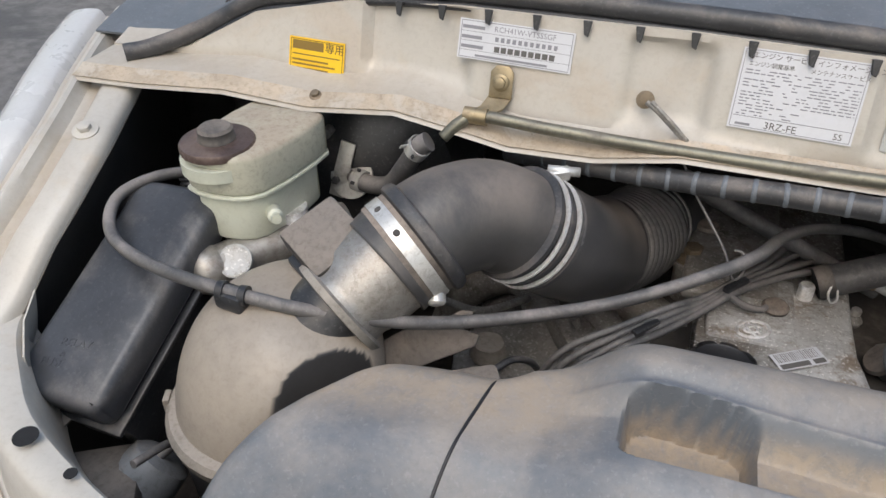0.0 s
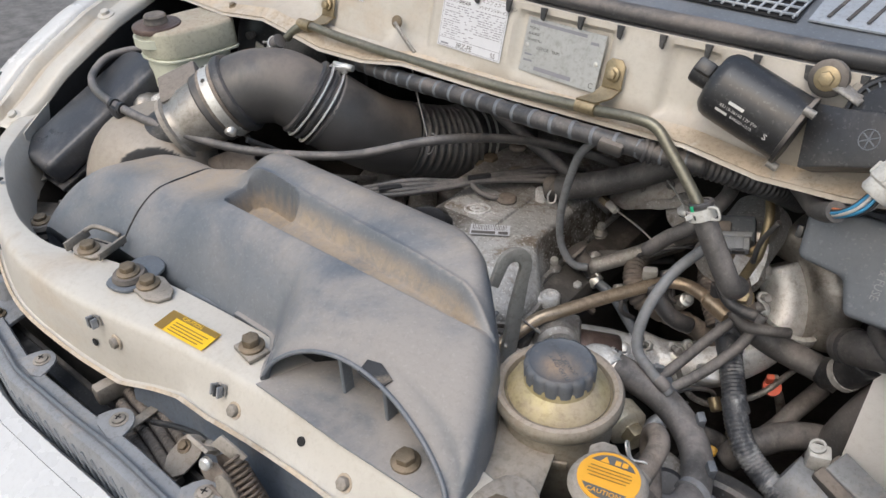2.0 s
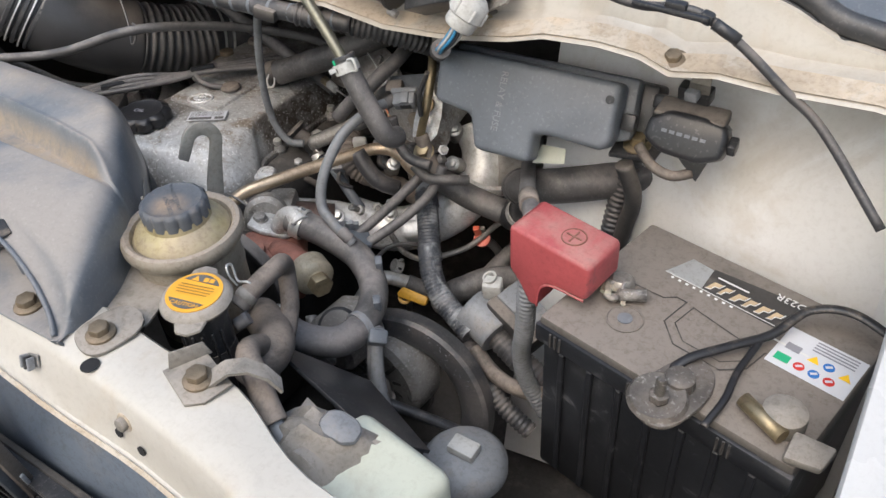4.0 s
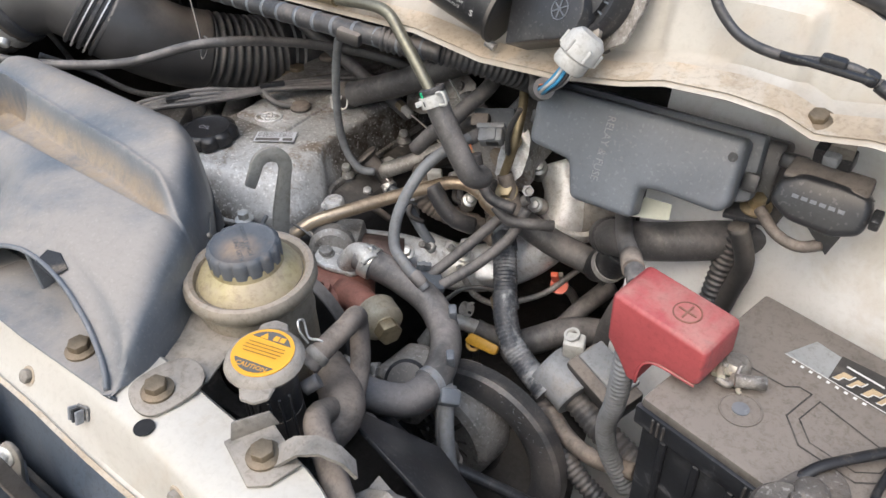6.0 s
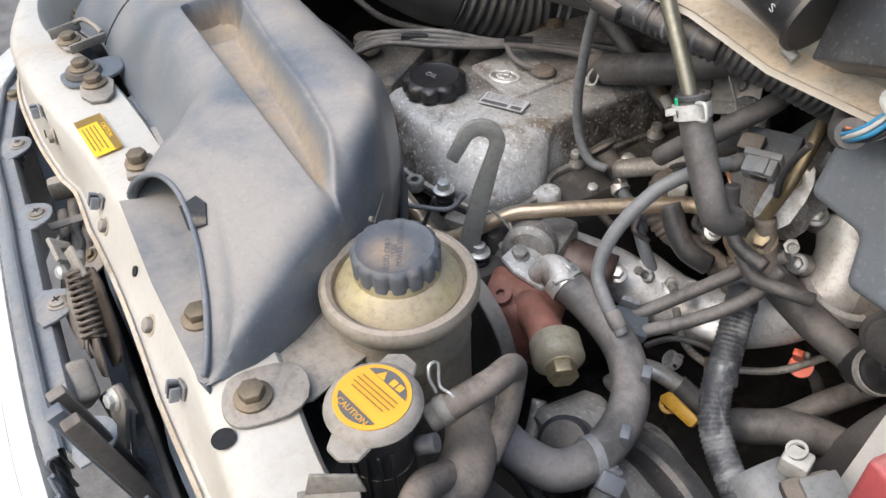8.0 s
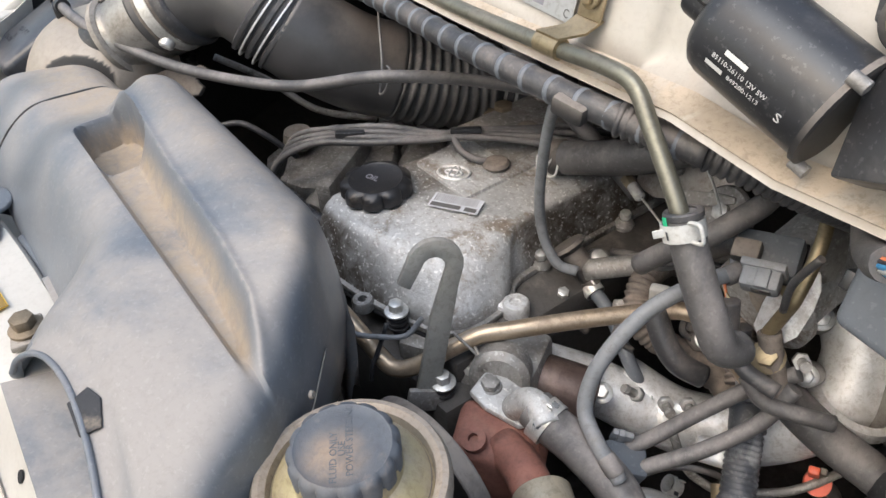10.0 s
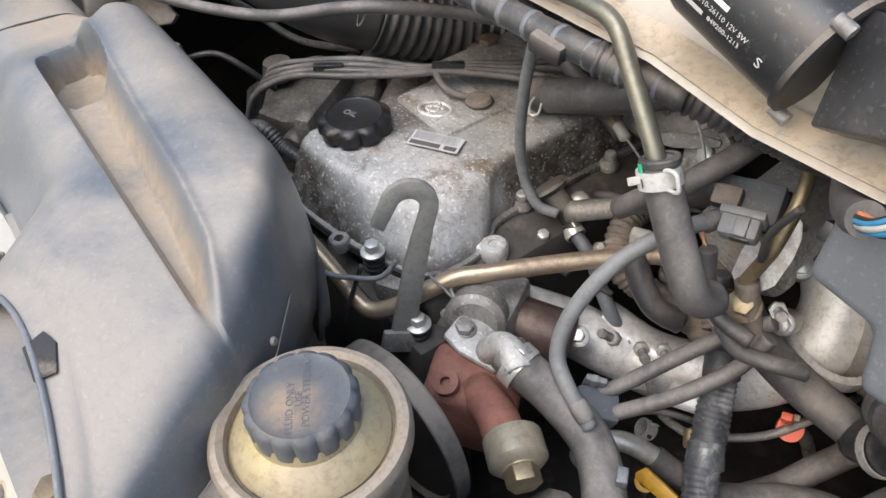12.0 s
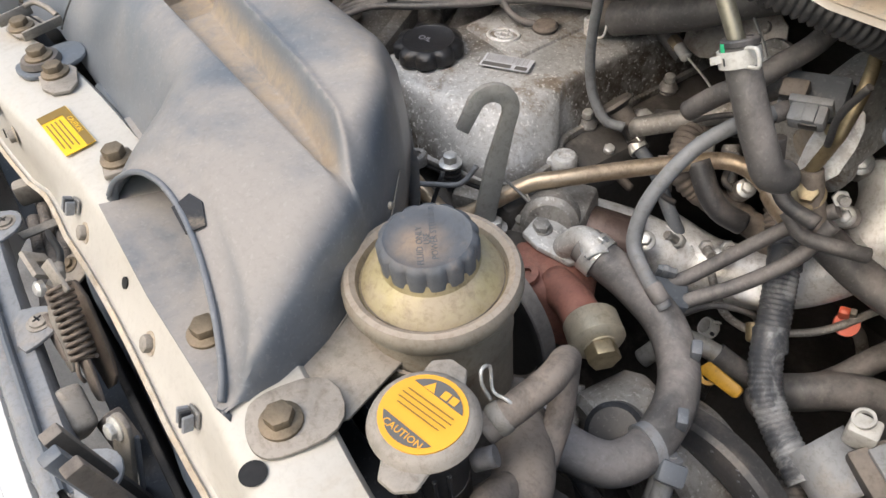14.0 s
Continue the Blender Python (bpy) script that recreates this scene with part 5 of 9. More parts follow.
part("body", box((0.045, 0.03, 0.03), pose(-0.12, 0.455, 0.945, 10, 0, 30), 0.006), "black_dusty", sw)
part("end", lathe([(0.009, 0), (0.011, 0.004), (0.011, 0.016), (0.006, 0.02), (0, 0.022)], (-0.158, 0.44, 0.965), (-0.9, -0.2, 0.35), 18), "dirty_metal", sw)
part("lead", tube([(-0.15, 0.445, 0.97), (-0.17, 0.42, 0.99), (-0.195, 0.385, 0.995), (-0.205, 0.365, 0.985), (-0.20, 0.35, 0.97)], 0.0024, 8, 8), "hose_clean", sw)
part("plug", lathe([(0.007, 0), (0.009, 0.003), (0.009, 0.014), (0, 0.016)], (-0.06, 0.43, 0.975), (-0.5, -0.3, 0.8), 18), "dusty_steel", sw)
part("lead", tube([(-0.058, 0.432, 0.972), (-0.05, 0.45, 0.955), (-0.045, 0.47, 0.92)], 0.004, 8, 6), "hose", sw)
solo("wiring_lead", tube([(-0.12, 0.47, 0.95), (-0.10, 0.50, 0.955), (-0.085, 0.52, 0.94), (-0.08, 0.55, 0.90)], 0.0035, 8, 8), "hose_clean", "thin black lead below the intake elbow", "cable")
for k, pts in enumerate(([(-0.22, 0.53, 0.98), (-0.20, 0.58, 0.94), (-0.16, 0.62, 0.90), (-0.12, 0.68, 0.88)], [(-0.49, 0.60, 1.0), (-0.46, 0.62, 0.97), (-0.42, 0.64, 0.93), (-0.4, 0.66, 0.86)])):
    solo("brake_line", tube(pts, 0.0045, 8, 8), "dirty_metal", "thin grimy steel line in the bay's corner", "pipe", "brake lines")
for z in (0.90, 0.94, 0.98):
    solo("fender_bead", tube([(-0.545, 0.42, z - 0.01), (-0.545, 0.52, z), (-0.56, 0.62, z + 0.01)], 0.008, 8, 6), "black_dusty", "raised bead pressed in the inner fender", "panel bead", "fender beads")
lamp = thing("headlamp", (-0.43, 0.3, 0.85), "dark plastic back of the headlamp below the bay's corner", "headlamp")
part("shell", box((0.12, 0.08, 0.09), pose(-0.44, 0.30, 0.80, 0, 0, 30), 0.012), "black_dusty", lamp)
part("socket", lathe([(0.03, 0), (0.032, 0.004), (0.028, 0.03), (0.02, 0.034), (0, 0.034)], (-0.40, 0.335, 0.86), (0.4, 0.6, 0.5), 24), "grey_plastic", lamp)
part("lead", tube([(-0.385, 0.35, 0.885), (-0.37, 0.36, 0.9), (-0.365, 0.34, 0.92), (-0.37, 0.31, 0.93)], 0.004, 8, 6), "hose", lamp)

# ---- engine ----
engine = thing("engine", (0.15, 0.65, 0.6), "grimy four-cylinder engine with a dusty aluminium valve cover", "engine")
part("block", box((0.24, 0.42, 0.3), pose(0.14, 0.74, 0.56), 0.01), "deep", engine)
part("cylinder_head", box((0.25, 0.40, 0.04), pose(0.145, 0.715, 0.834), 0.006), "deep", engine)
# the cover's foot and brow in plan, from its left rear round the nose to its right rear
FOOT = [(0.066, 0.90), (0.066, 0.70), (0.066, 0.53), (0.0675, 0.494), (0.076, 0.4885), (0.100, 0.491), (0.145, 0.4985), (0.19, 0.510), (0.222, 0.521), (0.239, 0.534), (0.2465, 0.556), (0.244, 0.583), (0.235, 0.603), (0.2225, 0.619), (0.2195, 0.65), (0.2195, 0.70), (0.222, 0.90)]
BROW = [(0.064, 0.90), (0.062, 0.70), (0.058, 0.545), (0.0595, 0.523), (0.068, 0.518), (0.094, 0.520), (0.124, 0.527), (0.148, 0.540), (0.167, 0.554), (0.182, 0.571), (0.192, 0.592), (0.198, 0.613), (0.2025, 0.628), (0.204, 0.640), (0.204, 0.66), (0.2035, 0.70), (0.206, 0.90)]
foot = catmull([(x, y, 0) for x, y in FOOT], 10)
brow = catmull([(x, y, 0) for x, y in BROW], 10)
rows = []
for z, u in ((0.879, -0.02), (0.884, 0.0), (0.890, 0.07), (0.896, 0.15), (0.902, 0.24), (0.908, 0.33), (0.914, 0.43), (0.920, 0.54), (0.9255, 0.66), (0.929, 0.77), (0.9312, 0.90), (0.932, 1.05)):
    rows.append([Vector(((f.lerp(b, u)).x, (f.lerp(b, u)).y, z)) for f, b in zip(foot, brow)])
for v in (0.15, 0.3, 0.45, 0.6, 0.8, 1.0):
    rows.append([rows[11][k].lerp(Vector((0.125, min(max(b.y, 0.585), 0.88), 0.0)), v) for k, b in enumerate(brow)])
    for p in rows[-1]:
        p.z = 0.9323 + 0.0015 * v
cover = part("valve_cover", strip(rows, 0.0), "alu", engine, "speckled cast aluminium valve cover with oil stains and painted-in shade")
# grime at the rear and oil cap; dark side walls and foot are painted shade
dirty(cover, lambda p: max(0.75 * sstep(0.70, 0.74, p.y), 0.75 * sstep(0.07, 0.025, math.hypot(p.x - 0.085, p.y - 0.61)), 0.9 * sstep(0.074, 0.066, p.x) * sstep(0.935, 0.925, p.z), 1.0 * sstep(0.625, 0.645, p.y) * sstep(0.206, 0.210, p.x),
                           1.0 * sstep(0.936, 0.924, p.z) * sstep(0.21, 0.12, p.x + 1.6 * (p.z - 0.90)) * sstep(0.57, 0.535, p.y), 0.55 * sstep(0.895, 0.884, p.z)))
lip = [p + (p - Vector((0.14, min(max(p.y, 0.56), 0.85), 0))).normalized() * 0.0055 for p in foot]
part("cover_rim", prism([(p.x, p.y) for p in lip[::3]], 0.007, pose(0, 0, 0.874), 0.0015), "dirty_metal", cover)
# black layer that paints the shade of the gap beneath the rim
part("gap_shade_layer", prism([(p.x * 1.0 + 0.001, p.y - 0.001) for p in lip[::3]], 0.004, pose(0, 0, 0.8695), 0.001, 1), "cavity", cover, "black layer painting the shaded gap below the cover")
part("cover_ear", lathe([(0.0, 0), (0.0125, 0), (0.0125, 0.012), (0.0105, 0.0145), (0.006, 0.0145), (0.0055, 0.012), (0, 0.012)], (0.2535, 0.595, 0.8745), seg=20), "alu_bright", cover)
part("ear_web", prism([(-0.02, -0.008), (0.006, -0.008), (0.006, 0.008), (-0.02, 0.012)], 0.011, pose(0.247, 0.590, 0.8743, 0, 0, 20), 0.003), "alu_bright", cover)
part("cover_ear", lathe([(0.0045, 0), (0.0105, 0), (0.0105, 0.009), (0.009, 0.011), (0.0045, 0.011), (0.0045, 0)], (0.156, 0.492, 0.8735), seg=20), "dirty_metal", cover)
part("cover_ear", lathe([(0.0045, 0), (0.0105, 0), (0.0105, 0.009), (0.009, 0.011), (0.0045, 0.011), (0.0045, 0)], (0.052, 0.482, 0.8735), seg=20), "dirty_metal", cover)
part("raised_pad", box((0.085, 0.11, 0.0085), pose(0.110, 0.672, 0.9290), 0.004), "alu", cover)
em = Matrix.Translation((0.112, 0.634, 0.9380)) @ pose(0, 0, 0, 0, 0, 30)
oval = [(0.0165 * math.cos(a * math.pi / 16), 0.0115 * math.sin(a * math.pi / 16), 0) for a in range(33)]
part("emblem_ring", tube([em @ Vector(p) for p in oval], 0.0018, 6, 1, caps=False), "alu_bright", cover, "raised cast emblem ring")
for w in ((0.009, 0.0045), (0.004, 0.0105)):
    part("emblem_oval", tube([em @ Vector((w[0] * math.cos(a * math.pi / 10), w[1] * math.sin(a * math.pi / 10), 0)) for a in range(21)], 0.0013, 6, 1, caps=False), "alu_bright", cover)
part("breather_peg", lathe([(0.008, 0), (0.008, 0.018), (0.0065, 0.02), (0, 0.02)], (0.162, 0.708, 0.930), seg=18), "alu_bright", cover)
part("rocker_hump", box((0.10, 0.22, 0.016), pose(0.09, 0.79, 0.922), 0.006, 3), "dirty_metal", cover)
bar_label = thing("barcode_label", (0.158, 0.578, 0.9365), "small white barcode label on the valve cover", "label")
bm_ = plane_at((0.137, 0.585, 0.9368), (0.85, 0.52, 0), (-0.52, 0.85, 0))
part("paper", prism([(0, -0.002), (0.05, -0.002), (0.05, 0.02), (0, 0.02)], 0.0005, bm_, 0), "white_label", bar_label)
rows = [(0.003 + 0.0021 * k, 0.007, random.choice((0.0005, 0.0009)), 0.0115) for k in range(21)] + [(0.002, -0.001, 0.03, 0.006), (0.036, -0.001, 0.012, 0.006)]
part("bar_print", bars(rows, bm_ @ pose(0, 0, 0.0006)), "ink_dark", bar_label)

oil = thing("oil_filler_cap", (0.084, 0.561, 0.934), "black fluted oil filler cap on the valve cover", "cap")
part("neck", lathe([(0.026, 0), (0.026, 0.008)], (0.084, 0.561, 0.932), seg=30), "dirty_metal", oil)
part("cap", lathe([(0.030, 0), (0.0355, 0.002), (0.0355, 0.012), (0.0325, 0.0155), (0.0265, 0.0168), (0.0245, 0.0155), (0, 0.0155)], (0.084, 0.561, 0.934), (0, 0, 1), flutes=9, flute_depth=0.0052, flute_rows=(1, 2, 3)), "cap_black", oil)
part("cap_print", words("OIL", 0.01, pose(0.074, 0.554, 0.9497, 0, 0, 20), 0.0002), "ink_grey", oil)

hook = thing("lifting_hook", (0.245, 0.5, 0.87), "grey steel engine lifting hook", "hook")
hm = plane_at((0.258, 0.494, 0.889), (0.41, 0.88, -0.27), (-0.05, 0.3, 1)) @ Matrix.Scale(1.08, 4)
hk = [(-0.004, -0.03), (0.014, -0.03), (0.0125, 0.07)]
hk += [(-0.008 + 0.0215 * math.cos(radians(a)), 0.085 + 0.0215 * math.sin(radians(a))) for a in range(0, 200, 20)]
hk += [(-0.0335, 0.068), (-0.0235, 0.064)]
hk += [(-0.0085 + 0.009 * math.cos(radians(a)), 0.083 + 0.009 * math.sin(radians(a))) for a in range(180, -1, -30)]
hk += [(-0.004, 0.04)]
part("hook_plate", prism(hk, 0.006, hm, 0.001), "hook_steel", hook)
part("hook_foot", box((0.034, 0.02, 0.006), hm @ pose(0.006, -0.036, 0.003), 0.002), "dirty_metal", hook, "grimy foot bolted to the head")
for q, r in (((0.199, 0.503, 0.893), 0.0068), ((0.269, 0.501, 0.862), 0.007), ((0.212, 0.775, 0.855), 0.0065), ((0.234, 0.715, 0.861), 0.0085), ((0.249, 0.652, 0.861), 0.0075), ((0.211, 0.660, 0.868), 0.0062)):
    b = hex_bolt(q, r, 0.009, (0, 0, 1), "zinc", "bright flanged engine bolt", 1.6, "engine bolts")
    part("bolt_collar", lathe([(r * 0.9, -0.03), (r * 0.9, -0.001)], q, seg=16), "black", b)
    for dz in (-0.006, -0.012, -0.018):
        part("rubber_washer", lathe([(r * 0.9, dz), (r * 1.45, dz + 0.001), (r * 1.45, dz + 0.0035), (r * 0.9, dz + 0.0045)], q, seg=16), "black", b)
part("front_cover", box((0.24, 0.05, 0.3), pose(0.17, 0.512, 0.55), 0.01), "deep", engine)
part("cam_boss", lathe([(0.0, 0), (0.026, 0), (0.026, 0.02), (0.02, 0.026), (0, 0.026)], (0.292, 0.548, 0.868), (0.65, -0.72, 0.35), 28), "dirty_metal", engine)
part("head_front", box((0.13, 0.06, 0.07), pose(0.25, 0.55, 0.80, 0, 0, 30), 0.008), "dirty_metal", engine)
brk = hex_bolt((0.047, 0.75, 0.930), 0.011, 0.01, (0, 0, 1), "bolt", "large dusty bolt with a round washer", 2.0, "engine bolts")
part("pedestal", lathe([(0.016, -0.06), (0.018, -0.01), (0.024, -0.006), (0.024, 0.0)], (0.047, 0.75, 0.930), seg=24), "dirty_metal", brk)

# spark plug leads
leads = thing("ignition_leads", (0.06, 0.7, 0.92), "bundle of dusty black ignition leads over the valve cover", "cable")
for k in range(4):
    o = 0.010 * k
    part("lead", tube([(-0.06 - o, 0.50 + o, 0.88), (-0.045 - o * 0.5, 0.515 + o, 0.925 + o * 0.4), (-0.01, 0.545 + o, 0.952 + o * 0.2), (0.03, 0.585 + o * 0.8, 0.955 + o * 0.3), (0.065, 0.63 + o * 0.7, 0.955), (0.09, 0.66 + o * 0.7, 0.958), (0.13 - o * 0.3, 0.70 + o * 0.8, 0.956), (0.17 - o, 0.735 + o, 0.95), (0.20 - o, 0.775 + o, 0.935)], 0.0036, 8, 8), "hose", leads)
part("branch_lead", tube([(0.085, 0.655, 0.958), (0.10, 0.652, 0.951), (0.115, 0.658, 0.945), (0.123, 0.666, 0.943)], 0.0036, 8, 8), "hose", leads)
for q in ((0.012, 0.577, 0.958), (0.09, 0.667, 0.96)):
    part("lead_holder", box((0.008, 0.032, 0.012), pose(q[0], q[1], q[2] - 0.006, 0, 0, -38), 0.002), "black", leads)
for x, y, z in ((0.132, 0.672, 0.932), (0.10, 0.74, 0.93), (0.06, 0.80, 0.93)):
    p = thing("plug_boot", (x, y, z), "dusty rubber plug boot with a round hood", "boot", "plug boots")
    part("boot", lathe([(0.0095, 0), (0.0095, 0.006), (0.013, 0.007), (0.0135, 0.010), (0.011, 0.013), (0, 0.014)], (x, y, z), seg=20), "hose_tan", p)
solo("ignition_lead", tube([(-0.02, 0.60, 0.86), (-0.005, 0.58, 0.90), (0.03, 0.566, 0.925), (0.062, 0.560, 0.932)], 0.0038, 8, 8), "hose", "dusty black ignition lead", "cable")
solo("spring_sleeve", tube([(-0.03, 0.49, 0.905), (0.0, 0.50, 0.915), (0.02, 0.508, 0.90), (0.045, 0.515, 0.895)], 0.007, 12, 8, ribs=(0.0042, 0.0018)), "hose_clean", "black ribbed sleeve running under the oil cap", "hose")
solo("rubber_tube", tube([(-0.02, 0.47, 0.895), (0.02, 0.485, 0.89), (0.06, 0.495, 0.885)], 0.0085, 12, 6), "hose_tan", "dusty rubber tube beside the valve cover", "hose")
for x0 in (-0.16, -0.1, -0.03):
    solo("intake_runner", tube([(x0 + 0.12, 0.70 + x0, 0.84), (x0 + 0.03, 0.73, 0.86), (x0 - 0.06, 0.76, 0.80), (x0 - 0.1, 0.78, 0.7)], 0.022, 16, 6), "dirty_metal", "grimy cast runner beside the engine", "engine part", "runners")
solo("engine_stay", prism([(-0.06, -0.012), (0.05, -0.016), (0.06, 0.012), (-0.05, 0.016)], 0.004, pose(-0.02, 0.66, 0.85, 10, -8, 35), 0.001), "dusty_steel", "dusty flat steel stay beside the engine", "bracket")
solo("strut_rod", tube([(0.03, 0.775, 1.01), (0.056, 0.767, 0.999), (0.18, 0.764, 0.945), (0.24, 0.76, 0.92)], 0.009, 12, 4), "hose", "black rubber-covered rod behind the engine", "rod")

# breather hose and thin tube
breather = thing("breather_hose", (0.27, 0.74, 0.95), "thick dusty rubber breather hose", "hose")
part("hose_wall", tube([(0.172, 0.714, 0.950), (0.205, 0.722, 0.962), (0.26, 0.735, 0.985), (0.31, 0.765, 1.008), (0.37, 0.80, 1.03)], 0.0165, 18, 8), "hose", breather)
part("hose_end", lathe([(0.011, -0.002), (0.0165, -0.003), (0.0178, 0.001), (0.0178, 0.011), (0.0165, 0.013)], (0.172, 0.714, 0.950), (0.9, 0.22, 0.33), 24), "black_dusty", breather, "thickened hose end")
part("end_clip", tube([(0.183, 0.703, 0.962), (0.180, 0.696, 0.952), (0.184, 0.693, 0.944), (0.190, 0.697, 0.946), (0.188, 0.703, 0.956)], 0.0013, 6, 6), "zinc", breather, "small wire clip")
solo("vacuum_tube", tube([(0.285, 0.61, 1.1), (0.262, 0.625, 1.07), (0.247, 0.632, 1.03), (0.235, 0.638, 0.975), (0.236, 0.642, 0.93), (0.252, 0.645, 0.905), (0.268, 0.655, 0.9)], 0.0048, 10, 10), "hose_grey", "thin grey rubber vacuum tube", "hose")

# fuel rail and pressure regulator
rail = thing("fuel_rail", (0.32, 0.72, 0.9), "dusty metal fuel rail with a round pressure regulator", "fuel rail")
part("rail_tube", tube([(0.262, 0.672, 0.888), (0.30, 0.70, 0.905), (0.36, 0.745, 0.935), (0.43, 0.79, 0.965)], 0.010, 16, 6), "dirty_metal", rail)
part("regulator", lathe([(0.0, -0.003), (0.017, -0.003), (0.0195, 0.0), (0.017, 0.002), (0.0125, 0.005), (0.0125, 0.022), (0, 0.022)], (0.241, 0.668, 0.905), (0.64, 0.16, -0.75), 28), "black_dusty", rail)
part("union", lathe([(0.008, 0), (0.008, 0.02), (0.0095, 0.02), (0.0095, 0.026)], (0.252, 0.671, 0.892), (0.64, 0.16, -0.75), 18), "black_dusty", rail)
solo("return_hose", tube([(0.262, 0.672, 0.873), (0.275, 0.673, 0.868), (0.302, 0.668, 0.86), (0.329, 0.659, 0.842), (0.347, 0.657, 0.824), (0.364, 0.66, 0.800)], 0.0065, 14, 8), "slate", "small dark blue-grey rubber return hose", "hose")
spring_clamp((0.272, 0.673, 0.869), (0.85, -0.1, -0.3), 0.0085, (0.5, -0.5, 0.5))
spring_clamp((0.358, 0.6585, 0.810), (0.5, 0.1, -0.8), 0.0085, (0.3, -0.5, 0.7))
for pts in ([(0.335, 0.775, 0.90), (0.316, 0.739, 0.90), (0.310, 0.709, 0.90), (0.318, 0.683, 0.89), (0.333, 0.672, 0.873), (0.35, 0.679, 0.86)], [(0.40, 0.80, 0.93), (0.385, 0.76, 0.925), (0.40, 0.715, 0.90), (0.43, 0.685, 0.87)]):
    solo("corrugated_sleeve", tube(pts, 0.0125, 16, 8, ribs=(0.0052, 0.0022)), "hose_tan", "dirt-covered corrugated wiring sleeve", "hose")
solo("plastic_clip", box((0.018, 0.01, 0.026), pose(0.335, 0.69, 0.885, 10, 0, 30), 0.003), "white_plastic", "small white plastic clip", "clip")

# throttle linkage behind the hose
thr = thing("throttle_unit", (0.40, 0.74, 0.9), "aluminium throttle body with a steel cable cam", "throttle")
part("bore", lathe([(0.036, 0), (0.042, 0.002), (0.042, 0.012), (0.036, 0.014), (0.036, 0.09)], (0.42, 0.70, 0.941), (0.05, 0.95, 0.25), 32), "alu", thr)
part("bore_plug", lathe([(0.0, -0.004), (0.020, -0.004), (0.022, -0.002), (0.022, 0.004)], (0.431, 0.70, 0.95), (0.05, 0.95, 0.25), 28), "rust_edge", thr, "brown stained end plug")
part("lever_plate", prism(soft([(-0.06, -0.02), (0.03, -0.024), (0.05, 0.0), (0.03, 0.026), (-0.05, 0.024)], 1), 0.003, plane_at((0.285, 0.78, 0.955), (0.9, 0.25, 0.3), (-0.1, 0.5, 0.85)), 0.001), "dirty_alu", thr)
for dx in (-0.045, -0.012, 0.025):
    part("plate_rivet", lathe([(0.006, 0.003), (0.005, 0.006), (0, 0.007)], plane_at((0.285, 0.78, 0.955), (0.9, 0.25, 0.3), (-0.1, 0.5, 0.85)) @ Vector((dx, 0.006, 0)), (-0.1, -0.8, 0.5), 14), "dirty_metal", thr)
CA = Vector((-0.15, -0.8, 0.58))
cam_c = Vector((0.345, 0.75, 0.962))
part("cable_cam", lathe([(0.008, 0), (0.022, 0.0), (0.024, 0.002), (0.0215, 0.004), (0.024, 0.006), (0.022, 0.008), (0.008, 0.008), (0.008, 0.0)], cam_c, CA, 32), "dirty_metal", thr)
part("cam_nut", lathe([(0.008, 0), (0.008, 0.012), (0.005, 0.013), (0, 0.013)], cam_c, CA, 6), "zinc", thr)
part("return_spring", coil(cam_c - CA.normalized() * 0.02, cam_c + CA.normalized() * 0.002, 0.014, 6, 0.0013), "dirty_metal", thr)
part("cam_lever", prism(soft([(-0.006, -0.006), (0.05, -0.004), (0.05, 0.006), (-0.006, 0.008)], 1), 0.003, plane_at(cam_c + Vector((-0.04, -0.012, 0.0)), (0.9, 0.25, 0.3), (-0.1, 0.5, 0.85)), 0.0008), "dirty_metal", thr)
part("accelerator_wire", tube([(0.244, 0.752, 0.93), (0.29, 0.735, 0.928), (0.33, 0.715, 0.925)], 0.0013, 6, 4), "zinc", thr)
part("wire_nut", lathe([(0.0055, 0), (0.0055, 0.016), (0.003, 0.018), (0, 0.018)], (0.237, 0.754, 0.932), (0.9, -0.3, -0.2), 12), "white_plastic", thr)
part("wire_stop", lathe([(0.0065, 0), (0.0065, 0.01), (0.005, 0.012), (0, 0.012)], (0.226, 0.757, 0.934), (0.9, -0.3, -0.2), 6), "gold", thr)
part("thin_link", tube([(0.30, 0.76, 1.0), (0.335, 0.742, 0.985), (0.36, 0.725, 0.97)], 0.0012, 6, 4), "zinc", thr)
solo("coolant_hose", tube([(0.345, 0.645, 0.965), (0.365, 0.65, 0.988), (0.385, 0.657, 1.006), (0.398, 0.672, 1.022), (0.405, 0.70, 1.032), (0.40, 0.74, 1.04)], 0.0085, 14, 8), "hose", "dusty rubber coolant hose behind the heater hose", "hose")
solo("coolant_hose", tube([(0.36, 0.70, 0.955), (0.385, 0.69, 0.985), (0.405, 0.69, 0.998), (0.42, 0.70, 1.0)], 0.0085, 14, 8), "hose", "short black hose into the throttle sensor", "hose")
gb = thing("throttle_bracket", (0.442, 0.66, 0.95), "yellow zinc throttle bracket with bolts", "bracket")
part("plate", prism(soft([(-0.022, -0.03), (0.018, -0.028), (0.03, 0.03), (0.02, 0.06), (-0.004, 0.06), (-0.02, 0.02)], 1), 0.003, plane_at((0.446, 0.684, 0.96), (0.95, 0.25, 0.05), (0.1, 0.55, 0.83)) @ Matrix.Scale(0.72, 4), 0.001), "alu_bright", gb)
part("side_plate", prism(soft([(-0.02, -0.03), (0.016, -0.03), (0.02, 0.03), (-0.016, 0.034)], 1), 0.003, plane_at((0.452, 0.715, 1.005), (0.3, 0.95, 0.1), (-0.1, 0.1, 1)) @ Matrix.Scale(0.75, 4), 0.001), "dirty_metal", gb)
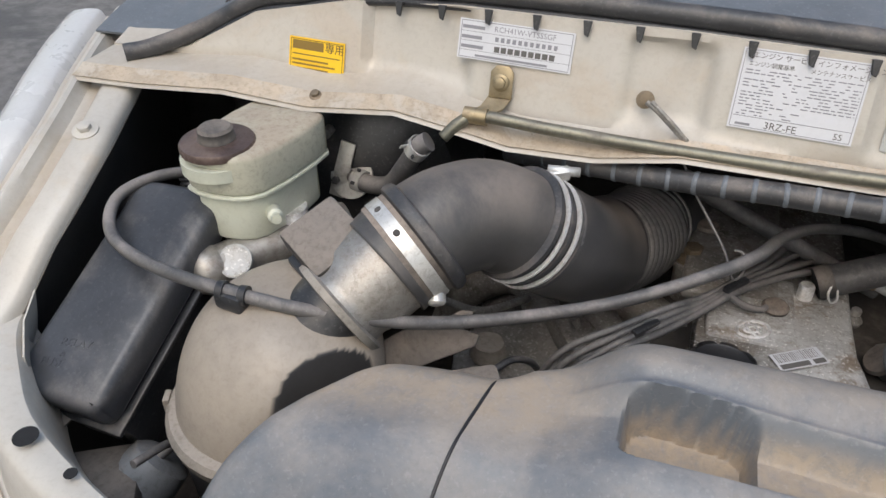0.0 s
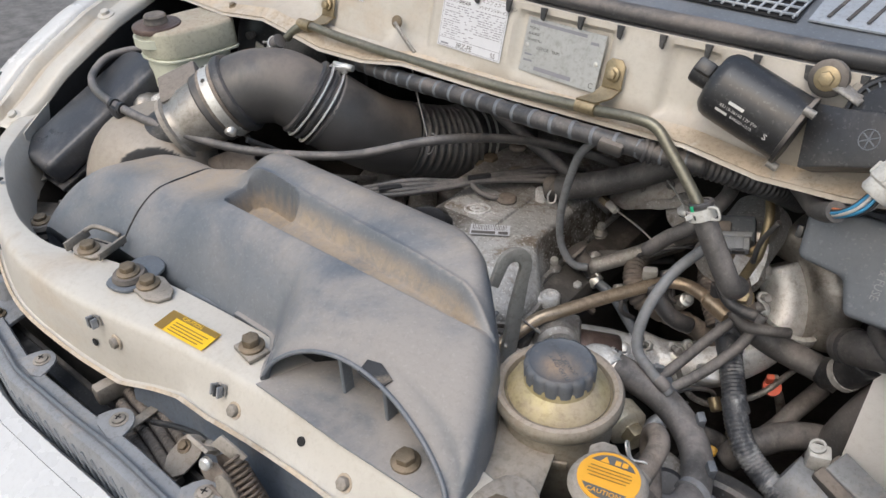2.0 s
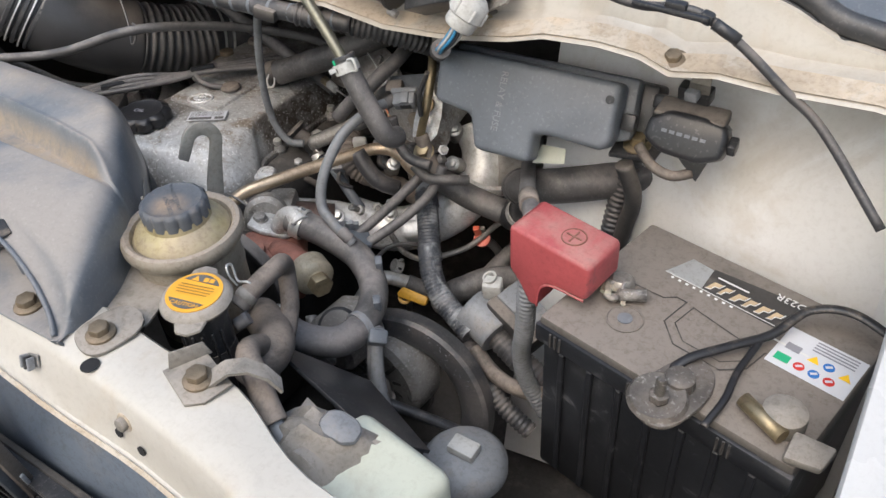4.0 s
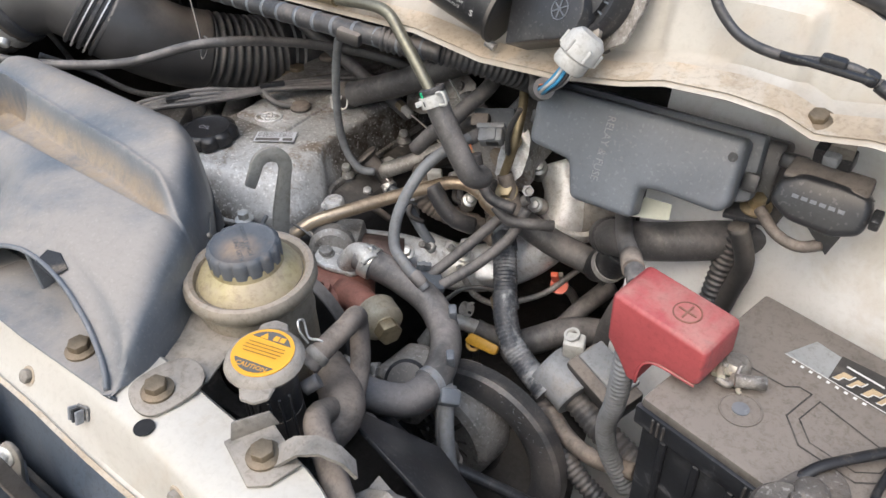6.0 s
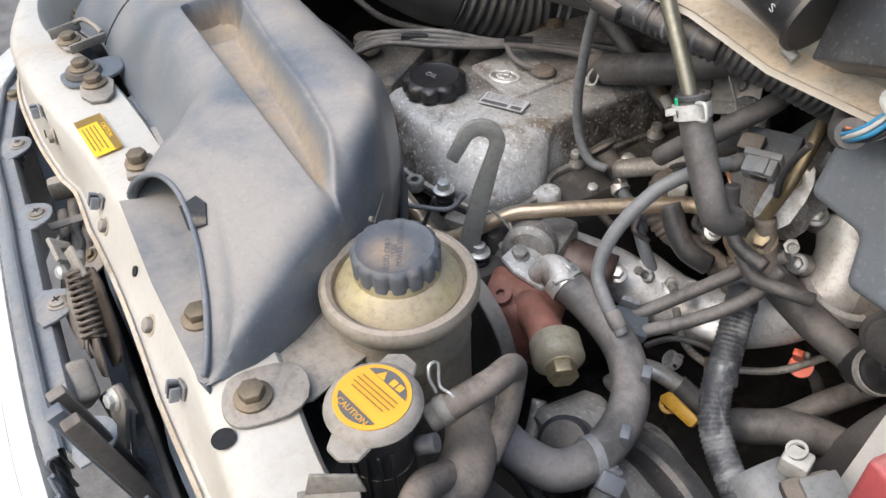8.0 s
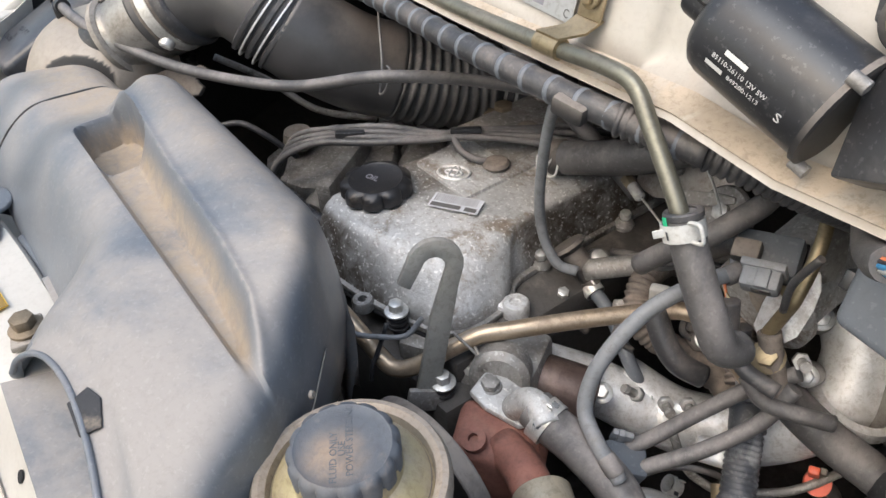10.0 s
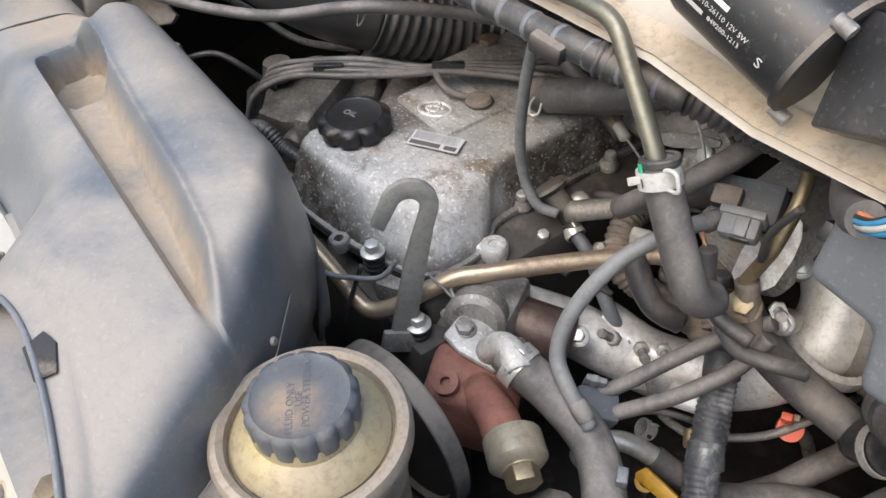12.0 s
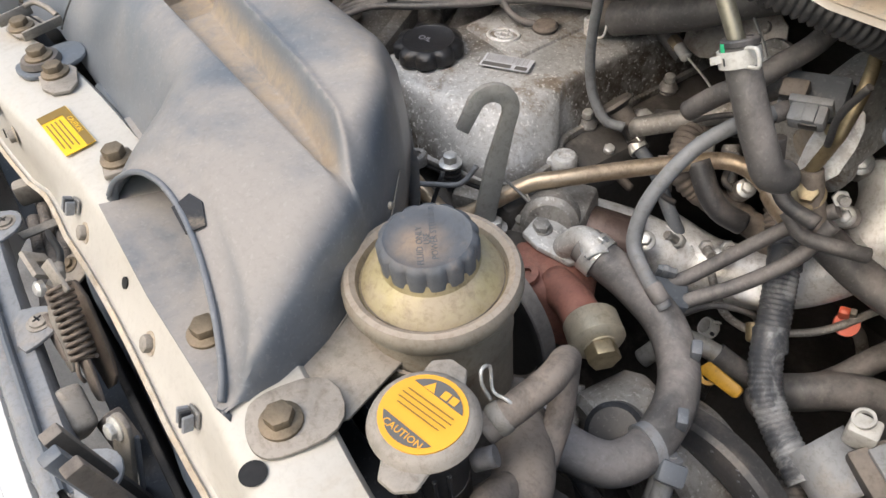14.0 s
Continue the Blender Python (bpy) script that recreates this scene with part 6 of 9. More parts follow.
hex_bolt((0.446, 0.690, 0.985), 0.0065, 0.006, (0.0, -0.75, 0.65), "gold", "yellow zinc bolt on the throttle", 1.5, "engine bolts")
sens = thing("throttle_sensor", (0.43, 0.67, 0.98), "black throttle sensor with a grey plug", "sensor")
SM = plane_at((0.422, 0.694, 0.99), (0.9, 0.35, 0.12), (-0.3, 0.75, 0.5))
case = part("sensor_case", box((0.046, 0.032, 0.022), SM, 0.004), "slate", sens)
part("case_seam", box((0.048, 0.034, 0.004), SM @ pose(0, 0, 0.004), 0.001), "black", case)
part("case_tower", box((0.02, 0.016, 0.012), SM @ pose(-0.012, -0.004, 0.02), 0.003), "black_dusty", case)
PM = plane_at((0.437, 0.664, 0.998), (0.9, 0.35, 0.12), (-0.3, 0.75, 0.5))
plug = part("plug", box((0.026, 0.018, 0.016), PM, 0.003), "grey_plastic", sens, "light grey wiring plug")
part("plug_collar", box((0.03, 0.006, 0.02), PM @ pose(0.0, 0.008, -0.002), 0.0015), "grey_plastic", plug)
part("plug_window", box((0.013, 0.004, 0.008), PM @ pose(0.002, -0.008, 0.005), 0.0008), "black", plug)
part("plug_latch", box((0.009, 0.014, 0.004), PM @ pose(0.002, -0.002, 0.0145), 0.001), "grey_plastic", plug)
for k, mm in enumerate(("wire_orange", "white_plastic", "gold")):
    part("wire", tube([(0.424 - 0.002 * k, 0.656, 1.0), (0.418 - 0.002 * k, 0.648, 0.997), (0.428 + 0.002 * k, 0.643, 0.984)], 0.0013, 6, 5), mm, sens)
part("wire_sleeve", tube([(0.430, 0.642, 0.990), (0.434, 0.640, 0.975), (0.441, 0.638, 0.957), (0.455, 0.636, 0.945), (0.48, 0.640, 0.940)], 0.0062, 12, 8), "hose_clean", sens, "black wire sleeve")

plenum = thing("intake_manifold", (0.45, 0.72, 0.75), "bright cast aluminium intake manifold", "manifold")
part("runner", tube([(0.33, 0.655, 0.80), (0.38, 0.67, 0.79), (0.425, 0.69, 0.80), (0.462, 0.716, 0.825), (0.483, 0.742, 0.86), (0.48, 0.762, 0.89), (0.46, 0.775, 0.92)], 0.030, 24, 8), "alu_bright", plenum)
part("runner", tube([(0.28, 0.60, 0.82), (0.32, 0.63, 0.81), (0.36, 0.655, 0.795), (0.40, 0.685, 0.79)], 0.026, 20, 6), "alu_bright", plenum)
part("elbow", tube([(0.46, 0.80, 0.95), (0.50, 0.79, 0.94), (0.53, 0.77, 0.90), (0.525, 0.765, 0.85)], 0.032, 24, 6), "dirty_alu", plenum)
part("elbow_flange", lathe([(0.03, 0), (0.036, 0.002), (0.036, 0.012), (0.03, 0.014), (0.03, 0.0)], (0.492, 0.738, 0.86), (0.2, 0.2, 1), 28), "alu_bright", plenum)
for q in ((0.348, 0.612, 0.838), (0.40, 0.655, 0.83), (0.33, 0.60, 0.838)):
    hex_bolt(q, 0.0065, 0.008, (0.2, -0.4, 0.8), "zinc", "bright zinc nut on the manifold", 1.5, "engine bolts")
hex_bolt((0.455, 0.664, 0.938), 0.0085, 0.008, (0.1, -0.6, 0.8), "gold", "yellow zinc manifold bolt", 1.5, "engine bolts")
solo("exhaust_shield", tube([(0.262, 0.56, 0.83), (0.30, 0.58, 0.835), (0.34, 0.61, 0.825)], 0.026, 20, 6), "burnt", "burnt brown cast exhaust manifold", "engine part")

# brass-coloured pipe
bp = thing("coolant_pipe", (0.3, 0.55, 0.88), "bronze-coloured passivated steel pipe", "pipe")
part("pipe", tube([(0.09, 0.44, 0.945), (0.146, 0.457, 0.913), (0.19, 0.466, 0.889), (0.22, 0.471, 0.873), (0.234, 0.4755, 0.868), (0.246, 0.489, 0.872), (0.262, 0.52, 0.888), (0.272, 0.541, 0.8965), (0.286, 0.563, 0.899), (0.318, 0.619, 0.901), (0.345, 0.66, 0.903), (0.362, 0.682, 0.904), (0.38, 0.690, 0.904), (0.40, 0.687, 0.904), (0.426, 0.679, 0.900)], 0.0078, 16, 10), "brass", bp)
part("pipe_bead", lathe([(0.0078, -0.003), (0.010, 0), (0.0078, 0.003)], (0.412, 0.684, 0.9025), (0.9, -0.3, -0.12), 18), "brass", bp)
part("pipe_sleeve", lathe([(0.0078, 0), (0.0105, 0.001), (0.0112, 0.012), (0.0105, 0.03), (0.008, 0.032)], (0.414, 0.683, 0.902), (0.9, -0.3, -0.15), 20), "brass", bp, "swollen bright end of the pipe")
solo("zip_tie", tube([(0.222, 0.480, 0.91), (0.222, 0.468, 0.885), (0.224, 0.46, 0.875), (0.226, 0.455, 0.86)], 0.0022, 6, 5), "black", "black plastic zip tie round the pipe", "tie")
solo("earth_wire", tube([(0.13, 0.44, 0.94), (0.165, 0.435, 0.92), (0.20, 0.455, 0.9), (0.222, 0.472, 0.9), (0.235, 0.49, 0.9), (0.24, 0.505, 0.915)], 0.0025, 8, 8), "hose_grey", "thin grey wire tied to the pipe", "cable")
solo("brake_wire", tube([(0.262, 0.52, 0.905), (0.285, 0.53, 0.885), (0.31, 0.53, 0.865)], 0.0014, 6, 4), "dirty_metal", "thin steel dipstick wire", "wire")

# vertical hose with clamp
vh = thing("heater_hose", (0.44, 0.59, 0.99), "black rubber heater hose hanging from the pipe", "hose")
part("rubber_tube", tube([(0.416, 0.592, 1.083), (0.424, 0.591, 1.065), (0.443, 0.588, 1.035), (0.455, 0.5885, 1.014), (0.460, 0.591, 1.003), (0.4625, 0.599, 0.996), (0.463, 0.608, 0.993)], 0.0115, 18, 8), "hose", vh)
part("end_lip", lathe([(0.0115, -0.002), (0.0124, -0.001), (0.0124, 0.002), (0.0115, 0.003), (0.0085, 0.003), (0.0085, -0.002), (0.0115, -0.002)], (0.4165, 0.592, 1.082), (-0.4, 0.1, 0.9), 20), "hose_clean", vh)
hc = spring_clamp((0.419, 0.591, 1.073), (0.45, -0.1, -0.88), 0.0122, (-0.6, -0.7, 0), "white_plastic", "pale sprung band clamp on the heater hose", 0.011)
ha = Vector((0.45, -0.1, -0.88)).normalized()
he = Vector((-0.4, -0.75, 0.5))
he = (he - ha * he.dot(ha)).normalized()
part("paint_mark", box((0.0035, 0.016, 0.001), plane_at(Vector((0.419, 0.591, 1.073)) - ha * 0.003 + he * 0.0118, ha.cross(he), ha), 0.0003, 1), "green", hc, "green paint mark")
tw = ha.cross(he)
tab_c = Vector((0.419, 0.591, 1.073)) - tw * 0.0145 + he * 0.004
part("clamp_tab", tube([tab_c + tw * a + ha * b for a, b in ((0.006, 0.005), (-0.006, 0.006), (-0.008, 0.0), (-0.006, -0.006), (0.006, -0.005), (0.006, 0.005))], 0.0014, 8, 3), "white_plastic", hc)
gl = thing("vacuum_hose", (0.41, 0.58, 0.88), "looped grey rubber hose", "hose")
part("rubber_tube", tube([(0.42, 0.66, 1.0), (0.41, 0.625, 1.0), (0.398, 0.59, 0.985), (0.39, 0.56, 0.95), (0.395, 0.542, 0.92), (0.415, 0.535, 0.905), (0.44, 0.535, 0.885)], 0.006, 14, 10), "hose_grey", gl)
part("end_cuff", lathe([(0.006, -0.008), (0.0072, -0.006), (0.0072, 0.006), (0.006, 0.008), (0.006, -0.008)], (0.43, 0.535, 0.894), (0.8, 0.0, -0.6), 16), "hose", gl)
part("end_cuff", lathe([(0.006, -0.008), (0.0072, -0.006), (0.0072, 0.006), (0.006, 0.008), (0.006, -0.008)], (0.419, 0.655, 1.0), (0.2, 1, 0), 16), "hose", gl)
for pts in ([(0.475, 0.675, 0.93), (0.455, 0.66, 0.91), (0.435, 0.63, 0.885), (0.42, 0.59, 0.868), (0.412, 0.572, 0.862)], [(0.48, 0.665, 0.925), (0.472, 0.645, 0.895), (0.455, 0.61, 0.875), (0.432, 0.575, 0.858), (0.42, 0.558, 0.852)]):
    solo("vacuum_line", tube(pts, 0.0062, 12, 10), "hose", "dusty brown-black vacuum line", "hose", "vacuum lines")
con = thing("vacuum_connector", (0.415, 0.56, 0.85), "grey plastic vacuum connector", "connector")
part("body", box((0.034, 0.026, 0.022), pose(0.413, 0.562, 0.846, 10, 20, 50), 0.004), "slate", con)
part("mark", box((0.003, 0.002, 0.01), pose(0.424, 0.552, 0.862, 0, 0, 30), 0.0004, 1), "pink", con, "pink paint mark")
cross = solo("cross_hose", tube([(0.452, 0.645, 0.93), (0.47, 0.645, 0.918), (0.49, 0.655, 0.915), (0.51, 0.672, 0.91)], 0.0062, 12, 10), "hose", "thin black hose crossing the others", "hose")
up_t = solo("gold_tube", tube([(0.448, 0.668, 0.955), (0.457, 0.668, 0.985), (0.46, 0.67, 1.0), (0.456, 0.69, 1.03), (0.44, 0.72, 1.05)], 0.005, 12, 8), "gold", "yellow zinc tube beside the relay box", "pipe")
solo("tube_sleeve", tube([(0.475, 0.66, 0.905), (0.462, 0.664, 0.93), (0.449, 0.668, 0.957)], 0.0085, 14, 6), "hose_tan", "dusty rubber sleeve on the tube", "hose")

corr = thing("corrugated_conduit", (0.5, 0.6, 0.8), "tape-wrapped corrugated black conduit", "hose")
part("conduit", tube([(0.436, 0.69, 0.885), (0.450, 0.668, 0.870), (0.466, 0.645, 0.855), (0.482, 0.622, 0.840), (0.497, 0.600, 0.825), (0.515, 0.584, 0.810), (0.538, 0.574, 0.798), (0.575, 0.562, 0.785)], 0.0132, 22, 10, ribs=(0.0044, 0.0013)), "tape", corr)
for q, d in (((0.454, 0.662, 0.8665), (0.6, -0.7, -0.45)), ((0.489, 0.612, 0.833), (0.6, -0.65, -0.5))):
    part("tape_wrap", lathe([(0.0132, -0.010), (0.0143, -0.009), (0.0139, -0.003), (0.0145, 0.002), (0.0143, 0.009), (0.0132, 0.010)], q, d, 18), "tape", corr, "grey worn tape wrapped round the conduit")
acl = solo("rubber_hose", tube([(0.44, 0.69, 0.905), (0.46, 0.69, 0.885), (0.50, 0.693, 0.868), (0.545, 0.70, 0.856), (0.57, 0.70, 0.85)], 0.0155, 18, 8), "hose", "dusty rubber hose to the steel union", "hose")
un = thing("hose_union", (0.56, 0.7, 0.84), "zinc band and black union joining two hoses", "connector")
part("union_body", tube([(0.552, 0.70, 0.853), (0.578, 0.688, 0.88), (0.59, 0.68, 0.91)], 0.018, 18, 6), "black", un)
band((0.572, 0.69, 0.872), (0.5, -0.2, 0.8), 0.0185, 0.008, "zinc", un)
hh = thing("heater_hose", (0.64, 0.69, 0.9), "thick black rubber hose below the relay box", "hose")
part("rubber_tube", tube([(0.56, 0.70, 0.90), (0.585, 0.675, 0.925), (0.63, 0.668, 0.945), (0.69, 0.70, 0.955), (0.74, 0.74, 0.97)], 0.0195, 20, 8), "hose", hh)
part("end_bead", lathe([(0.0195, -0.006), (0.0215, -0.004), (0.0215, 0.004), (0.0195, 0.006), (0.0195, -0.006)], (0.572, 0.688, 0.912), (0.6, -0.6, 0.5), 22), "hose_clean", hh)
solo("rubber_hose", tube([(0.66, 0.72, 0.94), (0.63, 0.70, 0.88), (0.60, 0.69, 0.80), (0.58, 0.69, 0.70)], 0.026, 20, 8), "hose", "thick black rubber hose going down", "hose")
solo("rubber_hose", tube([(0.492, 0.622, 0.735), (0.505, 0.633, 0.758), (0.518, 0.643, 0.765), (0.535, 0.663, 0.769), (0.558, 0.685, 0.765), (0.60, 0.715, 0.752)], 0.0165, 20, 8), "hose", "thick black rubber hose near the battery", "hose")
solo("corrugated_sleeve", tube([(0.70, 0.70, 1.0), (0.69, 0.68, 0.93), (0.69, 0.66, 0.86), (0.70, 0.64, 0.78)], 0.010, 14, 8, ribs=(0.006, 0.0025)), "hose_clean", "black corrugated sleeve beside the inner fender", "hose")
solo("rubber_hose", tube([(0.498, 0.645, 0.735), (0.510, 0.668, 0.740), (0.522, 0.690, 0.750), (0.532, 0.717, 0.763), (0.547, 0.762, 0.775)], 0.0115, 18, 8), "hose", "dusty rubber hose low beside the manifold", "hose")
dip = thing("dipstick", (0.5, 0.714, 0.78), "orange-red transmission dipstick handle", "dipstick")
part("knob", lathe([(0.0, 0), (0.0108, 0), (0.0115, 0.002), (0.0108, 0.006), (0, 0.006)], (0.503, 0.714, 0.774), (0.3, -0.6, 0.75), 26), "orange_red", dip)
part("finger_tab", box((0.009, 0.007, 0.022), plane_at((0.4985, 0.7135, 0.7815), (0.9, 0.4, 0.1), (-0.4, 0.75, 0.5)), 0.0015), "orange_red", dip)
part("stop", box((0.006, 0.006, 0.02), plane_at((0.503, 0.720, 0.780), (0.9, 0.4, 0.1), (-0.3, 0.75, 0.5)), 0.0015), "dusty_steel", dip)
part("tube", tube([(0.505, 0.716, 0.774), (0.51, 0.74, 0.74), (0.52, 0.76, 0.68)], 0.006, 10, 4), "dirty_metal", dip)
dip.location = (0.497, 0.715, 0.792)
dip2 = thing("dipstick", (0.47, 0.59, 0.78), "orange-yellow plastic engine dipstick handle", "dipstick")
part("handle", prism([(-0.021, -0.005), (-0.016, -0.008), (0.018, -0.0065), (0.021, -0.004), (0.021, 0.0045), (0.017, 0.006), (-0.017, 0.006)], 0.007, plane_at((0.472, 0.5905, 0.783), (0.95, 0.08, -0.1), (0.1, 0.7, 0.6)), 0.0018), "yellow", dip2)
part("loop", lathe([(0.0045, -0.0028), (0.0085, -0.0028), (0.0092, 0.0), (0.0085, 0.0028), (0.0045, 0.0028), (0.0045, -0.0028)], (0.461, 0.586, 0.779), (0.3, -0.5, 0.8), 22), "yellow", dip2)
part("grip_groove", box((0.026, 0.0016, 0.0012), plane_at((0.472, 0.5895, 0.7886), (0.95, 0.08, -0.1), (0.1, 0.7, 0.6)), 0.0004, 1), "rust", dip2)
part("tube", tube([(0.468, 0.592, 0.779), (0.455, 0.60, 0.75), (0.445, 0.61, 0.70)], 0.004, 10, 4), "dirty_metal", dip2)
dip2.location = (0.461, 0.604, 0.754)
bend = thing("steel_elbow", (0.42, 0.60, 0.765), "bare steel elbow pipe with a rubber hose pushed on", "pipe")
part("pipe", tube([(0.398, 0.572, 0.745), (0.406, 0.585, 0.762), (0.413, 0.598, 0.770), (0.425, 0.609, 0.768), (0.444, 0.622, 0.757)], 0.0092, 16, 8), "zinc", bend)
part("rubber_hose", tube([(0.441, 0.6205, 0.7585), (0.457, 0.627, 0.750), (0.473, 0.637, 0.740), (0.488, 0.647, 0.72)], 0.0112, 16, 8), "hose", bend)
spring_clamp((0.424, 0.626, 0.775), (0.5, 0.6, -0.6), 0.0072, (0.2, -0.4, 0.9), width=0.011)
solo("steel_tube", tube([(0.408, 0.634, 0.83), (0.418, 0.634, 0.812), (0.428, 0.636, 0.795), (0.440, 0.642, 0.785), (0.457, 0.652, 0.782), (0.49, 0.69, 0.785), (0.51, 0.73, 0.80), (0.52, 0.78, 0.80)], 0.0038, 10, 8), "dirty_metal", "thin grey steel tube under the manifold", "tube")
boss = thing("manifold_boss", (0.447, 0.65, 0.81), "bright cast aluminium boss with a brass plug", "fitting")
part("casting", box((0.03, 0.022, 0.034), plane_at((0.441, 0.655, 0.815), (0.85, 0.4, 0.1), (-0.35, 0.7, 0.6)), 0.006, 3), "alu_bright", boss)
part("plug", lathe([(0.0, 0), (0.007, 0), (0.007, 0.014), (0.0055, 0.016), (0, 0.016)], (0.456, 0.642, 0.80), (0.5, -0.5, -0.4), 12), "gold", boss)

# water outlet, red casting, upper hose
wat = thing("water_outlet", (0.33, 0.5, 0.8), "red-brown rusty water outlet casting", "engine part")
part("casting", box((0.075, 0.055, 0.07), pose(0.347, 0.485, 0.80, 0, 10, 40), 0.010, 3), "rust", wat)
part("casting_wall", box((0.05, 0.05, 0.05), pose(0.325, 0.51, 0.815, 0, 10, 40), 0.012, 3), "rust", wat)
part("casting_boss", lathe([(0.010, 0), (0.010, 0.006), (0.004, 0.007), (0.004, 0.002), (0, 0.002)], (0.352, 0.468, 0.873), (0.1, -0.3, 1), 18), "rust", wat)
part("neck_flange", prism([(-0.03, -0.013), (-0.012, -0.018), (0.02, -0.016), (0.03, 0.0), (0.02, 0.016), (-0.012, 0.018), (-0.03, 0.012)], 0.007, pose(0.338, 0.512, 0.870, 0, 12, 20), 0.003), "alu", wat)
part("neck", tube([(0.348, 0.512, 0.875), (0.362, 0.513, 0.895), (0.378, 0.511, 0.903), (0.392, 0.506, 0.9)], 0.0115, 18, 6), "alu", wat)
part("side_boss", tube([(0.360, 0.488, 0.858), (0.385, 0.486, 0.862), (0.412, 0.478, 0.862)], 0.0165, 18, 3), "rust", wat)
wat.location = (0.321, 0.511, 0.804)
sender = part("switch", lathe([(0.021, 0), (0.0225, 0.002), (0.0225, 0.022), (0.018, 0.026), (0.0135, 0.027), (0.0135, 0.028), (0, 0.028)], (0.402, 0.494, 0.866), (0.88, -0.40, -0.05), 28), "pale_gilt", wat, "bright threaded switch body")
part("switch_hex", prism([(0.0135 * math.cos(radians(60 * k)), 0.0135 * math.sin(radians(60 * k))) for k in range(6)], 0.014, Matrix.Translation((0.426, 0.483, 0.8645)) @ frame_to((0.88, -0.40, -0.05)), 0.001), "gold", sender)
hex_bolt((0.3115, 0.519, 0.8815), 0.008, 0.007, (0.1, 0, 1), "dirty_metal", "dull bolt on the water outlet", 1.3, "engine bolts")
uh = thing("radiator_hose", (0.47, 0.46, 0.87), "looping upper radiator hose, dusty black rubber", "hose")
part("rubber_tube", tube([(0.362, 0.523, 0.901), (0.378, 0.524, 0.898), (0.405, 0.532, 0.886), (0.440, 0.536, 0.869), (0.470, 0.522, 0.861), (0.491, 0.500, 0.858), (0.504, 0.472, 0.858), (0.510, 0.443, 0.861), (0.504, 0.417, 0.867), (0.480, 0.400, 0.876), (0.458, 0.391, 0.893), (0.445, 0.383, 0.908)], 0.0160, 24, 10), "hose", uh)
spring_clamp((0.3745, 0.5232, 0.8985), (0.9, 0.15, -0.25), 0.0168, (0.2, -0.3, 1), "zinc", width=0.012)
spring_clamp((0.455, 0.3895, 0.896), (0.75, 0.35, -0.65), 0.0168, (0.3, -0.5, 0.8), "zinc", width=0.012)
for q in ((0.478, 0.530, 0.868), (0.512, 0.480, 0.866)):
    part("hose_clip", box((0.008, 0.012, 0.016), pose(*q, 10, 0, 40), 0.0015), "slate", uh, "small grey plastic clip")
part("tie_band", lathe([(0.0162, -0.004), (0.018, -0.004), (0.018, 0.004), (0.0162, 0.004)], (0.509, 0.452, 0.8598), (0.15, 1, -0.1), 24), "grey_plastic", uh, "grey tie band")

# small fittings round the manifold
for k, (x, y, z) in enumerate(((0.30, 0.682, 0.872), (0.345, 0.715, 0.895), (0.39, 0.752, 0.915))):
    inj = thing("fuel_injector", (x, y, z), "fuel injector with a grey plug below the rail", "injector", "injectors")
    part("body", lathe([(0.007, 0), (0.009, 0.004), (0.009, 0.018), (0.006, 0.022), (0.006, 0.035)], (x, y, z), (0.5, -0.4, -0.75), 16), "dirty_metal", inj)
    part("plug", box((0.016, 0.012, 0.016), plane_at((x + 0.012, y - 0.012, z - 0.008), (0.85, 0.4, 0.1), (-0.3, 0.7, 0.5)), 0.002), "grey_plastic", inj)
    part("lead", tube([(x + 0.014, y - 0.016, z - 0.006), (x + 0.022, y - 0.03, z - 0.014), (x + 0.035, y - 0.02, z - 0.025)], 0.003, 8, 6), "hose_clean", inj)
for q, ax in (((0.412, 0.642, 0.862), (0.7, -0.5, 0.3)), ((0.398, 0.632, 0.858), (0.7, -0.5, 0.3)), ((0.47, 0.682, 0.935), (0.5, -0.6, 0.5)), ((0.372, 0.632, 0.842), (-0.3, -0.6, 0.6))):
    hn = thing("hose_nipple", q, "small zinc hose nipple on the manifold", "fitting", "nipples")
    part("hex_base", lathe([(0.0065, 0), (0.0065, 0.006)], q, ax, 6), "zinc", hn)
    part("spout", lathe([(0.0038, 0.006), (0.0038, 0.016), (0.0046, 0.017), (0.0038, 0.02), (0, 0.02)], q, ax, 14), "dirty_metal", hn)
clip = thing("hose_clip", (0.405, 0.568, 0.868), "grey plastic clip on the vacuum lines", "clip")
part("frame", box((0.016, 0.005, 0.018), pose(0.404, 0.573, 0.862, 15, 10, 40), 0.001), "grey_plastic", clip)
part("tongue", box((0.005, 0.006, 0.02), pose(0.404, 0.571, 0.863, 15, 10, 40), 0.001), "grey_plastic", clip)
for pts, mm in (([(0.41, 0.60, 0.80), (0.43, 0.615, 0.82), (0.45, 0.64, 0.81), (0.455, 0.66, 0.78)], "hose"), ([(0.30, 0.70, 0.90), (0.33, 0.70, 0.925), (0.365, 0.712, 0.94), (0.39, 0.735, 0.93)], "hose_clean"), ([(0.475, 0.655, 1.05), (0.462, 0.655, 1.02), (0.458, 0.66, 0.99)], "hose_clean")):
    solo("wiring_lead", tube(pts, 0.0028, 8, 8), mm, "thin loose lead among the hoses", "cable", "leads")
solo("taped_loom", tube([(0.35, 0.665, 0.905), (0.37, 0.66, 0.885), (0.385, 0.662, 0.872), (0.40, 0.675, 0.86)], 0.0105, 14, 8), "hose_clean", "dusty taped loom behind the heater hose", "cable")

